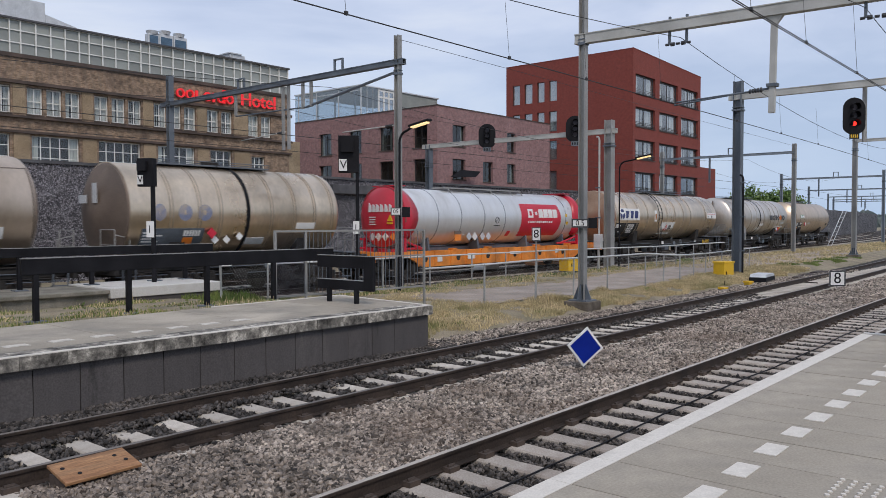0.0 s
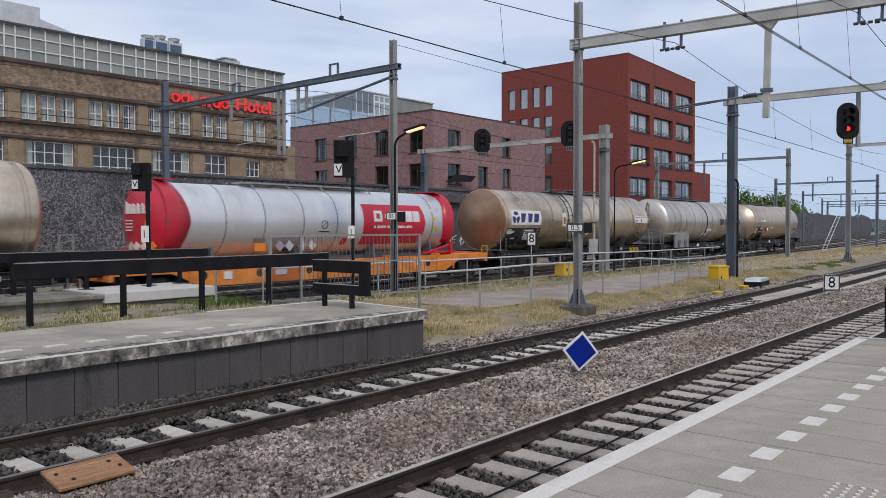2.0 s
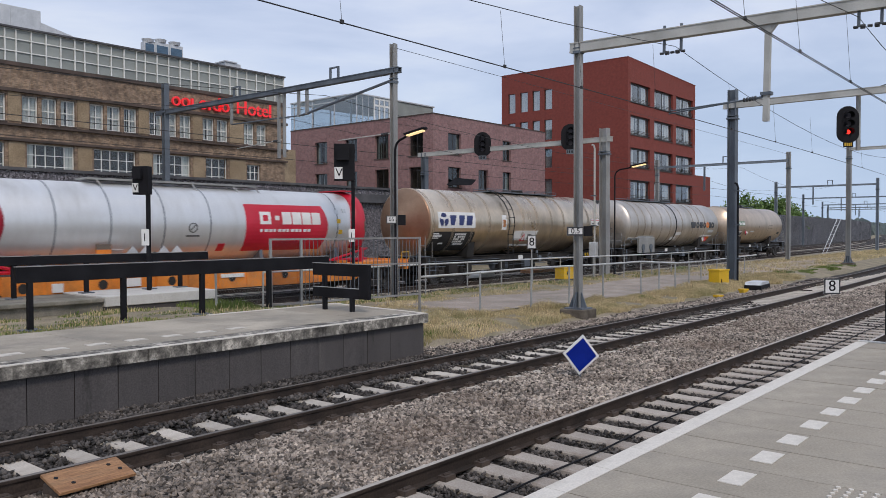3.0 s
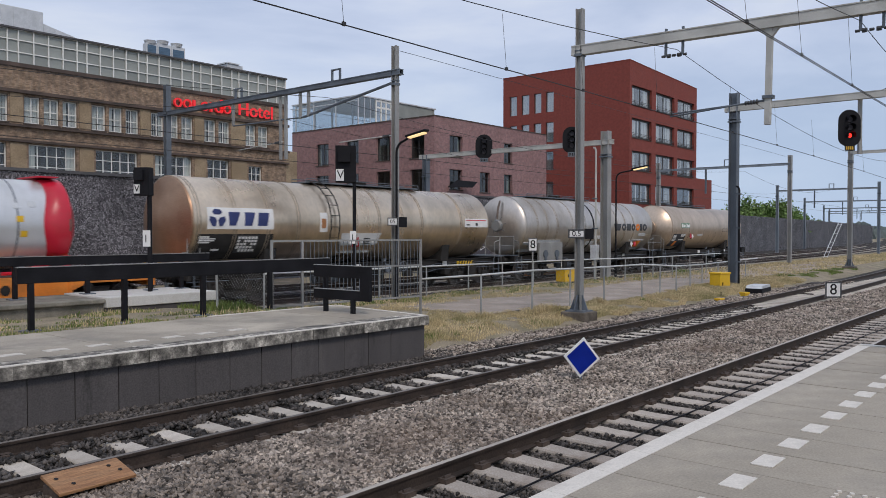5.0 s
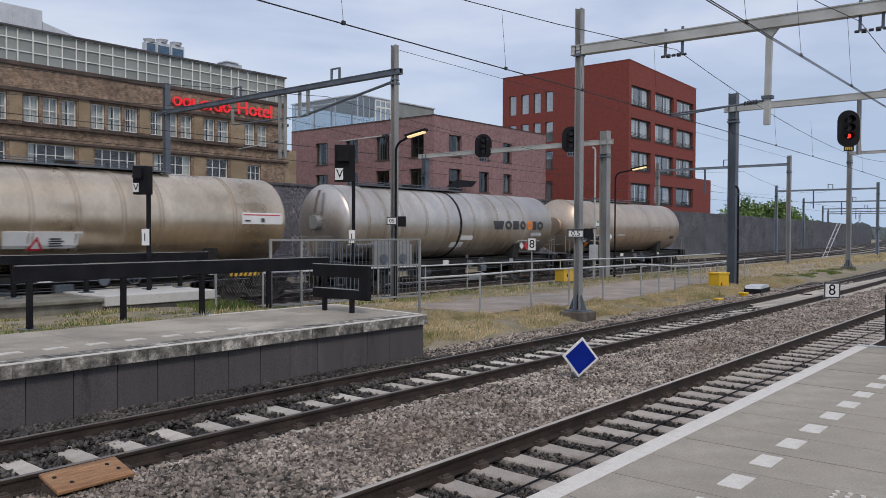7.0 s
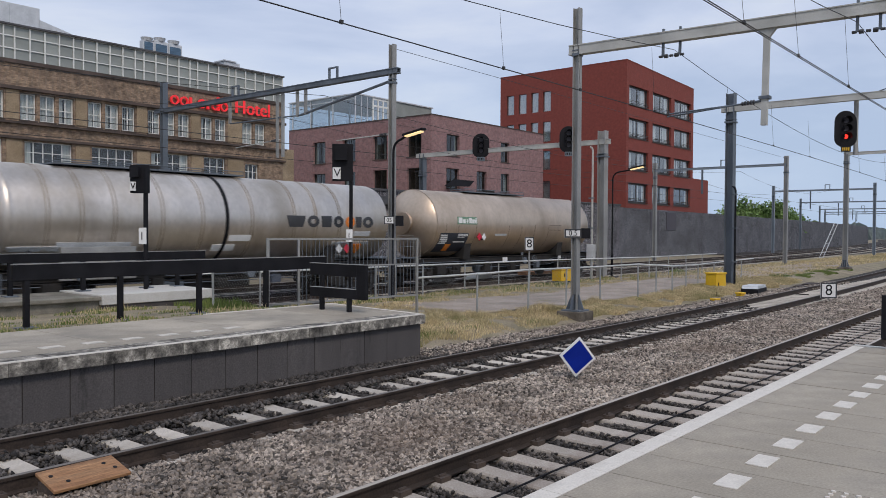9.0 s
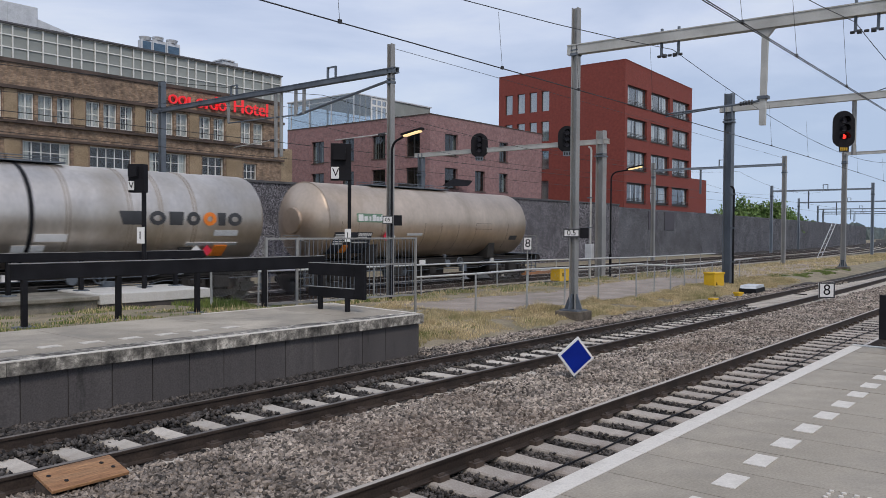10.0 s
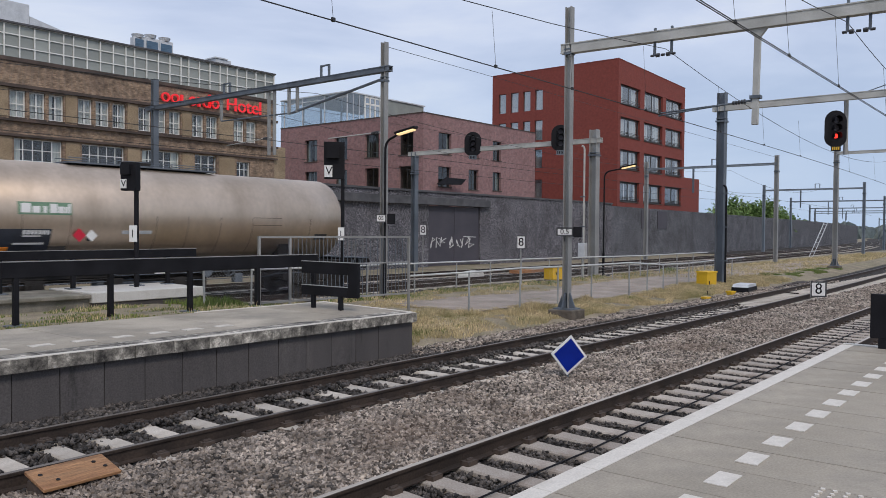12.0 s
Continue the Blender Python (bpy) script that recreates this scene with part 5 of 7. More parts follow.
    # main tracks: contact wires, carrying wires, droppers
    for y, bend, twin, zc in ((8.72, bend_main, 0, 5.5), (4.2, straight, 1, 5.62)):
        for d in ((-.02, .02) if twin else (0,)):
            wire("contact_wire", sag(-30, 120, zc, 0, y + d, bend, 30), .011 if not twin else .009, "taut contact wire above the track")
        for a, b in ((-22, 20.4), (20.4, 37.5 if twin else 60.4), (60.4, 102)):
            wire("carrying_wire", sag(a, b, 7.35, 1.15 if b - a > 25 else .4, y + (.15 if twin else .1), bend), .009, "slack carrying wire of the overhead line")
        for x in (3.2, 8.1, 12.3, 15.2, 19.0, 24.5, 29.0, 34.0, 44.0, 52.0):
            k = 4 * ((x + 22) / 42.4) * (1 - (x + 22) / 42.4) if x < 20.4 else .3
            wire("dropper", [(x, y + bend(x), zc), (x, y + .1 + bend(x), 7.3 - 1.15 * k)], .004, "thin dropper holding the contact wire", "droppers")
            solid("wire_clamp", Shape().box(x - .03, x + .03, y + bend(x) - .018, y + bend(x) + .018, zc - .015, zc + .045), M_WIRE, "small clamp on the contact wire", "clamp", group="wire clamps")
    for y in (22.9, 27.9):
        wire("contact_wire", sag(-30, 160, 5.6, 0, y, bend_freight, 30), .012, "contact wire above the freight track")
        for a, b in ((-25, 20.4), (20.4, 66.9), (66.9, 101)):
            wire("carrying_wire", sag(a, b, 7.6, 1.0, y, bend_freight), .01, "carrying wire above the freight track")
    for a, b in (((-20, 34.3, 9.2), (20.4, 34.3, 9.2)), ((20.4, 34.3, 9.2), (67, 30.6, 8.4)), ((20.4, 19.3, 8.9), (67, 19.3, 8.5))):
        wire("feeder_wire", [a, b], .009, "thin feeder wire along the masts")


overhead()


# ---- signals, lamps, signs ----
def signal_head(name, label, at, rz, w, h, lens, lit=None, hang=None):
    """Rounded black signal with hooded lenses, facing its own -y."""
    s = thing(name, label, "railway signal", at, rz, group="railway signals")
    r = w / 2
    out = [(-r * math.cos(a), h - r + r * math.sin(a)) for a in np.linspace(0, math.pi, 11)] + [(r * math.cos(a), r * .8 - r * .8 * math.sin(a)) for a in np.linspace(0, math.pi, 11)]
    part("backboard", Shape().prism(out, "y", -.03, .03), M_BLACK, s, bevel=.01)
    part("case", Shape().box(-w * .25, w * .25, .03, .28, h * .15, h * .85), M_BLACK, s)
    for i in range(lens):
        z = h * (.3 + .22 * i)
        lamp = part("lens", Shape().tube((0, -.045, z), (0, -.031, z), w * (.1 if lit == i else .13), 16), M_RLAMP if lit == i else M_GATE, s, "glowing red lens" if lit == i else "dark lens")
        hood = Shape()
        n = 10
        for k in range(n):
            a0, a1 = math.pi * (k / n * 1.3 - .15), math.pi * ((k + 1) / n * 1.3 - .15)
            ra, rb = w * .17, w * .19
            hood.add([(rr * math.cos(a), y, z + rr * math.sin(a)) for a in (a0, a1) for rr, y in ((ra, -.032), (rb, -.032), (ra, -.3), (rb, -.3))], [(0, 2, 6, 4), (1, 5, 7, 3), (2, 3, 7, 6), (0, 4, 5, 1)])
        part("hood", hood, M_BLACK, s)
    plate = part("number_plate", Shape().box(-w * .22, w * .22, -.06, -.035, -.18, .06), M_BLACK if lit is not None else M_GALVD, s, "small plate with a row of bars")
    for k in range(4):
        part("bar", Shape().box(-w * .17 + k * w * .09, -w * .12 + k * w * .09, -.066, -.061, -.13, .01), M_YELLOW if lit is not None else M_BLACK, plate)
    if hang:
        part("hanger_post", Shape().box(r - .02, r + .12, .1, .24, -.3, hang), M_GALV, s, "grey hanging post")
        part("clamp", Shape().box(r - .12, r + .2, .05, .3, hang - .1, hang + .15), M_GALVD, s)
    return s


def trackside_signal(at, rz, box_w, box_h, box_z, foot, label):
    s = thing("trackside_signal", label, "railway signal", at, rz, group="trackside signals")
    part("box", Shape().box(-box_w, .06, -.12, .12, box_z, box_z + box_h), M_BLACK, s, bevel=.015)
    part("shroud", Shape().box(-box_w * .85, -box_w * .2, -.12 - box_w * .3, -.12, box_z + box_h * .55, box_z + box_h * .9), M_BLACK, s, "deep black hood")
    part("post", Shape().tube((0, .0, foot), (0, 0, box_z), .065, 10), M_BLACK, s, smooth=True)
    pl = part("letter_plate", Shape().box(-box_w + .02, -box_w + .02 + box_w * .42, -.16, -.13, box_z + .06, box_z + .06 + box_w * .62), M_SIGNW, s, "white plate with a black letter")
    writing("V", box_w * .62, M_BLACK, pl, (-box_w + .02 + box_w * .24, -.165, box_z + .06 + box_w * .31))
    part("label_plate", Shape().box(-.16, .06, -.09, -.07, 2.0, 2.45), M_SIGNW, s, "white plate with a small dark mark")
    part("label_mark", Shape().box(-.08, -.05, -.095, -.091, 2.12, 2.33), M_CHAR, s)
    return s


def lamp_post(at, z, reach, label):
    l = thing("platform_lamp", label, "street lamp", at, group="curved lamp posts")
    pts = [(0, 0, -.2), (0, 0, z - .42)]
    for i in range(1, 9):
        a = math.pi / 2 * i / 8 * .92
        pts.append((.0, -.4 * (1 - math.cos(a)), z - .42 + .4 * math.sin(a)))
    pts.append((.0, -reach + .85, z + .06))
    part("post", Shape().path(pts, .042, 8).tube((0, 0, -.2), (0, 0, 1.2), .07, 10), M_BLACK, l, smooth=True)
    m = pose(0, -reach + .9, z + .06, rx=-9)
    part("housing", Shape().box(-.11, .11, -.95, 0, .02, .1, m), M_BLACK, l, bevel=.02)
    part("diffuser", Shape().box(-.09, .09, -.85, -.1, -.035, .02, m), M_LAMP, l, "glowing warm diffuser", bevel=.015)
    return l


def plate_sign(name, label, at, rz, w, h, body, size, pole=None, border=True):
    s = thing(name, label, "sign", at, rz, group="number signs")
    part("plate", Shape().box(-w / 2, w / 2, -.012, .012, -h / 2, h / 2), M_SIGNW, s, bevel=.004)
    if border:
        b, e = Shape(), .035 * w / .4
        for q in ((-w / 2, w / 2, -h / 2, -h / 2 + e), (-w / 2, w / 2, h / 2 - e, h / 2), (-w / 2, -w / 2 + e, -h / 2 + e, h / 2 - e), (w / 2 - e, w / 2, -h / 2 + e, h / 2 - e)):
            b.box(q[0], q[1], -.017, -.0125, q[2], q[3])
        part("border", b, M_CHAR, s)
    writing(body, size, M_BLACK, s, (0, -.018, 0))
    if pole is not None:
        part("pole", Shape().tube((0, .035, pole - at[2]), (0, .035, h / 2), .022, 8), M_GALV, s)
    return s


def diamond():
    s = thing("diamond_sign", "blue diamond-shaped railway board with white edge", "sign", (11.88, 6.82, .237), -38)
    r = .335
    tilt = pose(0, 0, 0, ry=6)
    part("board", Shape().prism([(-r, 0), (0, -r * 1.05), (r, 0), (0, r * 1.05)], "y", -.012, .012), M_SIGNW, s, "white-edged board", bevel=.005).matrix_local = tilt
    k = r - .055
    part("face", Shape().prism([(-k, 0), (0, -k * 1.05), (k, 0), (0, k * 1.05)], "y", -.017, -.0125), M_SIGNB, s, "deep blue face").matrix_local = tilt
    part("post", Shape().tube((0, .04, -.5), (0, .04, .2), .025, 8), M_GALVD, s)


signal_head("gantry_signal", "black rounded signal with a red light under the portal", (37.4, 8.36, 6.13), -52, .95, 1.6, 3, 0, 2.2)
signal_head("gantry_signal", "black rounded signal on the freight gantry, unlit", (37.15, 27.95, 6.75), -52, 1.0, 1.45, 3)
signal_head("gantry_signal", "black rounded signal on the freight gantry, unlit", (37.15, 22.0, 6.7), -52, 1.0, 1.45, 3)
trackside_signal((19.25, 20.2, 0), -45, .66, 1.3, 4.15, -.2, "tall black trackside signal with letter plate")
trackside_signal((11.4, 20.1, 0), -60, .4, .78, 3.4, .3, "small black trackside signal on a slim post")
lamp_post((20.2, 19.05, 0), 5.62, 1.4, "black curved lamp post with a lit head")
lamp_post((38.9, 20.25, 0), 5.7, 1.85, "black curved lamp post with a lit head")
plate_sign("number_sign", "white number plate on a slim pole by the fence", (20.6, 13.58, 2.02), -50, .28, .42, "8", .36, -.1)
plate_sign("number_sign", "white number plate on a pole before the gate", (30.4, 26.0, 2.38), -50, .36, .55, "8", .5, -.2)
plate_sign("number_sign", "low white number board between the tracks", (32.2, 7.69, .24), -50, .62, .6, "8", .58, -.35)
e = plate_sign("distance_sign", "white distance plate on a mast", (20.22, 11.8, 2.36), -50, .5, .26, "0.5", .22)
part("side_box", Shape().box(.26, .5, -.05, .12, -.15, .15), M_BLACK, e, "black box beside the plate")
e = plate_sign("distance_sign", "white distance plate on a lamp post", (20.05, 19.1, 2.78), -50, .36, .28, "05", .19)
part("side_box", Shape().box(.22, .5, -.05, .12, -.2, .16), M_BLACK, e, "black box beside the plate")
diamond()


# ---- fences ----
def black_rail_fence():
    f = thing("black_barrier", "heavy black steel barrier along the platform's back", "barrier", group="black barriers")
    part("beam", Shape().box(5.9, 13.4, 14.95, 15.05, 1.45, 1.74), M_BLACK, f, bevel=.01)
    part("cap", Shape().box(5.9, 13.4, 14.945, 15.055, 1.742, 1.756), M_GALV, f, "pale strip along the top edge")
    for x in (6.15, 7.95, 9.75, 11.55, 13.3):
        part("post", Shape().box(x - .045, x + .045, 14.95, 15.05, -.2, 1.45), M_BLACK, f)
        z = bank(x, 15.0) - .3
        part("foot_plate", Shape().box(x - .17, x + .17, 14.86, 15.14, z, z + .03), M_GALVD, f, bevel=.005)
    g = thing("black_barrier", "black steel frame closing the platform's end", "barrier", group="black barriers")
    part("top_beam", Shape().box(11.22, 11.3, 11.62, 13.05, 1.44, 1.69), M_BLACK, g, bevel=.01)
    part("low_beam", Shape().box(11.22, 11.3, 11.62, 13.05, .98, 1.18), M_BLACK, g, bevel=.01)
    part("end_panel", Shape().box(11.22, 11.3, 11.34, 11.62, .98, 1.69), M_BLACK, g, bevel=.01)
    part("cap", Shape().box(11.215, 11.305, 11.34, 13.05, 1.692, 1.704), M_GALV, g)
    part("cap", Shape().box(11.215, 11.305, 11.62, 13.05, 1.182, 1.192), M_GALV, g)
    for y in (12.7, 11.86):
        part("post", Shape().box(11.22, 11.3, y - .04, y + .04, .6, 1.0), M_BLACK, g)
    h = thing("black_barrier", "black steel barrier on the old platform", "barrier", group="black barriers")
    part("beam", Shape().box(2.0, 13.52, 20.45, 20.55, 1.55, 1.77), M_BLACK, h, bevel=.01)
    part("cap", Shape().box(2.0, 13.52, 20.445, 20.555, 1.772, 1.785), M_GALV, h)
    for x in (2.6, 4.4, 6.2, 8.03, 9.84, 11.64, 12.6):
        z = .72 if x < 9.58 else .76
        part("post", Shape().box(x - .05, x + .05, 20.45, 20.55, z, 1.55), M_BLACK, h)
        part("foot_plate", Shape().box(x - .16, x + .16, 20.36, 20.64, z, z + .025), M_GALVD, h)
    k = thing("black_barrier", "black steel panel closing the near platform's end", "barrier", group="black barriers")
    part("panel", Shape().box(12.86, 12.95, -3.0, 2.36, .85, 1.5), M_BLACK, k, bevel=.01)
    for y in (2.2, .5, -1.5):
        part("post", Shape().box(12.86, 12.95, y - .05, y + .05, PLAT, .85), M_BLACK, k)


def bar_fence():
    f = thing("bar_fence", "grey steel bar fence with a clouded sheet panel", "fence")
    x0, x1, y0, y1 = 12.3, 17.25, 15.9, 15.3
    d = math.degrees(math.atan2(y1 - y0, x1 - x0))
    ln = math.hypot(x1 - x0, y1 - y0)
    m = pose(x0, y0, 0, rz=d)
    for z in (2.15, .5):
        part("rail", Shape().box(0, ln, -.025, .025, z, z + .05, m), M_GALV, f)
    for u in (0, .9, ln):
        part("post", Shape().box(u - .03, u + .03, -.03, .03, -.25, 2.2, m), M_GALV, f)
    n = 30
    bar = Shape().tube((0, 0, .54), (0, 0, 2.15), .009, 5).mesh("bar", M_GALVD)
    for i in range(n):
        o = new("bar", bar)
        o.parent = f
        o.matrix_local = m @ pose(.95 + (ln - 1.0) * (i + .5) / n, 0, 0)
    part("sheet", Shape().box(.03, .87, -.006, .006, .56, 2.14, m), M_SHEET, f, "clouded sheet panel")
    part("mid_rail", Shape().box(.03, ln, -.02, .02, 1.42, 1.46, m), M_GALV, f)


def mesh_fence(pts, label, mesh=True):
    f = thing("chain_link_fence", label, "fence", group="chain-link fences")
    for (xa, ya, h), (xb, yb, hb) in zip(pts, pts[1:]):
        ln = math.hypot(xb - xa, yb - ya)
        n = max(1, round(ln / 2.6))
        part("top_rail", Shape().tube((xa, ya, h), (xb, yb, hb), .03, 8), M_FENCE, f, "pale worn top rail", smooth=True)
        for i in range(n):
            x, y = xa + (xb - xa) * i / n, ya + (yb - ya) * i / n
            lean = random.uniform(-.03, .03)
            part("post", Shape().tube((x, y, -.25), (x + lean, y, h + (hb - h) * i / n + .02), .03, 8), M_MESHF, f)
        if mesh:
            w = Shape()
            step, u = .075, 0.0
            while u < ln:
                for s in (1, -1):
                    ua, ub = u, u + s * h * .62
                    za, zb = 0.0, h - .02
                    if ub < 0:
                        zb *= ua / (ua - ub) if ua > 0 else 0
                        ub = 0
                    if ub > ln:
                        zb *= (ln - ua) / (ub - ua)
                        ub = ln
                    if zb > .02:
                        p = lambda q, z: (xa + (xb - xa) * q / ln, ya + (yb - ya) * q / ln, z)
                        a, b2 = p(ua, za), p(ub, zb)
                        w.add([(a[0], a[1], a[2]), (a[0] + .004, a[1], a[2]), (b2[0] + .004, b2[1], b2[2]), (b2[0], b2[1], b2[2])], [(0, 1, 2, 3)])
                u += step
            tagged(part("mesh", w, M_MESHF, f, "fine wire mesh"), kind="stuff")


black_rail_fence()
bar_fence()
mesh_fence([(17.3, 15.35, 1.02), (18.0, 13.64, 1.17), (20.36, 13.45, 1.22), (24.5, 13.2, 1.2), (27.0, 12.98, 1.22), (31.0, 13.38, 1.02), (36.25, 14.37, .9), (46, 15.0, .95)], "low galvanised chain-link fence with a white top rail")
mesh_fence([(11.0, 16.3, 1.42), (14.0, 16.1, 1.4)], "short galvanised mesh fence behind the platform")
mesh_fence([(15.4, 20.3, 1.08), (25.4, 19.9, 1.08), (32.2, 19.6, 1.08), (39.6, 18.4, 1.08), (50, 18.6, 1.08)], "second galvanised fence along the freight track", mesh=False)


# ---- trackside boxes and clutter ----
def yellow_box(at, w, d, h, label):
    b = thing("relay_box", label, "trackside box", at, -12, group="yellow trackside boxes")
    part("body", Shape().box(-w / 2, w / 2, -d / 2, d / 2, .08, h), M_YELLOW, b, bevel=.02)
    part("lid", Shape().box(-w / 2 - .03, w / 2 + .03, -d / 2 - .03, d / 2 + .03, h, h + .07), M_YELLOW, b, bevel=.01)
    part("handle", Shape().box(-w * .3, -w * .24, -d / 2 - .02, -d / 2, .3, .45), M_BLACK, b)
    for x in (-w * .38, w * .38):
        part("leg", Shape().box(x - .04, x + .04, -.05, .05, -.3, .08), M_GALVD, b)
    return b


yellow_box((35.25, 13.15, -.28), .78, .55, .82, "yellow steel box at the foot of a mast")
yellow_box((32.4, 19.4, 0), .95, .6, .6, "yellow steel box behind the fence")
yellow_box((29.6, 11.05, -.3), .26, .2, .14, "small yellow box in the ballast")
yellow_box((32.5, 11.1, -.3), .3, .22, .2, "small yellow box in the ballast")


ym = thing("track_marker", "small yellow marker block in the ballast", "marker", (3.9, 10.75, -.2))
part("block", Shape().prism([(-.14, -.1), (.14, -.1), (.11, .12), (-.11, .12)], "y", -.08, .08), M_YELLOW, ym, bevel=.01)


for x, y, w, d, label in ((33.6, 28.9, .5, .4, "pale sack of rubble between the freight tracks"), (34.4, 29.2, .6, .4, "pale sack of rubble between the freight tracks")):
    k = thing("rubble_sack", label, "sack", (x, y - 3.4, -.25), group="rubble sacks")
    part("sack", Shape().prism([(-w, 0), (w, 0), (w * .9, .3), (w * .4, .42), (-w * .5, .38), (-w * .95, .25)], "y", -d, d), M_WHITEWASH, k, bevel=.08)
k = thing("stacked_boards", "rusty plates and a pale board beside the track", "board stack", (41.5, 25.7, -.25), 0)
part("board", Shape().box(-1.5, 1.5, -.3, .3, .3, .36), M_WHITEWASH, k, "pale board")
part("plate", Shape().box(-3.2, 2.6, -.35, .35, .12, .3), M_RUST, k, "rusty steel plate")
part("bearer", Shape().box(-2.8, -2.6, -.4, .4, 0, .12), M_UNDER, k)
part("bearer", Shape().box(2.0, 2.2, -.4, .4, 0, .12), M_UNDER, k)


def point_motor():
    p = thing("point_motor", "low dark point machine with a pale lid", "point machine", (34.95, 11.35, -.28), 6)
    part("body", Shape().box(-.9, .9, -.35, .35, .05, .3), M_BLACK, p, bevel=.02)
    part("lid", Shape().prism([(-.85, .3), (.85, .3), (.7, .42), (-.7, .42)], "y", -.33, .33), M_UNIT, p, "pale domed lid")
    part("rod", Shape().tube((0, -.35, .1), (0, -2.2, .1), .03, 6), M_RAIL, p)
    for k in range(3):
        q = thing("switch_plate", "dark switch plate across the rails", "switch plate", (38.0 + 2.2 * k, 10.55 + .2 * k, 0), 5, group="switch plates")
        part("plate", Shape().box(-.8, .8, -.3, .3, -.24, -.12), M_RAIL, q, bevel=.01)


point_motor()
bd = thing("timber_board", "brown stained timber board lying against the rail", "board", (3.68, 7.66, .0), 2)
m = pose(0, 0, -.04, rx=15)
part("plank", Shape().box(-.39, .39, -.2, .2, -.012, .022, m), M_WOOD, bd, bevel=.006)
for x, y in ((-.2, -.08), (-.3, .07), (.24, .08), (.3, -.04)):
    part("bolt_hole", Shape().tube(m @ Vector((x, y, .022)), m @ Vector((x, y, .026)), .022, 8), M_BLACK, bd)
part("packing", Shape().box(-.36, .36, -.1, .2, -.26, -.07), M_CLIP, bd)
cb = Shape().path([(x, 4.4 + .03 * math.sin(x * .7), -.158 + .01 * math.sin(x * 2.1)) for x in np.arange(-6, 40, 1.0)], .011, 6)
solid("track_cable", cb, M_BLACK, "black cable lying along the sleepers", "cable")
br = thing("stop_ladder", "leaning pale steel ladder beside the far track", "ladder", (84.5, 21.0, -.2), -15)
for x in (-.35, .35):
    part("stile", Shape().tube((x, 0, 0), (x + 3.3, .2, 3.7), .035, 6), M_UNIT, br)
for k in range(8):
    f = (k + .5) / 8
    part("rung", Shape().tube((-.35 + 3.3 * f, .2 * f, 3.7 * f), (.35 + 3.3 * f, .2 * f, 3.7 * f), .02, 6), M_UNIT, br)


# ---- the tank train ----
TRAIN = []
WHEELS = []


def wheelset(parent, x, r=.46):
    w = new("wheelset")
    w.parent = parent
    w.matrix_local = pose(x, 0, r)
    for y in (-.72, .72):
        s = Shape()
        sg = -1 if y < 0 else 1
        n = 28
        prof = [(y - sg * .035, r + .028), (y - sg * .01, r + .028), (y, r), (y + sg * .1, r - .006), (y + sg * .1, r - .07), (y + sg * .04, r - .09), (y + sg * .02, .15), (y + sg * .08, .13), (y + sg * .08, .01)]
        vs = [(p * math.cos(6.2832 * i / n), q, p * math.sin(6.2832 * i / n)) for q, p in prof for i in range(n)]
        fs = [(k * n + i, k * n + (i + 1) % n, (k + 1) * n + (i + 1) % n, (k + 1) * n + i) for k in range(len(prof) - 1) for i in range(n)]
        s.add(vs, fs + [tuple(range(n))])
        part("wheel", s, M_WHEEL, w, smooth=True)
    part("axle", Shape().tube((0, -.75, 0), (0, .75, 0), .08, 10), M_UNDER, w)
    WHEELS.append((w, x, r))
    return w


def bogie(parent, x):
    b = new("bogie")
    b.parent = parent
    b.matrix_local = pose(x, 0, 0)
    for y in (-1.02, 1.02):
        s = Shape().prism([(-1.35, .42), (-1.35, .62), (-.75, .62), (-.5, .4), (.5, .4), (.75, .62), (1.35, .62), (1.35, .42), (1.05, .3), (.7, .36), (.45, .22), (-.45, .22), (-.7, .36), (-1.05, .3)], "y", y - .05, y + .05)
        part("side_frame", s, M_UNDER, b)
        for d in (-.9, .9):
            part("axle_box", Shape().box(d - .17, d + .17, y - .14, y + .14, .32, .64), M_UNDER, b, bevel=.02)
            for e in (-.25, .25):
                part("spring", Shape().tube((d + e, y, .5), (d + e, y, .78), .075, 8), M_UNDER, b)
    part("bolster", Shape().box(-.3, .3, -1.1, 1.1, .5, .85), M_UNDER, b)
    wheelset(b, -.9)
    wheelset(b, .9)
    return b


def buffers(parent, half, z=1.05):
    for sx in (-1, 1):
        for y in (-.875, .875):
            bf = part("buffer", Shape().tube((sx * (half - .62), y, z), (sx * (half - .2), y, z), .11, 10).tube((sx * (half - .2), y, z), (sx * (half - .03), y, z), .08, 10), M_UNDER, parent)
            part("buffer_head", Shape().tube((sx * (half - .04), y, z), (sx * half, y, z), .22, 16, .2), M_UNDER, bf)
        part("coupling", Shape().path([(sx * (half - .6), 0, z), (sx * (half + .1), 0, z - .1), (sx * (half + .15), 0, z - .45)], .035, 6).box(sx * (half - .6) - .1, sx * (half - .6) + .1, -.15, .15, z - .15, z + .1), M_UNDER, parent)


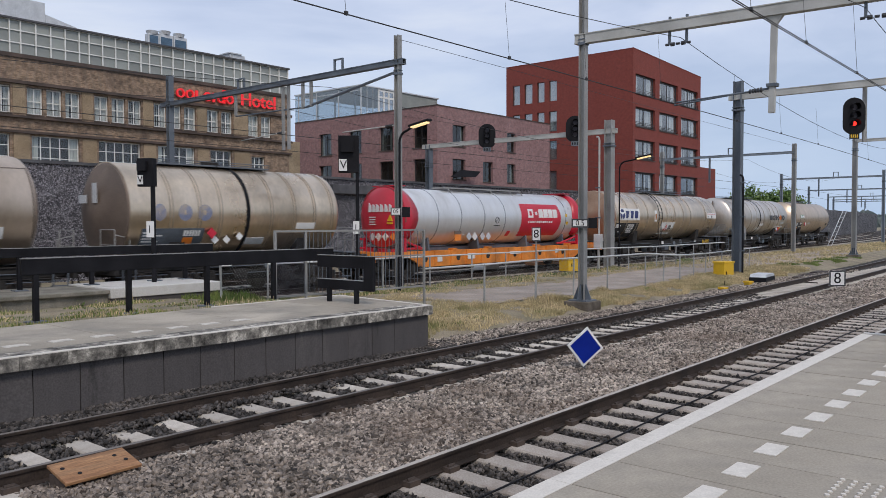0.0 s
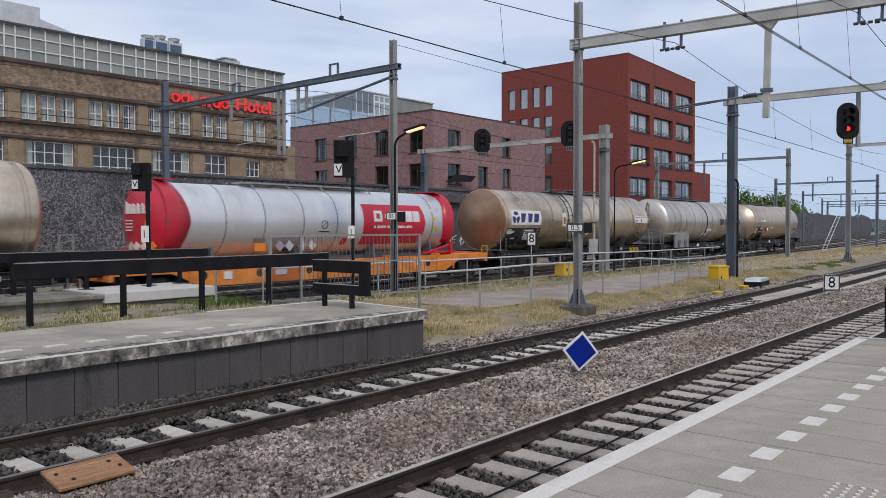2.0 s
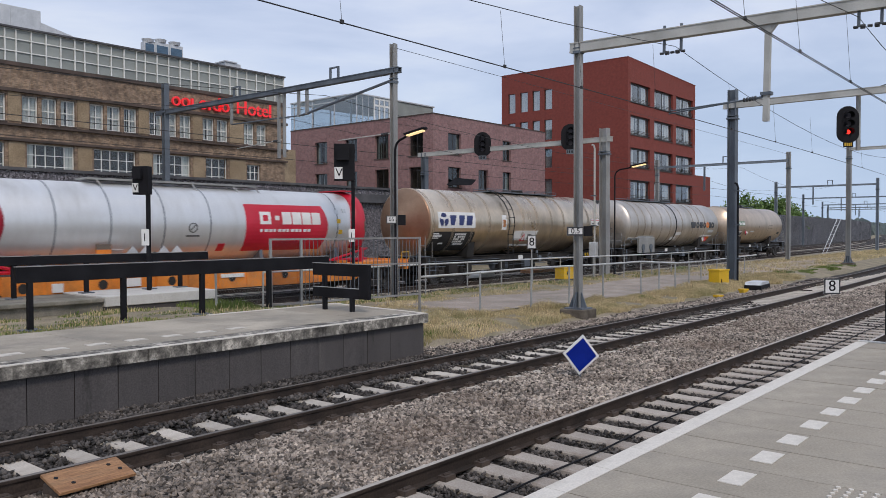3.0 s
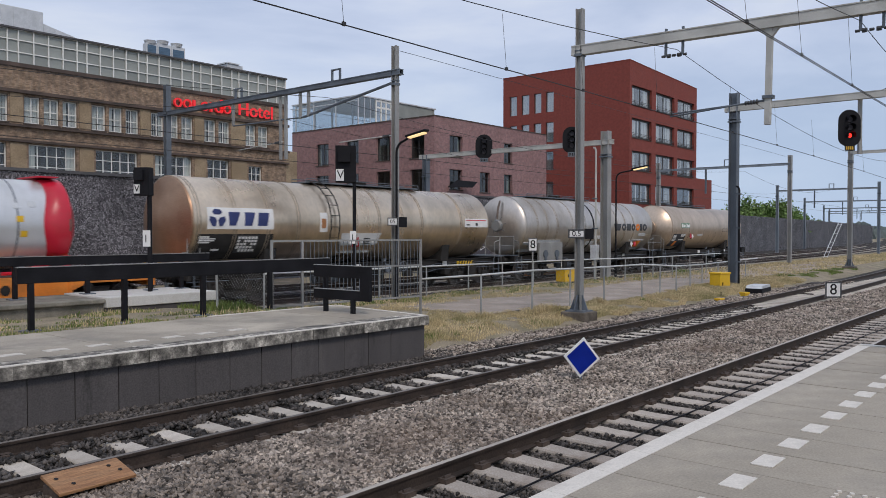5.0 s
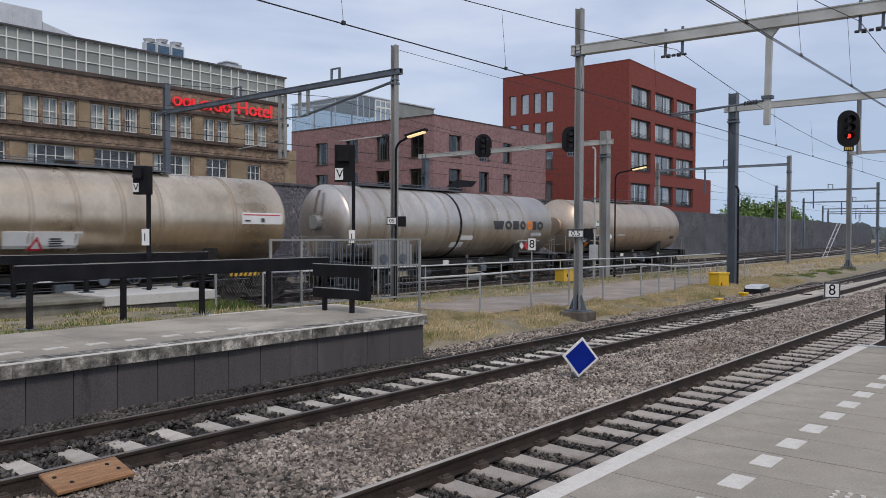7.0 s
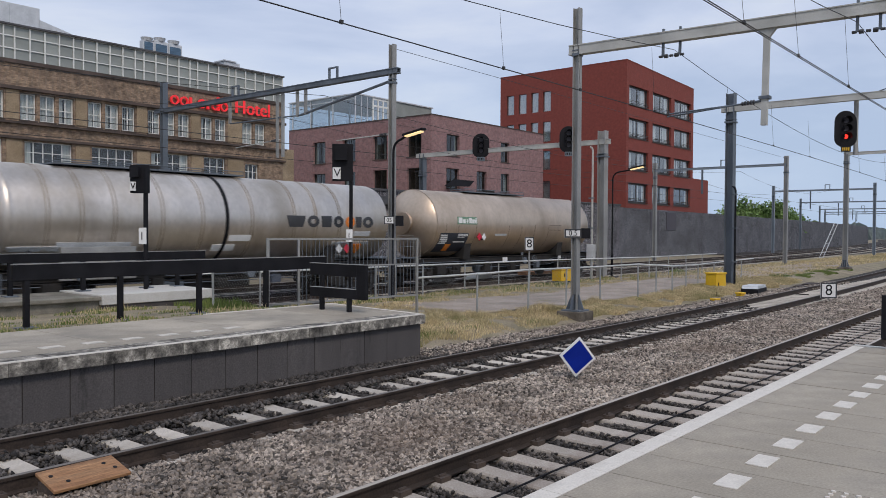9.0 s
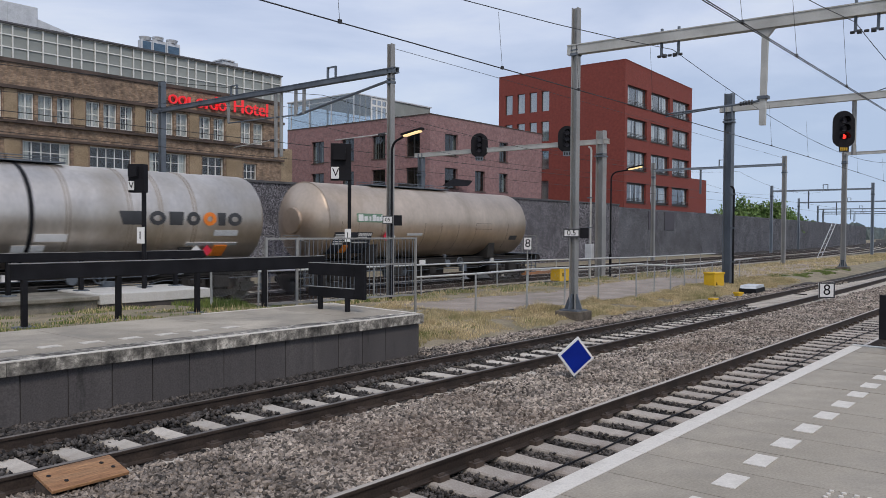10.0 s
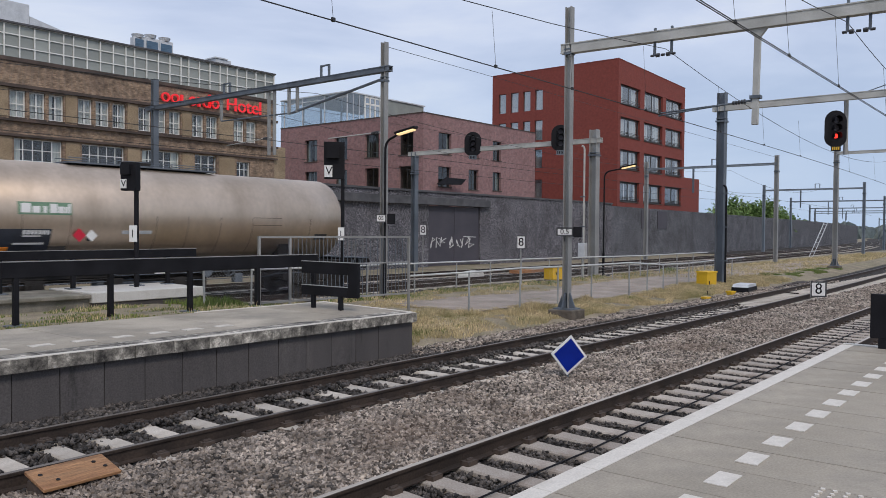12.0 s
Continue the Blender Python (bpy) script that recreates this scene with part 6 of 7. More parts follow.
def hugging(u0, u1, z0, z1, zc, r, lift=.012, n=10):
    """Plate that follows the tank's near side between two heights."""
    s = Shape()
    a0, a1 = math.asin(max(-1, min(1, (z0 - zc) / r))), math.asin(max(-1, min(1, (z1 - zc) / r)))
    vs = []
    for rr in (r + lift, r + .001):
        for i in range(n + 1):
            a = a0 + (a1 - a0) * i / n
            vs += [(u0, -rr * math.cos(a), zc + rr * math.sin(a)), (u1, -rr * math.cos(a), zc + rr * math.sin(a))]
    k = 2 * (n + 1)
    fs = [(2 * i, 2 * i + 1, 2 * i + 3, 2 * i + 2) for i in range(n)] + [(k + 2 * i, k + 2 * i + 2, k + 2 * i + 3, k + 2 * i + 1) for i in range(n)]
    for i in range(n):
        fs += [(2 * i, 2 * i + 2, k + 2 * i + 2, k + 2 * i), (2 * i + 1, k + 2 * i + 1, k + 2 * i + 3, 2 * i + 3)]
    fs += [(0, k, k + 1, 1), (2 * n, 2 * n + 1, k + 2 * n + 1, k + 2 * n)]
    return s.add(vs, fs)


def ladder(parent, x, zc, r, z0, z1, w=.42):
    l = new("ladder")
    l.parent = parent
    tagged(l, "steel side ladder bent over the tank")
    pts = []
    for i in range(8):
        a = -.35 + (1.45 + .35) * i / 7
        pts.append((-(r + .12) * math.cos(a), zc + (r + .12) * math.sin(a)))
    low = [(pts[0][0] - .02, z0)]
    full = low + pts
    for d in (-w / 2, w / 2):
        part("stile", Shape().path([(x + d, y, z) for y, z in full], .025, 6), M_UNDER, l)
    for i in range(9):
        f = i / 8 * (len(full) - 1)
        k = min(int(f), len(full) - 2)
        g = f - k
        y = full[k][0] + (full[k + 1][0] - full[k][0]) * g
        z = full[k][1] + (full[k + 1][1] - full[k][1]) * g
        part("rung", Shape().tube((x - w / 2, y, z), (x + w / 2, y, z), .016, 5), M_UNDER, l)


def walkway(parent, x0, x1, z):
    w = new("walkway")
    w.parent = parent
    tagged(w, "narrow roof walkway with low rails")
    part("grating", Shape().box(x0, x1, -.42, .42, z, z + .05), M_GALVD, w)
    for y in (-.42, .42):
        part("hand_rail", Shape().path([(x0, y, z), (x0, y, z + .16), (x1, y, z + .16), (x1, y, z)], .016, 6), M_GALVD, w)
    k = int((x1 - x0) / 1.6)
    for i in range(1, k):
        x = x0 + (x1 - x0) * i / k
        part("stanchion", Shape().tube((x, -.42, z), (x, -.42, z + .16), .018, 5), M_UNDER, w)
    part("hatch", Shape().tube(((x0 + x1) / 2, 0, z), ((x0 + x1) / 2, 0, z + .2), .3, 14), M_UNDER, w)


def underframe(parent, half, material, label, seed=1):
    rng = random.Random(seed)
    u = new("underframe")
    u.parent = parent
    tagged(u, label)
    for y in (-.8, .8):
        part("side_sill", Shape().box(-half + .62, half - .62, y - .06, y + .06, .9, 1.2).box(-half + .62, half - .62, y - .11, y + .11, 1.18, 1.21), material, u, bevel=.01)
    part("headstock", Shape().box(-half + .5, -half + .62, -1.3, 1.3, .85, 1.25), material, u, bevel=.01)
    part("headstock", Shape().box(half - .62, half - .5, -1.3, 1.3, .85, 1.25), material, u, bevel=.01)
    part("centre_sill", Shape().box(-half + .62, half - .62, -.2, .2, .75, 1.15), material, u)
    part("brake_gear", Shape().box(-1.4, 1.2, -.5, .5, .45, .8), M_UNDER, u)
    part("air_reservoir", Shape().turn_x([(-2.75, .05), (-2.7, .2), (-1.55, .2), (-1.5, .05)], -.55, .66, 16), M_GALVD, u, "grey air reservoir", smooth=True)
    for z, y, r in ((.86, -.92, .022), (.78, -.9, .016), (1.02, -.9, .016)):
        part("brake_pipe", Shape().path([(-half + .7, y, z), (-half * .3, y, z), (-half * .25, y, z - .08), (half * .4, y, z - .08), (half * .45, y, z), (half - .7, y, z)], r, 5), M_GALVD if r < .02 else M_UNDER, u)
    for k in range(5):
        x = -half * .55 + k * half * .27 + rng.uniform(-.2, .2)
        part("gear_box", Shape().box(x - rng.uniform(.12, .3), x + rng.uniform(.12, .3), -.98, -.75, .55, .55 + rng.uniform(.2, .35)), rng.choice((M_UNDER, M_GALVD, M_UNDER)), u, bevel=.01)
    valve = Shape().tube((.9, -1.0, .95), (.9, -.6, .95), .09, 10).tube((.9, -.98, .95), (.9, -1.02, .95), .17, 12).tube((.9, -.8, .95), (.9, -.8, 1.35), .07, 8)
    part("outlet_valve", valve, M_GALVD, u, "grey outlet valve", smooth=True)
    wheel = Shape()
    pts = [(half * .2 + .2 * math.cos(6.2832 * i / 16), -1.06, 1.0 + .2 * math.sin(6.2832 * i / 16)) for i in range(17)]
    wheel.path(pts, .018, 5).tube((half * .2, -1.06, .8), (half * .2, -1.06, 1.2), .012, 5).tube((half * .2 - .2, -1.06, 1.0), (half * .2 + .2, -1.06, 1.0), .012, 5)
    part("brake_wheel", wheel, M_GALVD, u, "grey brake hand wheel")
    for x in (-half + .95, half - .95):
        st = Shape()
        for z in (.35, .65):
            st.box(x - .2, x + .2, -1.32, -1.12, z, z + .03)
        for d in (-.2, .2):
            st.box(x + d - .015, x + d + .015, -1.3, -1.26, .35, 1.2)
        part("step", st, M_GALVD, u, "hanging steps")
    part("label_plate", Shape().box(-.95, -.55, -.92, -.905, .95, 1.14), M_SIGNW, u, "small white plate")
    part("label_plate", Shape().box(half * .5, half * .5 + .3, -.92, -.905, .96, 1.12), M_SIGNW, u, "small white plate")
    return u


def tank_wagon(label, centre, span, half, tank_mat, end, ribs, decor, r=1.5, zc=2.75, bands=(), catwalk=None, ladder_at=None, bogies=None, end_mat=None, facets=14, welds=(), seed=1):
    """span: where the tank's round part begins and ends, from the wagon's middle; the first end is the one seen."""
    w = thing("tank_wagon", label, "tank wagon", (centre, Y3, 0), group="train wagons")
    A, B = span
    tank = new("tank")
    tank.parent = w
    tail = [(B + math.sin(a) * .45, math.cos(a) * r) for a in np.linspace(0, 1.45, 9)]
    if end == "cone":
        cap = [(A, r), (A - .1, r * .96), (A - .52, .62), (A - .54, .5), (A - .64, .48), (A - .66, .02)]
    elif end == "facet":
        cap = [(A, r), (A - .06, r * .97), (A - .42, .35), (A - .44, .02)]
    else:
        cap = [(A - math.sin(a) * .42, math.cos(a) * r) for a in np.linspace(0, 1.45, 9)]
    part("barrel", Shape().turn_x(cap[::-1] + tail, 0, zc, 64), tank_mat, tank, "round tank barrel", smooth=True)
    if end_mat:
        k = [(x - .012, q) for x, q in cap[::-1] if x < A - .03]
        part("tank_end", Shape().turn_x(k + [(A - .02, r * .992)], 0, zc, facets), end_mat, tank, "stained tank end", smooth=facets > 20)
    part("end_rim", Shape().turn_x([(A - .03, r), (A - .03, r + .014), (A + .05, r + .014), (A + .05, r)], 0, zc, 56), tank_mat, tank, smooth=True)
    for x in ribs:
        for d in (-.05, .05):
            part("seam", Shape().turn_x([(x + d - .02, r - .002), (x + d - .014, r + .011), (x + d + .014, r + .011), (x + d + .02, r - .002)], 0, zc, 56), M_SEAM, tank, smooth=True)
    for x in welds:
        part("weld", hugging(x - .009, x + .009, 1.6, 2.75, zc, r, .004, 8), M_ENDBROWN, tank, "thin dark weld line")
    for x in bands:
        part("strap", Shape().turn_x([(x - .06, r), (x - .06, r + .02), (x + .06, r + .02), (x + .06, r)], 0, zc, 56), M_BLACK, tank, "black strap", smooth=True)
    for x in (A * .62, B * .62):
        part("saddle", Shape().prism([(-1.1, 1.15), (1.1, 1.15), (1.2, 1.85), (.7, 1.5), (-.7, 1.5), (-1.2, 1.85)], "x", x - .25, x + .25), M_UNDER, tank)
    underframe(w, half, M_UNDER, "grimy black underframe", seed)
    buffers(w, half)
    for x in bogies or (-half + 2.6, half - 2.6):
        bogie(w, x)
    if catwalk:
        walkway(w, catwalk[0], catwalk[1], zc + r + .02)
    if ladder_at is not None:
        ladder(w, ladder_at, zc, r, .5, zc + r)
    decor(w, zc, r)
    # end platforms with rails
    for sx in (-1, 1):
        x = sx * (half - .55)
        part("end_floor", Shape().box(x - .3, x + .3, -1.25, 1.25, 1.25, 1.29), M_GALVD, w, "grating floor")
        rail = Shape().path([(x, -1.22, 1.28), (x, -1.22, 2.2), (x, -.35, 2.2), (x, -.35, 1.28)], .02, 6)
        rail.tube((x, -1.22, 1.75), (x, -.35, 1.75), .014, 5).path([(x - sx * .45, -1.22, 1.2), (x - sx * .45, -1.22, 1.95), (x, -1.22, 2.05)], .018, 6)
        part("end_rail", rail, M_GALV, w, "pale tubular end rail")
    TRAIN.append((w, centre))
    return w


def on_tank(rings, zc, r, lift):
    """Outline rows of (left x, right x, z), bent round the tank's near side, with thickness."""
    def at(x, z, rr):
        a = math.asin(max(-1, min(1, (z - zc) / r)))
        return (x, -rr * math.cos(a), zc + rr * math.sin(a))
    vs, fs, n = [], [], len(rings)
    for rr in (r + lift, r + .001):
        for xa, xb, z in rings:
            vs += [at(xa, z, rr), at(xb, z, rr)]
    k = 2 * n
    for i in range(n - 1):
        a = 2 * i
        fs += [(a, a + 1, a + 3, a + 2), (k + a, k + a + 2, k + a + 3, k + a + 1), (a, a + 2, k + a + 2, k + a), (a + 1, k + a + 1, k + a + 3, a + 3)]
    fs += [(0, k, k + 1, 1), (2 * n - 2, 2 * n - 1, k + 2 * n - 1, k + 2 * n - 2)]
    return Shape().add(vs, fs)


def ring_on_tank(xa, xb, za, zb, zc, r, stroke, lift=.017, n=18):
    """Oval ring bent round the tank."""
    def at(x, z, rr):
        a = math.asin(max(-1, min(1, (z - zc) / r)))
        return (x, -rr * math.cos(a), zc + rr * math.sin(a))
    cx, cz, rx, rz = (xa + xb) / 2, (za + zb) / 2, (xb - xa) / 2, (zb - za) / 2
    vs, fs = [], []
    m = n + 1
    for rr in (r + lift, r + .001):
        for kx, kz in ((rx, rz), (rx - stroke, rz - stroke * .9)):
            for i in range(m):
                a = 6.2832 * i / n
                vs.append(at(cx + kx * math.cos(a), cz + kz * math.sin(a), rr))
    for i in range(n):
        fs += [(i, i + 1, m + i + 1, m + i), (2 * m + i, 3 * m + i, 3 * m + i + 1, 2 * m + i + 1), (i, 2 * m + i, 2 * m + i + 1, i + 1), (m + i, m + i + 1, 3 * m + i + 1, 3 * m + i)]
    return Shape().add(vs, fs)


def slanted(xa, xb, za, zb, zc, r, lean=0.0, taper=0.0, lift=.018):
    """Block leaning by lean, narrowing by taper towards its foot."""
    rows = []
    for i in range(5):
        f = i / 4
        t = taper * (1 - f)
        rows.append((xa + lean * f + t, xb + lean * f - t, za + (zb - za) * f))
    return on_tank(rows, zc, r, lift)


def lines(parent, x0, x1, z0, z1, n, zc, r, material, seed):
    rng = random.Random(seed)
    for i in range(n):
        z = z1 - (z1 - z0) * (i + .5) / n
        part("bar", hugging(x0, x0 + (x1 - x0) * rng.uniform(.5, 1), z - (z1 - z0) / n * .28, z + (z1 - z0) / n * .28, zc, r, .02, 2), material, parent)


def placard(parent, x, z, zc, r, size, material, name="hazard_diamond"):
    y = -math.sqrt(max(0, r * r - (z + size * .8 - zc) ** 2)) - .03
    part(name, Shape().prism([(x - size, z), (x, z - size), (x + size, z), (x, z + size)], "y", y - .02, y), material, parent)


def decor_vtg(w, zc, r):
    d = 49.4 - 49.775
    p = part("logo_panel", hugging(-7.5 + d, -4.88 + d, 2.5, 3.2, zc, r), M_SIGNW, w, "white panel with navy shapes")
    cx, cz = -7.13 + d, 2.85
    for a in (90, 210, 330):
        u, v = math.cos(radians(a)), math.sin(radians(a))
        px, pz = -v, u
        quad = [(cx + u * f + px * g, cz + v * f + pz * g) for f, g in ((.06, -.06), (.2, -.19), (.29, -.1), (.3, .1), (.2, .19), (.06, .06))]
        y = -math.sqrt(r * r - (cz + v * .2 - zc) ** 2) - .02
        part("mark", Shape().prism(quad, "y", y - .006, y + .03), M_NAVY, p)
    for xa, xb, taper in ((-6.78, -6.32, .1), (-6.14, -5.72, .06), (-5.58, -5.14, .02)):
        part("mark", slanted(xa + d, xb + d, 2.62, 3.06, zc, r, .08, taper), M_NAVY, p)
    q = part("dark_field", hugging(-7.8 + d, -4.85 + d, 1.5, 2.34, zc, r, .006), M_UNDER, w, "blackened lower flank")
    lines(q, -7.75 + d, -7.1 + d, 2.04, 2.28, 4, zc, r, M_SIGNW, 1)
    lines(q, -7.2 + d, -6.9 + d, 1.78, 1.88, 1, zc, r, M_SIGNW, 2)
    g = part("data_panel", hugging(-6.3 + d, -5.45 + d, 1.72, 2.3, zc, r, .014), M_CHAR, q)
    for i in range(5):
        for j in range(6):
            if (i * 3 + j * 5) % 7:
                part("bar", hugging(-6.27 + d + .135 * j, -6.17 + d + .135 * j, 1.76 + .105 * i, 1.84 + .105 * i, zc, r, .02, 2), M_SIGNW, g)
    n = part("notice", hugging(-2.78 + d, -2.42 + d, 2.42, 3.12, zc, r), M_SIGNW, w, "white notice with a dark block")
    part("bar", hugging(-2.71 + d, -2.5 + d, 2.55, 2.9, zc, r, .02), M_RUST, n)
    v = part("data_panel", on_tank([(-1.6 + d, .2 + d, 1.62), (-1.63 + d, .33 + d, 2.0), (-1.67 + d, .45 + d, 2.37)], zc, r, .014), M_SIGNW, w, "pale sloping data panel")
    part("warning_triangle", on_tank([(-1.0 + d, -.56 + d, 1.86), (-.9 + d, -.66 + d, 2.03), (-.79 + d, -.77 + d, 2.22)], zc, r, .018), M_CRIMSON, v, "red-edged warning triangle")
    part("triangle_face", on_tank([(-.9 + d, -.66 + d, 1.91), (-.84 + d, -.72 + d, 2.01), (-.79 + d, -.77 + d, 2.11)], zc, r, .022), M_SIGNW, v)
    lines(v, -.45 + d, .05 + d, 1.95, 2.2, 4, zc, r, M_CHAR, 3)
    l = part("label_strip", hugging(5.73 + d, 7.4 + d, 2.64, 3.02, zc, r), M_SIGNW, w, "white label strip")
    part("red_line", hugging(5.8 + d, 7.3 + d, 2.93, 2.965, zc, r, .02), M_CRIMSON, l)
    lines(l, 5.85 + d, 6.2 + d, 2.7, 2.8, 1, zc, r, M_CHAR, 4)
    part("bar", hugging(6.5 + d, 6.65 + d, 2.7, 2.84, zc, r, .02), M_CHAR, l)
    hz = part("hazard_board", Shape().box(5.4 + d, 6.55 + d, -1.33, -1.3, .9, 1.12), M_YELLOW, w, "yellow board with black slanting stripes")
    for k in range(6):
        x = 5.45 + d + .19 * k
        part("stripe", Shape().prism([(x, .9), (x + .09, .9), (x + .17, 1.12), (x + .08, 1.12)], "y", -1.336, -1.331), M_BLACK, hz)


def decor_wascosa(w, zc, r):
    part("mark", slanted(2.05, 2.9, 2.53, 2.93, zc, r, 0, .12, .016), M_CHAR, w)
    for xa, xb, m in ((3.0, 3.54, M_CHAR), (4.27, 4.74, M_CHAR), (4.86, 5.34, M_ORSIGN), (5.78, 6.32, M_CHAR)):
        part("mark", ring_on_tank(xa, xb, 2.52, 2.95, zc, r, .14, .016), m, w)
    for xa, xb in ((3.66, 4.16), (5.4, 5.7)):
        part("mark", slanted(xa, xb, 2.53, 2.94, zc, r, 0, .03, .016), M_CHAR, w)
    v = part("data_panel", on_tank([(-7.0, -5.9, 1.45), (-7.1, -5.8, 1.92)], zc, r, .03), M_UNIT, w, "pale plate with a dark diamond")
    placard(v, -6.5, 1.7, zc, r, .13, M_CHAR)
    part("control_cabinet", Shape().box(-5.72, -3.5, -1.36, -1.2, .95, 1.9), M_GALV, w, "pale grey control cabinet with fittings", bevel=.02)
    for x in (-5.2, -4.1):
        part("cabinet_fitting", Shape().tube((x, -1.42, 1.3), (x, -1.36, 1.3), .2, 14).tube((x, -1.42, 1.05), (x, -1.36, 1.05), .1, 10), M_GALVD, w)
    part("label_strip", hugging(-5.83, -3.64, 1.78, 2.03, zc, r), M_UNIT, w, "pale bluish label strip")
    part("label_strip", hugging(-.28, .59, 2.04, 2.24, zc, r), M_SIGNW, w)
    part("label_strip", hugging(-.82, -.44, 1.72, 1.93, zc, r), M_SIGNW, w)
    part("label_strip", hugging(-.39, .05, 1.72, 1.93, zc, r), M_SIGNW, w)
    f = part("notice_field", on_tank([(4.1, 6.5, 1.4), (4.4, 6.25, 1.98)], zc, r, .03), M_UNIT, w, "sloping grey notice field")
    part("notice_field", hugging(5.3, 6.2, 2.2, 2.38, zc, r, .014), M_UNIT, w)
    part("orange_sign", hugging(5.42, 5.9, 1.56, 1.9, zc, r, .045), M_ORSIGN, f)
    placard(f, 4.75, 1.72, zc, r, .18, M_SIGNW)
    placard(f, 5.15, 1.72, zc, r, .18, M_CRIMSON)
    lines(f, 4.5, 5.5, 1.42, 1.5, 1, zc, r, M_SIGNW, 9)
    # manhole and stays on the domed end
    e = part("end_manhole", Shape().turn_x([(-7.7, .02), (-7.7, .26), (-7.62, .3), (-7.5, .3)], 0, zc, 24), M_GALV, w, "round manhole on the tank's end", smooth=True)
    for k in range(8):
        a = k * math.pi / 4 + .2
        part("stay", Shape().tube((-7.62, .3 * math.sin(a), zc + .3 * math.cos(a)), (-7.52, .5 * math.sin(a), zc + .5 * math.cos(a)), .012, 5), M_GALVD, e)
    part("filler_pipe", Shape().path([(-7.45, -.1, zc + 1.25), (-7.62, -.1, zc + .9), (-7.7, -.1, zc + .35)], .05, 8), M_ENDBROWN, w, "dark pipe down the tank's end")


def decor_last(w, zc, r):
    g = part("logo_panel", hugging(-5.25, -3.81, 2.72, 3.06, zc, r, .01), M_GREENP, w, "faded green strip with pale shapes")
    for i, (xa, xb) in enumerate(((-5.18, -4.92), (-4.88, -4.68), (-4.6, -4.5), (-4.42, -4.22), (-4.2, -4.04), (-4.02, -3.94), (-3.92, -3.86))):
        part("mark", slanted(xa, xb, 2.77, 3.02 if i in (0, 3, 6) else 2.95, zc, r, .01, 0, .016), M_SIGNW, g)
    q = part("dark_field", hugging(-6.35, -4.34, 1.5, 2.33, zc, r, .012), M_NAVYD, w, "dark blue-grey data field with rows of bars")
    lines(q, -6.3, -5.75, 1.85, 2.28, 5, zc, r, M_SIGNW, 5)
    for j in range(7):
        part("bar", hugging(-5.1 + .105 * j, -5.03 + .105 * j, 2.19, 2.3, zc, r, .02, 2), M_SIGNW, q)
    lines(q, -5.1, -4.36, 2.12, 2.17, 1, zc, r, M_SIGNW, 7)
    lines(q, -5.3, -4.4, 1.9, 1.98, 1, zc, r, M_SIGNW, 6)
    placard(w, -3.6, 2.16, zc, r, .19, M_CRIMSON)
    placard(w, -3.24, 2.15, zc, r, .17, M_SIGNW)
    part("mark", hugging(-3.33, -3.14, 2.02, 2.1, zc, r, .05, 2), M_CHAR, w)
    part("label_strip", hugging(-2.3, -1.35, 2.2, 2.3, zc, r), M_UNIT, w)
    part("dark_notice", hugging(5.2, 5.8, 2.0, 2.2, zc, r), M_CHAR, w)
    for xa, xb in ((2.36, 3.6),):
        for z in (2.5, 2.75):
            part("weld", hugging(xa, xb, z - .008, z + .008, zc, r, .004, 2), M_ENDBROWN, w)
    part("orange_sign", hugging(-5.75, -5.4, 1.55, 1.85, zc, r, .024), M_ORSIGN, w)


def decor_blue(w, zc, r):
    for xa, xb in ((-3.67, -3.25), (-2.84, -2.36), (-2.17, -1.65)):
        part("mark", ring_on_tank(xa, xb, 2.46, 2.98, zc, r, .2, .004, 16), M_BLUEF, w)
    q = part("data_panel", hugging(-4.0, -1.87, 1.7, 2.23, zc, r, .02), M_GALVD, w, "grey data panel with bars")
    lines(q, -3.95, -3.3, 1.8, 2.15, 4, zc, r, M_SIGNW, 8)
    for j in range(6):
        part("bar", hugging(-2.6 + .1 * j, -2.53 + .1 * j, 2.0, 2.17, zc, r, .03, 2), M_SIGNW, q)
    part("orange_sign", hugging(-2.58, -2.24, 1.74, 1.95, zc, r, .03), M_ORSIGN, q)
    placard(w, -1.64, 2.07, zc, r, .18, M_CRIMSON)
    placard(w, -1.45, 1.85, zc, r, .14, M_SIGNW)
    placard(w, -1.01, 1.85, zc, r, .14, M_SIGNW)
    placard(w, -.55, 1.95, zc, r, .14, M_SIGNW)
    part("label_strip", hugging(-.3, .55, 1.68, 1.9, zc, r), M_UNIT, w)
    part("label_strip", hugging(1.8, 2.64, 2.18, 2.4, zc, r), M_SIGNW, w)
    part("chalk_marks", Shape().box(-4.86, -4.84, .3, .75, 3.0, 3.25).box(-4.86, -4.84, -.35, -.1, 3.0, 3.6), M_UNIT, w, "pale marks on the tank's end")


def decor_plain(w, zc, r):
    part("label_strip", hugging(5.6, 6.6, 2.0, 2.3, zc, r), M_SIGNW, w)
    part("weld", hugging(7.33, 7.36, 2.0, 3.9, zc, r, .006, 10), M_ENDBROWN, w)
    part("weld", hugging(5.0, 7.33, 3.86, 3.88, zc, r, .006, 2), M_ENDBROWN, w)


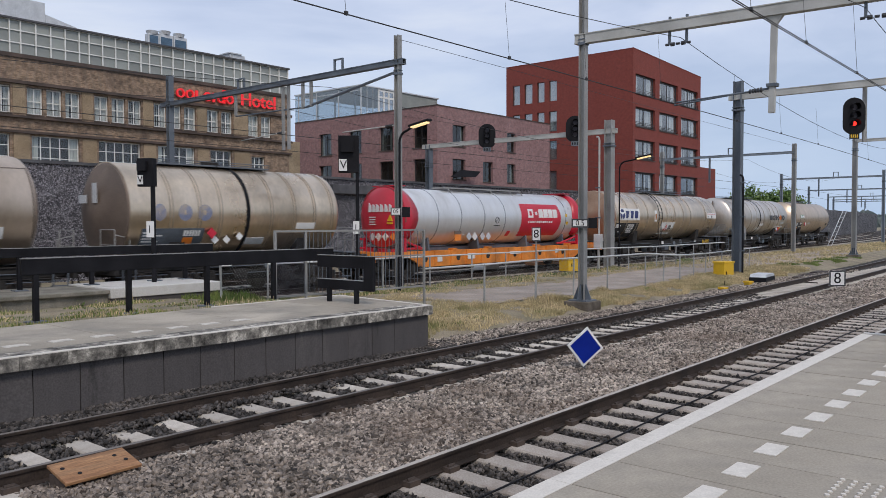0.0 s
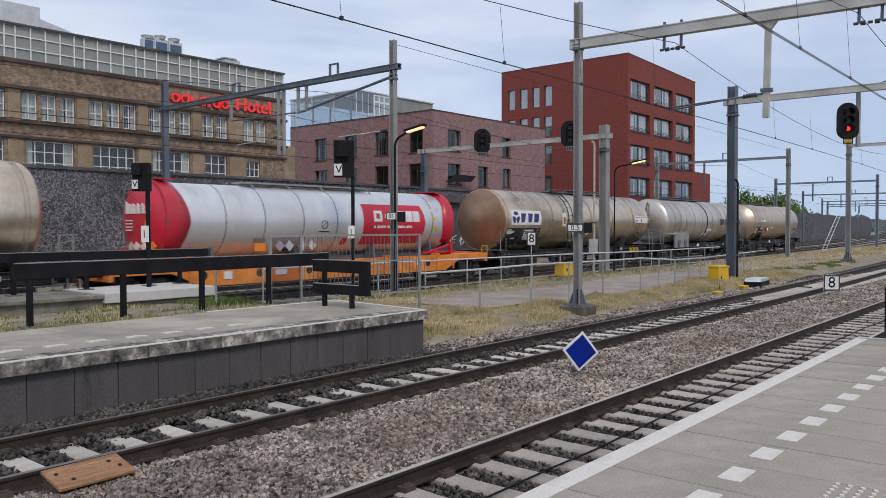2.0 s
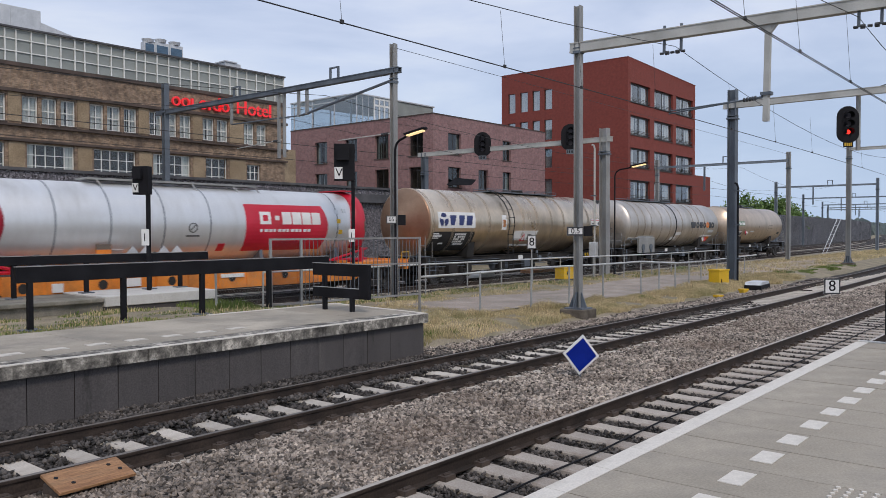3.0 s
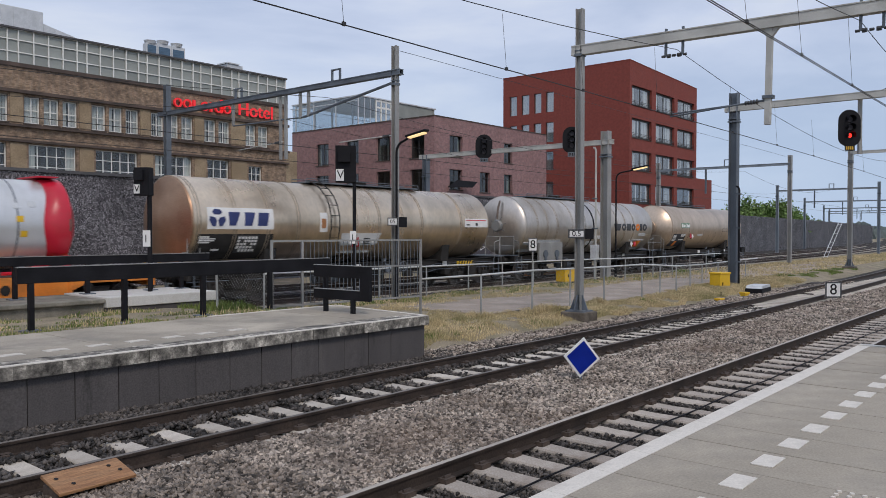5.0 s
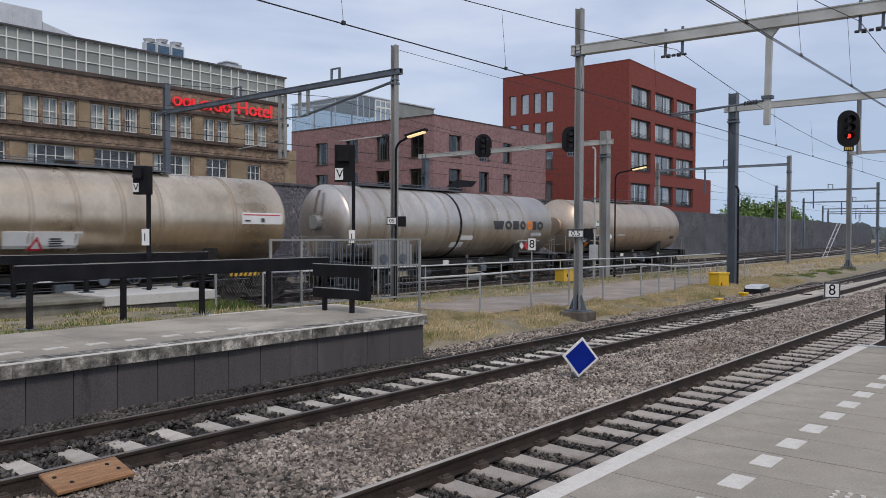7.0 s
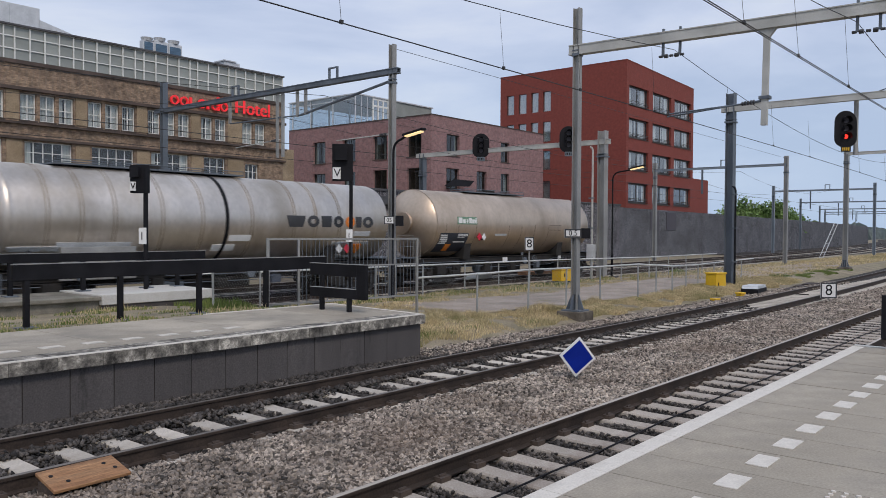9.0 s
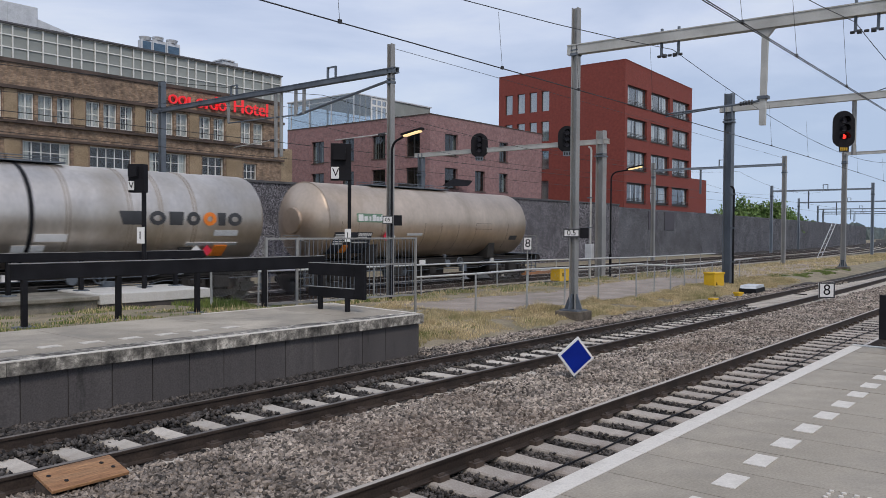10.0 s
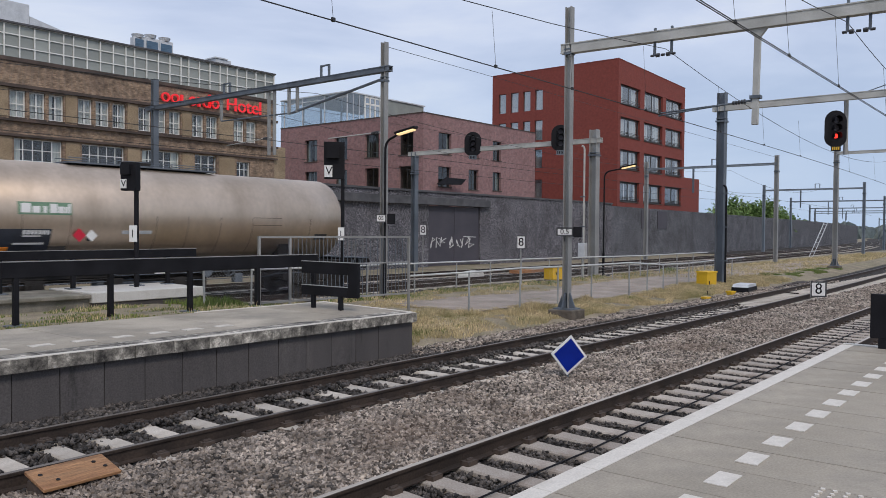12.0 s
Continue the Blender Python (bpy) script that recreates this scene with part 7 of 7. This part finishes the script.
tank_wagon("tan four-axle tank wagon with plain flank", 1.6, (-7.3, 7.3), 9.05, M_TANKB, "dome", (-5.5, -2, 2), decor_plain, catwalk=(-5, 5), seed=1)
tank_wagon("tan tank wagon with faded blue shapes and a black strap", 16.05, (-4.38, 3.65), 5.3, M_TANK, "facet", (-3.07, -2.09, -1.31, .71, 1.7, 2.6, 3.44), decor_blue, bands=(-.26,), catwalk=(-2.9, 1.4), bogies=(-2.6, 2.6), end_mat=M_ENDBROWN, facets=48, seed=2)
tank_wagon("dusty gold tank wagon with white panel and coppery end", 49.775, (-8.33, 7.07), 8.975, M_TANK, "facet", (-8.17, -6.8, -5.45, -4.14, -1.32, -.06, 1.27, 2.47, 5.1), decor_vtg, catwalk=(-2.9, 3.4), ladder_at=-2.5, end_mat=M_COPPER, facets=48, seed=3)
tank_wagon("dusty grey tank wagon with charcoal shapes and black strap", 67.2, (-7.08, 7.1), 8.4, M_TANKG, "dome", (-6.12, -5.18, -4.21, -2.7, -1.31, .59, 2.41, 3.4, 4.57), decor_wascosa, bands=(-.4,), catwalk=(-5.5, 1.0), seed=4)
tank_wagon("smooth brown tank wagon with cone-shaped end", 84.1, (-6.62, 6.4), 8.45, M_TANKB, "cone", (), decor_last, catwalk=(-3.4, 1.6), welds=(-6.02, -5.13, -3.83, -1.21, -.12, 1.08, 2.36, 4.92), seed=5)


def container_wagon():
    c = 31.0
    w = thing("container_wagon", "orange flat container wagon with bogies", "flat wagon", (c, Y3, 0), group="train wagons")
    half = 9.75
    u = new("frame")
    u.parent = w
    tagged(u, "orange steel wagon frame")
    for y in (-1.22, 1.22):
        part("side_sill", Shape().prism([(-half + .7, .95), (-half + .7, 1.18), (half - .7, 1.18), (half - .7, .95), (half - 2.6, .95), (half - 3.6, .5), (-half + 3.6, .5), (-half + 2.6, .95)], "y", y - .05, y + .05), M_ORANGE, u, "deep orange side sill", bevel=.01)
        for i in range(13):
            x = -half + 3.2 + i * 1.1
            part("sill_rib", Shape().box(x - .04, x + .04, y - .09 if y < 0 else y + .05, y - .05 if y < 0 else y + .09, .55, 1.16), M_ORANGE, u)
            if i % 2 == 0:
                yy = y - .055 if y < 0 else y + .055
                part("sill_hole", Shape().tube((x + .5, yy - .004, .85), (x + .5, yy + .004, .85), .14, 14), M_UNDER, u, "dark round opening")
    part("deck", Shape().box(-half + .7, half - .7, -1.17, 1.17, 1.08, 1.15), M_ORANGE, u)
    for x in (-half + .62, half - .62):
        part("headstock", Shape().box(x - .08, x + .08, -1.28, 1.28, .8, 1.22), M_ORANGE, u, bevel=.01)
    for xa, xb, za, zb in ((-3.2, -2.7, .75, 1.0), (-5.3, -5.0, .7, .95), (.1, 1.0, .86, .98), (4.2, 4.5, .8, 1.0)):
        part("data_plate", Shape().box(xa, xb, -1.31, -1.28, za, zb), M_SIGNW, u)
    for x in (-4.1, -1.5, 2.6, 5.6):
        part("container_lock", Shape().box(x - .12, x + .12, -1.3, -1.0, 1.18, 1.26), M_ORANGE, u)
    part("centre_sill", Shape().box(-half + .8, half - .8, -.25, .25, .7, 1.05), M_UNDER, u)
    buffers(w, half)
    for x in (-half + 2.2, half - 2.2):
        bogie(w, x)
    part("end_rail", Shape().path([(half - .75, -1.1, 1.2), (half - .75, -1.1, 1.5), (half - .3, -1.1, 1.5), (half - .3, -1.1, 1.2)], .02, 6), M_YELLOW, w)
    TRAIN.append((w, c))
    # the tank container standing on it
    t = thing("tank_container", "silver tank container with crimson ends and panel", "tank container", (c, Y3, 0), group="train containers")
    x0, x1 = 23.45 - c, 37.9 - c
    zc, r = 2.62, 1.25
    dome = [(math.sin(a) * .42, math.cos(a) * r) for a in np.linspace(0, 1.45, 8)]
    L0, L1 = x0 + .55, x1 - .5
    part("barrel", Shape().turn_x([(L0 - x, q) for x, q in dome[::-1]] + [(L1 + x, q) for x, q in dome], 0, zc, 56), M_SILVER, t, "silver clad barrel", smooth=True)
    for x in (-5.16, -3.57, -1.85, -.22, 5.3):
        part("seam", Shape().turn_x([(x - .02, r), (x - .012, r + .008), (x + .012, r + .008), (x + .02, r)], 0, zc, 56), M_GALVD, t, smooth=True)
    for sx, xe in ((-1, x0), (1, x1)):
        en = new("end_frame")
        en.parent = t
        tagged(en, "crimson end frame")
        # outer shell: barrel-following skirt widening to the corner posts
        n, vs, fs = 26, [], []
        for k, (dx, rr) in enumerate(((0.19, 1.26), (.22, 1.3), (.5 if sx < 0 else .4, 1.3), (.84 if sx < 0 else .72, 1.27))):
            for i in range(n + 1):
                a = -2.35 + 4.7 * i / n
                sq = 1 + (.05 * abs(math.sin(2 * a)) if k < 3 else 0)
                wob = .22 * math.exp(-((abs(a) - 1.55) / .55) ** 2) if k == 3 else 0
                vs.append((xe - sx * (dx + wob), rr * sq * math.sin(a), zc + rr * sq * math.cos(a)))
        for k in range(3):
            fs += [(k * (n + 1) + i, k * (n + 1) + i + 1, (k + 1) * (n + 1) + i + 1, (k + 1) * (n + 1) + i) for i in range(n)]
        sk = part("skirt", Shape().add(vs, fs), M_CRIMSON, en, "crimson cladding with wavy edge", smooth=True)
        so = sk.modifiers.new("thick", "SOLIDIFY")
        so.thickness = .02
        part("end_cap", Shape().turn_x([(xe + sx * .22, .02), (xe + sx * .2, .3), (xe + sx * .13, .65), (xe + sx * .02, .95), (xe - sx * .1, 1.15), (xe - sx * .2, 1.27)], 0, zc, 40), M_CRIMSON, en, smooth=True)
        for y in (-1.16, 1.16):
            part("corner_post", Shape().box(xe - sx * .3 - .07, xe - sx * .3 + .07, y - .06, y + .06, 1.15, 1.75), M_CRIMSON, en)
            part("brace", Shape().tube((xe, y, 1.3), (xe - sx * 1.9, y * .75, 1.28), .05, 6), M_CRIMSON, en)
            part("brace", Shape().tube((xe, y, 1.7), (xe - sx * 1.6, y * .8, 1.3), .05, 6), M_CRIMSON, en)
        xs = xe - sx * .24
        part("rim_seam", Shape().turn_x([(xs - .03, 1.27), (xs - .03, 1.315), (xs + .03, 1.315), (xs + .03, 1.27)], 0, zc, 48), M_ENDBROWN, en, "dark rim seam", smooth=True)
        part("sill", Shape().box(xe - sx * .3 - .07, xe - sx * .3 + .07, -1.1, 1.1, 1.15, 1.3), M_CRIMSON, en)
        part("top_plate", Shape().box(min(xe - sx * .3, xe - sx * .85), max(xe - sx * .3, xe - sx * .85), -.7, .7, zc + 1.3, zc + 1.34), M_CRIMSON, en)
        if sx < 0:
            def face(y, z):
                q = math.hypot(y, z - zc)
                return xe - .22 + .3 * min(1, q / 1.2) ** 2
            for k, yy in enumerate((.36, .12, -.1, -.32, -.54, -.74)):
                x = face(yy, 3.0)
                part("mark", Shape().prism([(yy - .1, 2.84), (yy + .08, 2.84), (yy + .05, 3.16 if k else 3.22), (yy - .07, 3.1)], "x", x - .05, x - .01), M_SIGNW, en)
            x = face(-.75, 2.55)
            part("warning_triangle", Shape().prism([(-.9, 2.45), (-.6, 2.45), (-.75, 2.72)], "x", x - .05, x - .01), M_YELLOW, en, "yellow warning triangle")
            part("bar", Shape().box(x - .05, x - .01, -.9, -.6, 2.33, 2.4), M_YELLOW, en)
            for k in range(4):
                x = face(.15, 2.5)
                part("bar", Shape().box(x - .05, x - .01, 0, .34, 2.3 + .1 * k, 2.34 + .1 * k), M_SIGNW, en)
            for k, m in enumerate((M_UNIT, M_SIGNW, M_SIGNW, M_ORSIGN)):
                y = .3 - .36 * k
                x = face(y, 1.75)
                part("hazard_diamond", Shape().prism([(y - .17, 1.8), (y, 1.63), (y + .17, 1.8), (y, 1.97)], "x", x - .07, x - .01), m, en)
    rows = [(1.15, 4.6 + .2 * math.sin(math.pi * i / 12), 1.72 + 1.58 * i / 12) for i in range(13)]
    p = part("logo_panel", on_tank(rows, zc, r, .012), M_CRIMSON, t, "crimson panel with white shapes")
    xa = 1.72
    for q in ((0, .46, 2.94, 3.05), (0, .46, 2.62, 2.73), (0, .12, 2.73, 2.94), (.34, .46, 2.73, 2.94), (.64, .82, 2.76, 2.92)):
        part("mark", hugging(xa + q[0], xa + q[1], q[2], q[3], zc, r, .018, 4), M_SIGNW, p)
    for k in range(4):
        part("mark", slanted(xa + .96 + .45 * k, xa + 1.36 + .45 * k, 2.62, 3.05, zc, r), M_SIGNW, p)
    for k in range(12):
        part("bar", hugging(xa + .19 * k, xa + .19 * k + (.15 if k % 3 else .1), 2.36, 2.46, zc, r, .018, 2), M_SIGNW, p)
    for x, z, m in ((5.35, 2.75, M_YELLOW), (5.45, 2.35, M_YELLOW), (5.3, 3.1, M_UNIT), (5.7, 3.15, M_UNIT)):
        part("label", hugging(x - .09, x + .09, z - .08, z + .08, zc, r, .012, 3), m, t)
    part("label", hugging(.15, .42, 1.74, 1.98, zc, r, .012, 3), M_CRIMSON, t, "small crimson label")
    w2 = new("walkway")
    w2.parent = t
    tagged(w2, "pale roof walkway on struts")
    part("grating", Shape().box(-3.9, 2.2, -.45, .25, zc + r + .06, zc + r + .12), M_GALV, w2)
    for x in (-3.6, -2.0, -.4, 1.2, 2.1):
        part("strut", Shape().path([(x, -.45, zc + r + .06), (x + .12, -.6, zc + r - .2)], .025, 5), M_GALV, w2)
    part("label", hugging(-3.45, -3.08, 1.6, 1.85, zc, r, .02, 3), M_UNIT, t)
    for x, m in ((-2.82, M_UNIT), (-2.39, M_SIGNW), (-1.8, M_UNIT), (-1.35, M_UNIT)):
        placard(t, x, 1.74, zc, r, .2, m)
    part("hazard_mark", hugging(-2.5, -2.28, 1.6, 1.7, zc, r, .07, 3), M_CHAR, t)
    o = part("orange_sign", Shape().box(-4.0, -3.55, -1.2, -1.17, 1.58, 1.86), M_ORSIGN, t, "orange hazard sign under a dark plate")
    part("dark_plate", Shape().box(-4.0, -3.55, -1.2, -1.17, 1.862, 2.02), M_ENDBROWN, o)
    part("round_mark", ring_on_tank(-1.03, -.71, 2.34, 2.66, zc, r, .03, .012), M_CHAR, t)
    part("bar", slanted(-.99, -.96, 2.4, 2.6, zc, r, .2, 0, .012), M_CHAR, t)
    part("bar", hugging(-1.1, -.62, 2.22, 2.26, zc, r, .012, 2), M_CHAR, t)
    for x in (-5.5, -2, 2, 5.5):
        part("support", Shape().prism([(-1.0, 1.15), (1.0, 1.15), (.9, 1.75), (.5, 1.45), (-.5, 1.45), (-.9, 1.75)], "x", x - .06, x + .06), M_GALVD, t)
    part("bottom_rail", Shape().box(x0 + .1, x1 - .1, -.45, -.35, 1.16, 1.3).box(x0 + .1, x1 - .1, .35, .45, 1.16, 1.3), M_GALVD, t)
    TRAIN.append((t, c))


container_wagon()


# ---- plants ----
def tree(at, h, spread, seed, label="leafy green tree behind the wall", leaves=4200):
    rng = random.Random(seed)
    t = thing("tree", label, "tree", at, group="trees behind the wall")
    tr = Shape().tube((0, 0, 0), (.2, .1, h * .5), .2, 8, .12)
    tips = []
    for k in range(9):
        a = k * .7 + rng.uniform(-.3, .3)
        p = Vector((.2 * rng.random(), .1, h * rng.uniform(.25, .5)))
        q = p + Vector((math.cos(a) * spread * rng.uniform(.5, 1), math.sin(a) * spread * rng.uniform(.5, 1), h * rng.uniform(.1, .45)))
        tr.tube(p, q, .07, 6, .02)
        tips.append(q)
    part("trunk", tr, M_BARK, t)
    c = Shape()
    cl = [tuple(q + Vector((rng.uniform(-1, 1), rng.uniform(-1, 1), rng.uniform(-.6, 1.0))) * spread * .3) for q in tips for _ in range(4)]
    for i in range(leaves):
        o = Vector(rng.choice(cl)) + Vector((rng.gauss(0, .3), rng.gauss(0, .3), rng.gauss(0, .24))) * spread * .6
        a, b = Vector((rng.gauss(0, 1), rng.gauss(0, 1), rng.gauss(0, 1))).normalized(), Vector((rng.gauss(0, 1), rng.gauss(0, 1), rng.gauss(0, 1))).normalized()
        s = rng.uniform(.16, .34)
        c.add([tuple(o - a * s), tuple(o + b * s * .6), tuple(o + a * s), tuple(o - b * s * .6)], [(0, 1, 2, 3)])
    part("crown", c, M_LEAF, t, "uneven leafy crown")


for i, (x, y, h, sp) in enumerate(((127, 44, 7.0, 3.4), (133, 43.5, 8.0, 3.6), (139, 45, 7.6, 3.6), (146, 44, 7.2, 3.4), (153, 46, 6.9, 3.4), (161, 46, 6.3, 3.2), (170, 47, 5.8, 3.2), (180, 50, 5.4, 3.2))):
    tree((x, y, -.3), h, sp, 20 + i)


def far_woods():
    rng = random.Random(3)
    s = Shape()
    for i in range(1500):
        x, y = rng.uniform(380, 900), rng.uniform(-260, 420)
        b, h = rng.uniform(4, 11), rng.uniform(4, 9)
        for k in range(3):
            a = rng.uniform(0, 3.14)
            dx, dy = math.cos(a) * b, math.sin(a) * b
            s.add([(x - dx, y - dy, -.4), (x + dx, y + dy, -.4), (x + dx * .6, y + dy * .6, h * .75), (x + dx * .1, y + dy * .1, h), (x - dx * .55, y - dy * .55, h * .8)], [(0, 1, 2, 3, 4)])
    solid("far_woods", s, M_FAR, "hazy line of far woods on the horizon", "woods", "stuff")


far_woods()


# ---- grass, weeds and loose stones ----
def ground_z(x, y):
    yy = y - bend_main(min(x, 80))
    if 10.9 < yy < 21.0:
        k = min(1, (yy - 10.9) / 1.4, (21.0 - yy) / 1.2)
        return max(-.3 + .24 * k, -.3 + bank(x, y))
    return -.3 + bank(x, y)


def tuft_place(x0, x1, fy0, fy1, thr=0.0, clear=None):
    def place(rng):
        for _ in range(30):
            x = x0 + (x1 - x0) * rng.random()
            y0, y1 = fy0(x), fy1(x)
            y = y0 + (y1 - y0) * rng.random()
            v = noise.noise((x * .6, y * .9, 5.0)) + .5 * noise.noise((x * 2.1, y * 2.3, 9.0))
            if v > thr:
                return x, y, ground_z(x, y), .55 + min(.9, max(0, v - thr) * 1.4)
        return x, y, ground_z(x, y), .3
    return place


def edge(x):
    return 11.55 + bend_main(x) * .8 + .35 * noise.noise((x * .9, 2.0, 0))


def path_edge(x):
    return 14.05 - 1.0 * math.exp(-((x - 26.5) / 5) ** 2) + .012 * max(0, x - 30) + .15 * noise.noise((x * .8, 7.0, 0))


solid("grit_path", strip(18.5, 75, .75, [0, .9, 1.9, 2.9, 3.9], path_edge, lambda x, y: -.03 + .008 * math.sin(x * .7 + y)), M_PATH, "beaten grey grit path between the fences", "path", "structure", smooth=True)
blades("dry_grass", 150000, tuft_place(11.8, 45, edge, lambda x: path_edge(x) + .25 if x > 18.7 else 17.5, -.35), .075, M_STRAW, "tall dry straw-coloured grass beside the track", 2, .8, .0038)
blades("dry_grass", 20000, tuft_place(40, 110, lambda x: 13.2 + bend_main(x) * .7, lambda x: 20.3, -.3), .1, M_STRAW, "dry grass farther along the line", 3, width=.014)
blades("dry_grass", 12000, tuft_place(11.9, 34, lambda x: 12.6, lambda x: path_edge(x), .2), .24, M_STRAW, "taller straw tufts along the fence", 12, .7, .003)
blades("green_weeds", 9000, tuft_place(14, 48, lambda x: 18.2, lambda x: 20.6, .1), .15, M_GRASS, "green weeds along the fence", 4, width=.008)
blades("green_weeds", 16000, tuft_place(12, 60, lambda x: 11.9 + bend_main(x) * .8, lambda x: path_edge(x) + .3, .1), .09, M_GRASS, "green tufts in the dry grass", 5, .7, .006)
blades("dry_grass", 18000, tuft_place(16, 45, lambda x: path_edge(x) + 3.5, lambda x: 20.4, -.1), .12, M_STRAW, "dry weeds beyond the path", 15, .7, .006)
blades("green_weeds", 9000, tuft_place(-2, 13, lambda x: 13.7, lambda x: 18.9, .0), .07, M_GRASS, "low green weeds behind the platform", 13, width=.006)
blades("dry_grass", 9000, tuft_place(-2, 13, lambda x: 13.5, lambda x: 18.9, .05), .07, M_STRAW, "dry weeds behind the platform", 6, width=.005)
blades("dry_grass", 500, tuft_place(2, 13, lambda x: 14.2, lambda x: 18.8, .1), .2, M_STRAW, "taller dry stalks behind the platform", 16, width=.004)
blades("green_weeds", 7000, tuft_place(10.7, 15, lambda x: 15.6, lambda x: 18.9, -.15), .17, M_GRASS, "green weeds at the end of the platform", 7, width=.007)


def bed_z(x, y):
    z = -.235 + .025 * noise.noise((x * 1.3, y * 1.3, 3.0)) - (.1 * (y - 10.4) if y > 10.4 else 0)
    if 5.3 < y < 8.0 or y > 9.75:
        z += .06 * min(1, abs(y - 5.3) / .15, abs(y - 8.0) / .5) if y < 8 else .08
    return z


def in_bay(x, y):
    """Keep sleepers and rails bare, leave stones between and outside them."""
    on = np.zeros(len(x), bool)
    for yc, first in ((Y1, -4.03), (Y2, -7.23)):
        d = np.abs(y - yc)
        near = np.abs((x - first + .3) % .6 - .3) < .15
        on |= (d < .86) & near & ((y < yc + .36 + .1 * np.sin(x * 3.7)) | (yc < 6))
        on |= (d < 1.28) & near & (y < yc) & (yc < 6)
        on |= np.abs(d - .753) < .1
    ends = (np.abs((x + 7.23 + .3) % .6 - .3) < .12) & (y > Y2 - 1.22) & (y < Y2 - .8) & (np.sin(x * 12.9 + y * 78.2) * 43758.5 % 1 < .72)
    return on | ends


stones("ballast_stones", 26000, 3.0, 8.5, 5.3, 7.95, .032, M_STONE_BROWN, bed_z, "brown-dusted crushed stones between the two tracks", in_bay, 1)
stones("ballast_stones", 62000, 5.2, 27, 5.3, 7.95, .032, M_STONE, bed_z, "grey crushed stones between the two tracks", in_bay, 7)
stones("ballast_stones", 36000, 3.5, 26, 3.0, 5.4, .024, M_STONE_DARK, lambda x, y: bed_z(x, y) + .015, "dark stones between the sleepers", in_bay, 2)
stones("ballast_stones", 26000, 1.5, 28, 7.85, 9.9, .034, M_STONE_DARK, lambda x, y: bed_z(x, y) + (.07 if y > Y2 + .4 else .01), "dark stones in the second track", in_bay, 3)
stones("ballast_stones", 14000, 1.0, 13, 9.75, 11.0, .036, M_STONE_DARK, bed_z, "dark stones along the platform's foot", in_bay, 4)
stones("ballast_stones", 30000, 12, 45, 9.75, 12.1, .034, M_STONE, bed_z, "grey stones beside the second track", in_bay, 6)
stones("ballast_stones", 30000, 25, 62, 5.4, 8.0, .042, M_STONE, bed_z, "stones farther along the line", in_bay, 5)


def shrub(at, seed):
    rng = random.Random(seed)
    t = thing("shrub", "small leafy weed growing before the old platform", "shrub", at, group="weeds by the platform")
    st, lf = Shape(), Shape()
    for k in range(14):
        a, q = rng.uniform(0, 6.28), rng.uniform(.2, .6)
        tip = Vector((math.cos(a) * q * .7, math.sin(a) * q * .7, q * rng.uniform(.5, 1)))
        st.tube((0, 0, 0), tip, .008, 4, .004)
        for j in range(16):
            o = tip * rng.uniform(.35, 1.05) + Vector((rng.gauss(0, .04), rng.gauss(0, .04), rng.gauss(0, .04)))
            d = Vector((rng.gauss(0, 1), rng.gauss(0, 1), rng.gauss(0, .6))).normalized() * .06
            e = d.cross(Vector((rng.gauss(0, 1), rng.gauss(0, 1), 1))).normalized() * .025
            lf.add([tuple(o - d), tuple(o + e), tuple(o + d), tuple(o - e)], [(0, 1, 2, 3)])
    part("stems", st, M_BARK, t)
    part("leaves", lf, M_GRASS, t, "dull green leaves")


shrub((8.3, 19.2, 0), 1)
shrub((12.9, 18.4, -.1), 2)
shrub((8.9, 19.0, 0), 3)


# ---- what moves: the train rolls by and its wheels turn ----
def run(t):
    """Metres that the train has rolled since the start."""
    return 5.087 * t + 0.2038 * t * t / 2 - 0.0204 * t ** 3 / 6


def motions():
    times = [0.5 * i for i in range(25)]
    for ob, x0 in TRAIN:
        rows = []
        for t in times:
            x = x0 - run(t)
            turn = math.degrees(math.atan((bend_freight(x + 4) - bend_freight(x - 4)) / 8))
            rows.append((t, pose(x, Y3 + bend_freight(x), 0, rz=turn)))
        walk(ob, rows)
    steps = [0.1 * i for i in range(121)]
    for w, x, r in WHEELS:
        walk(w, [(t, pose(x, 0, r, ry=-math.degrees(run(t) / r))) for t in steps])


motions()
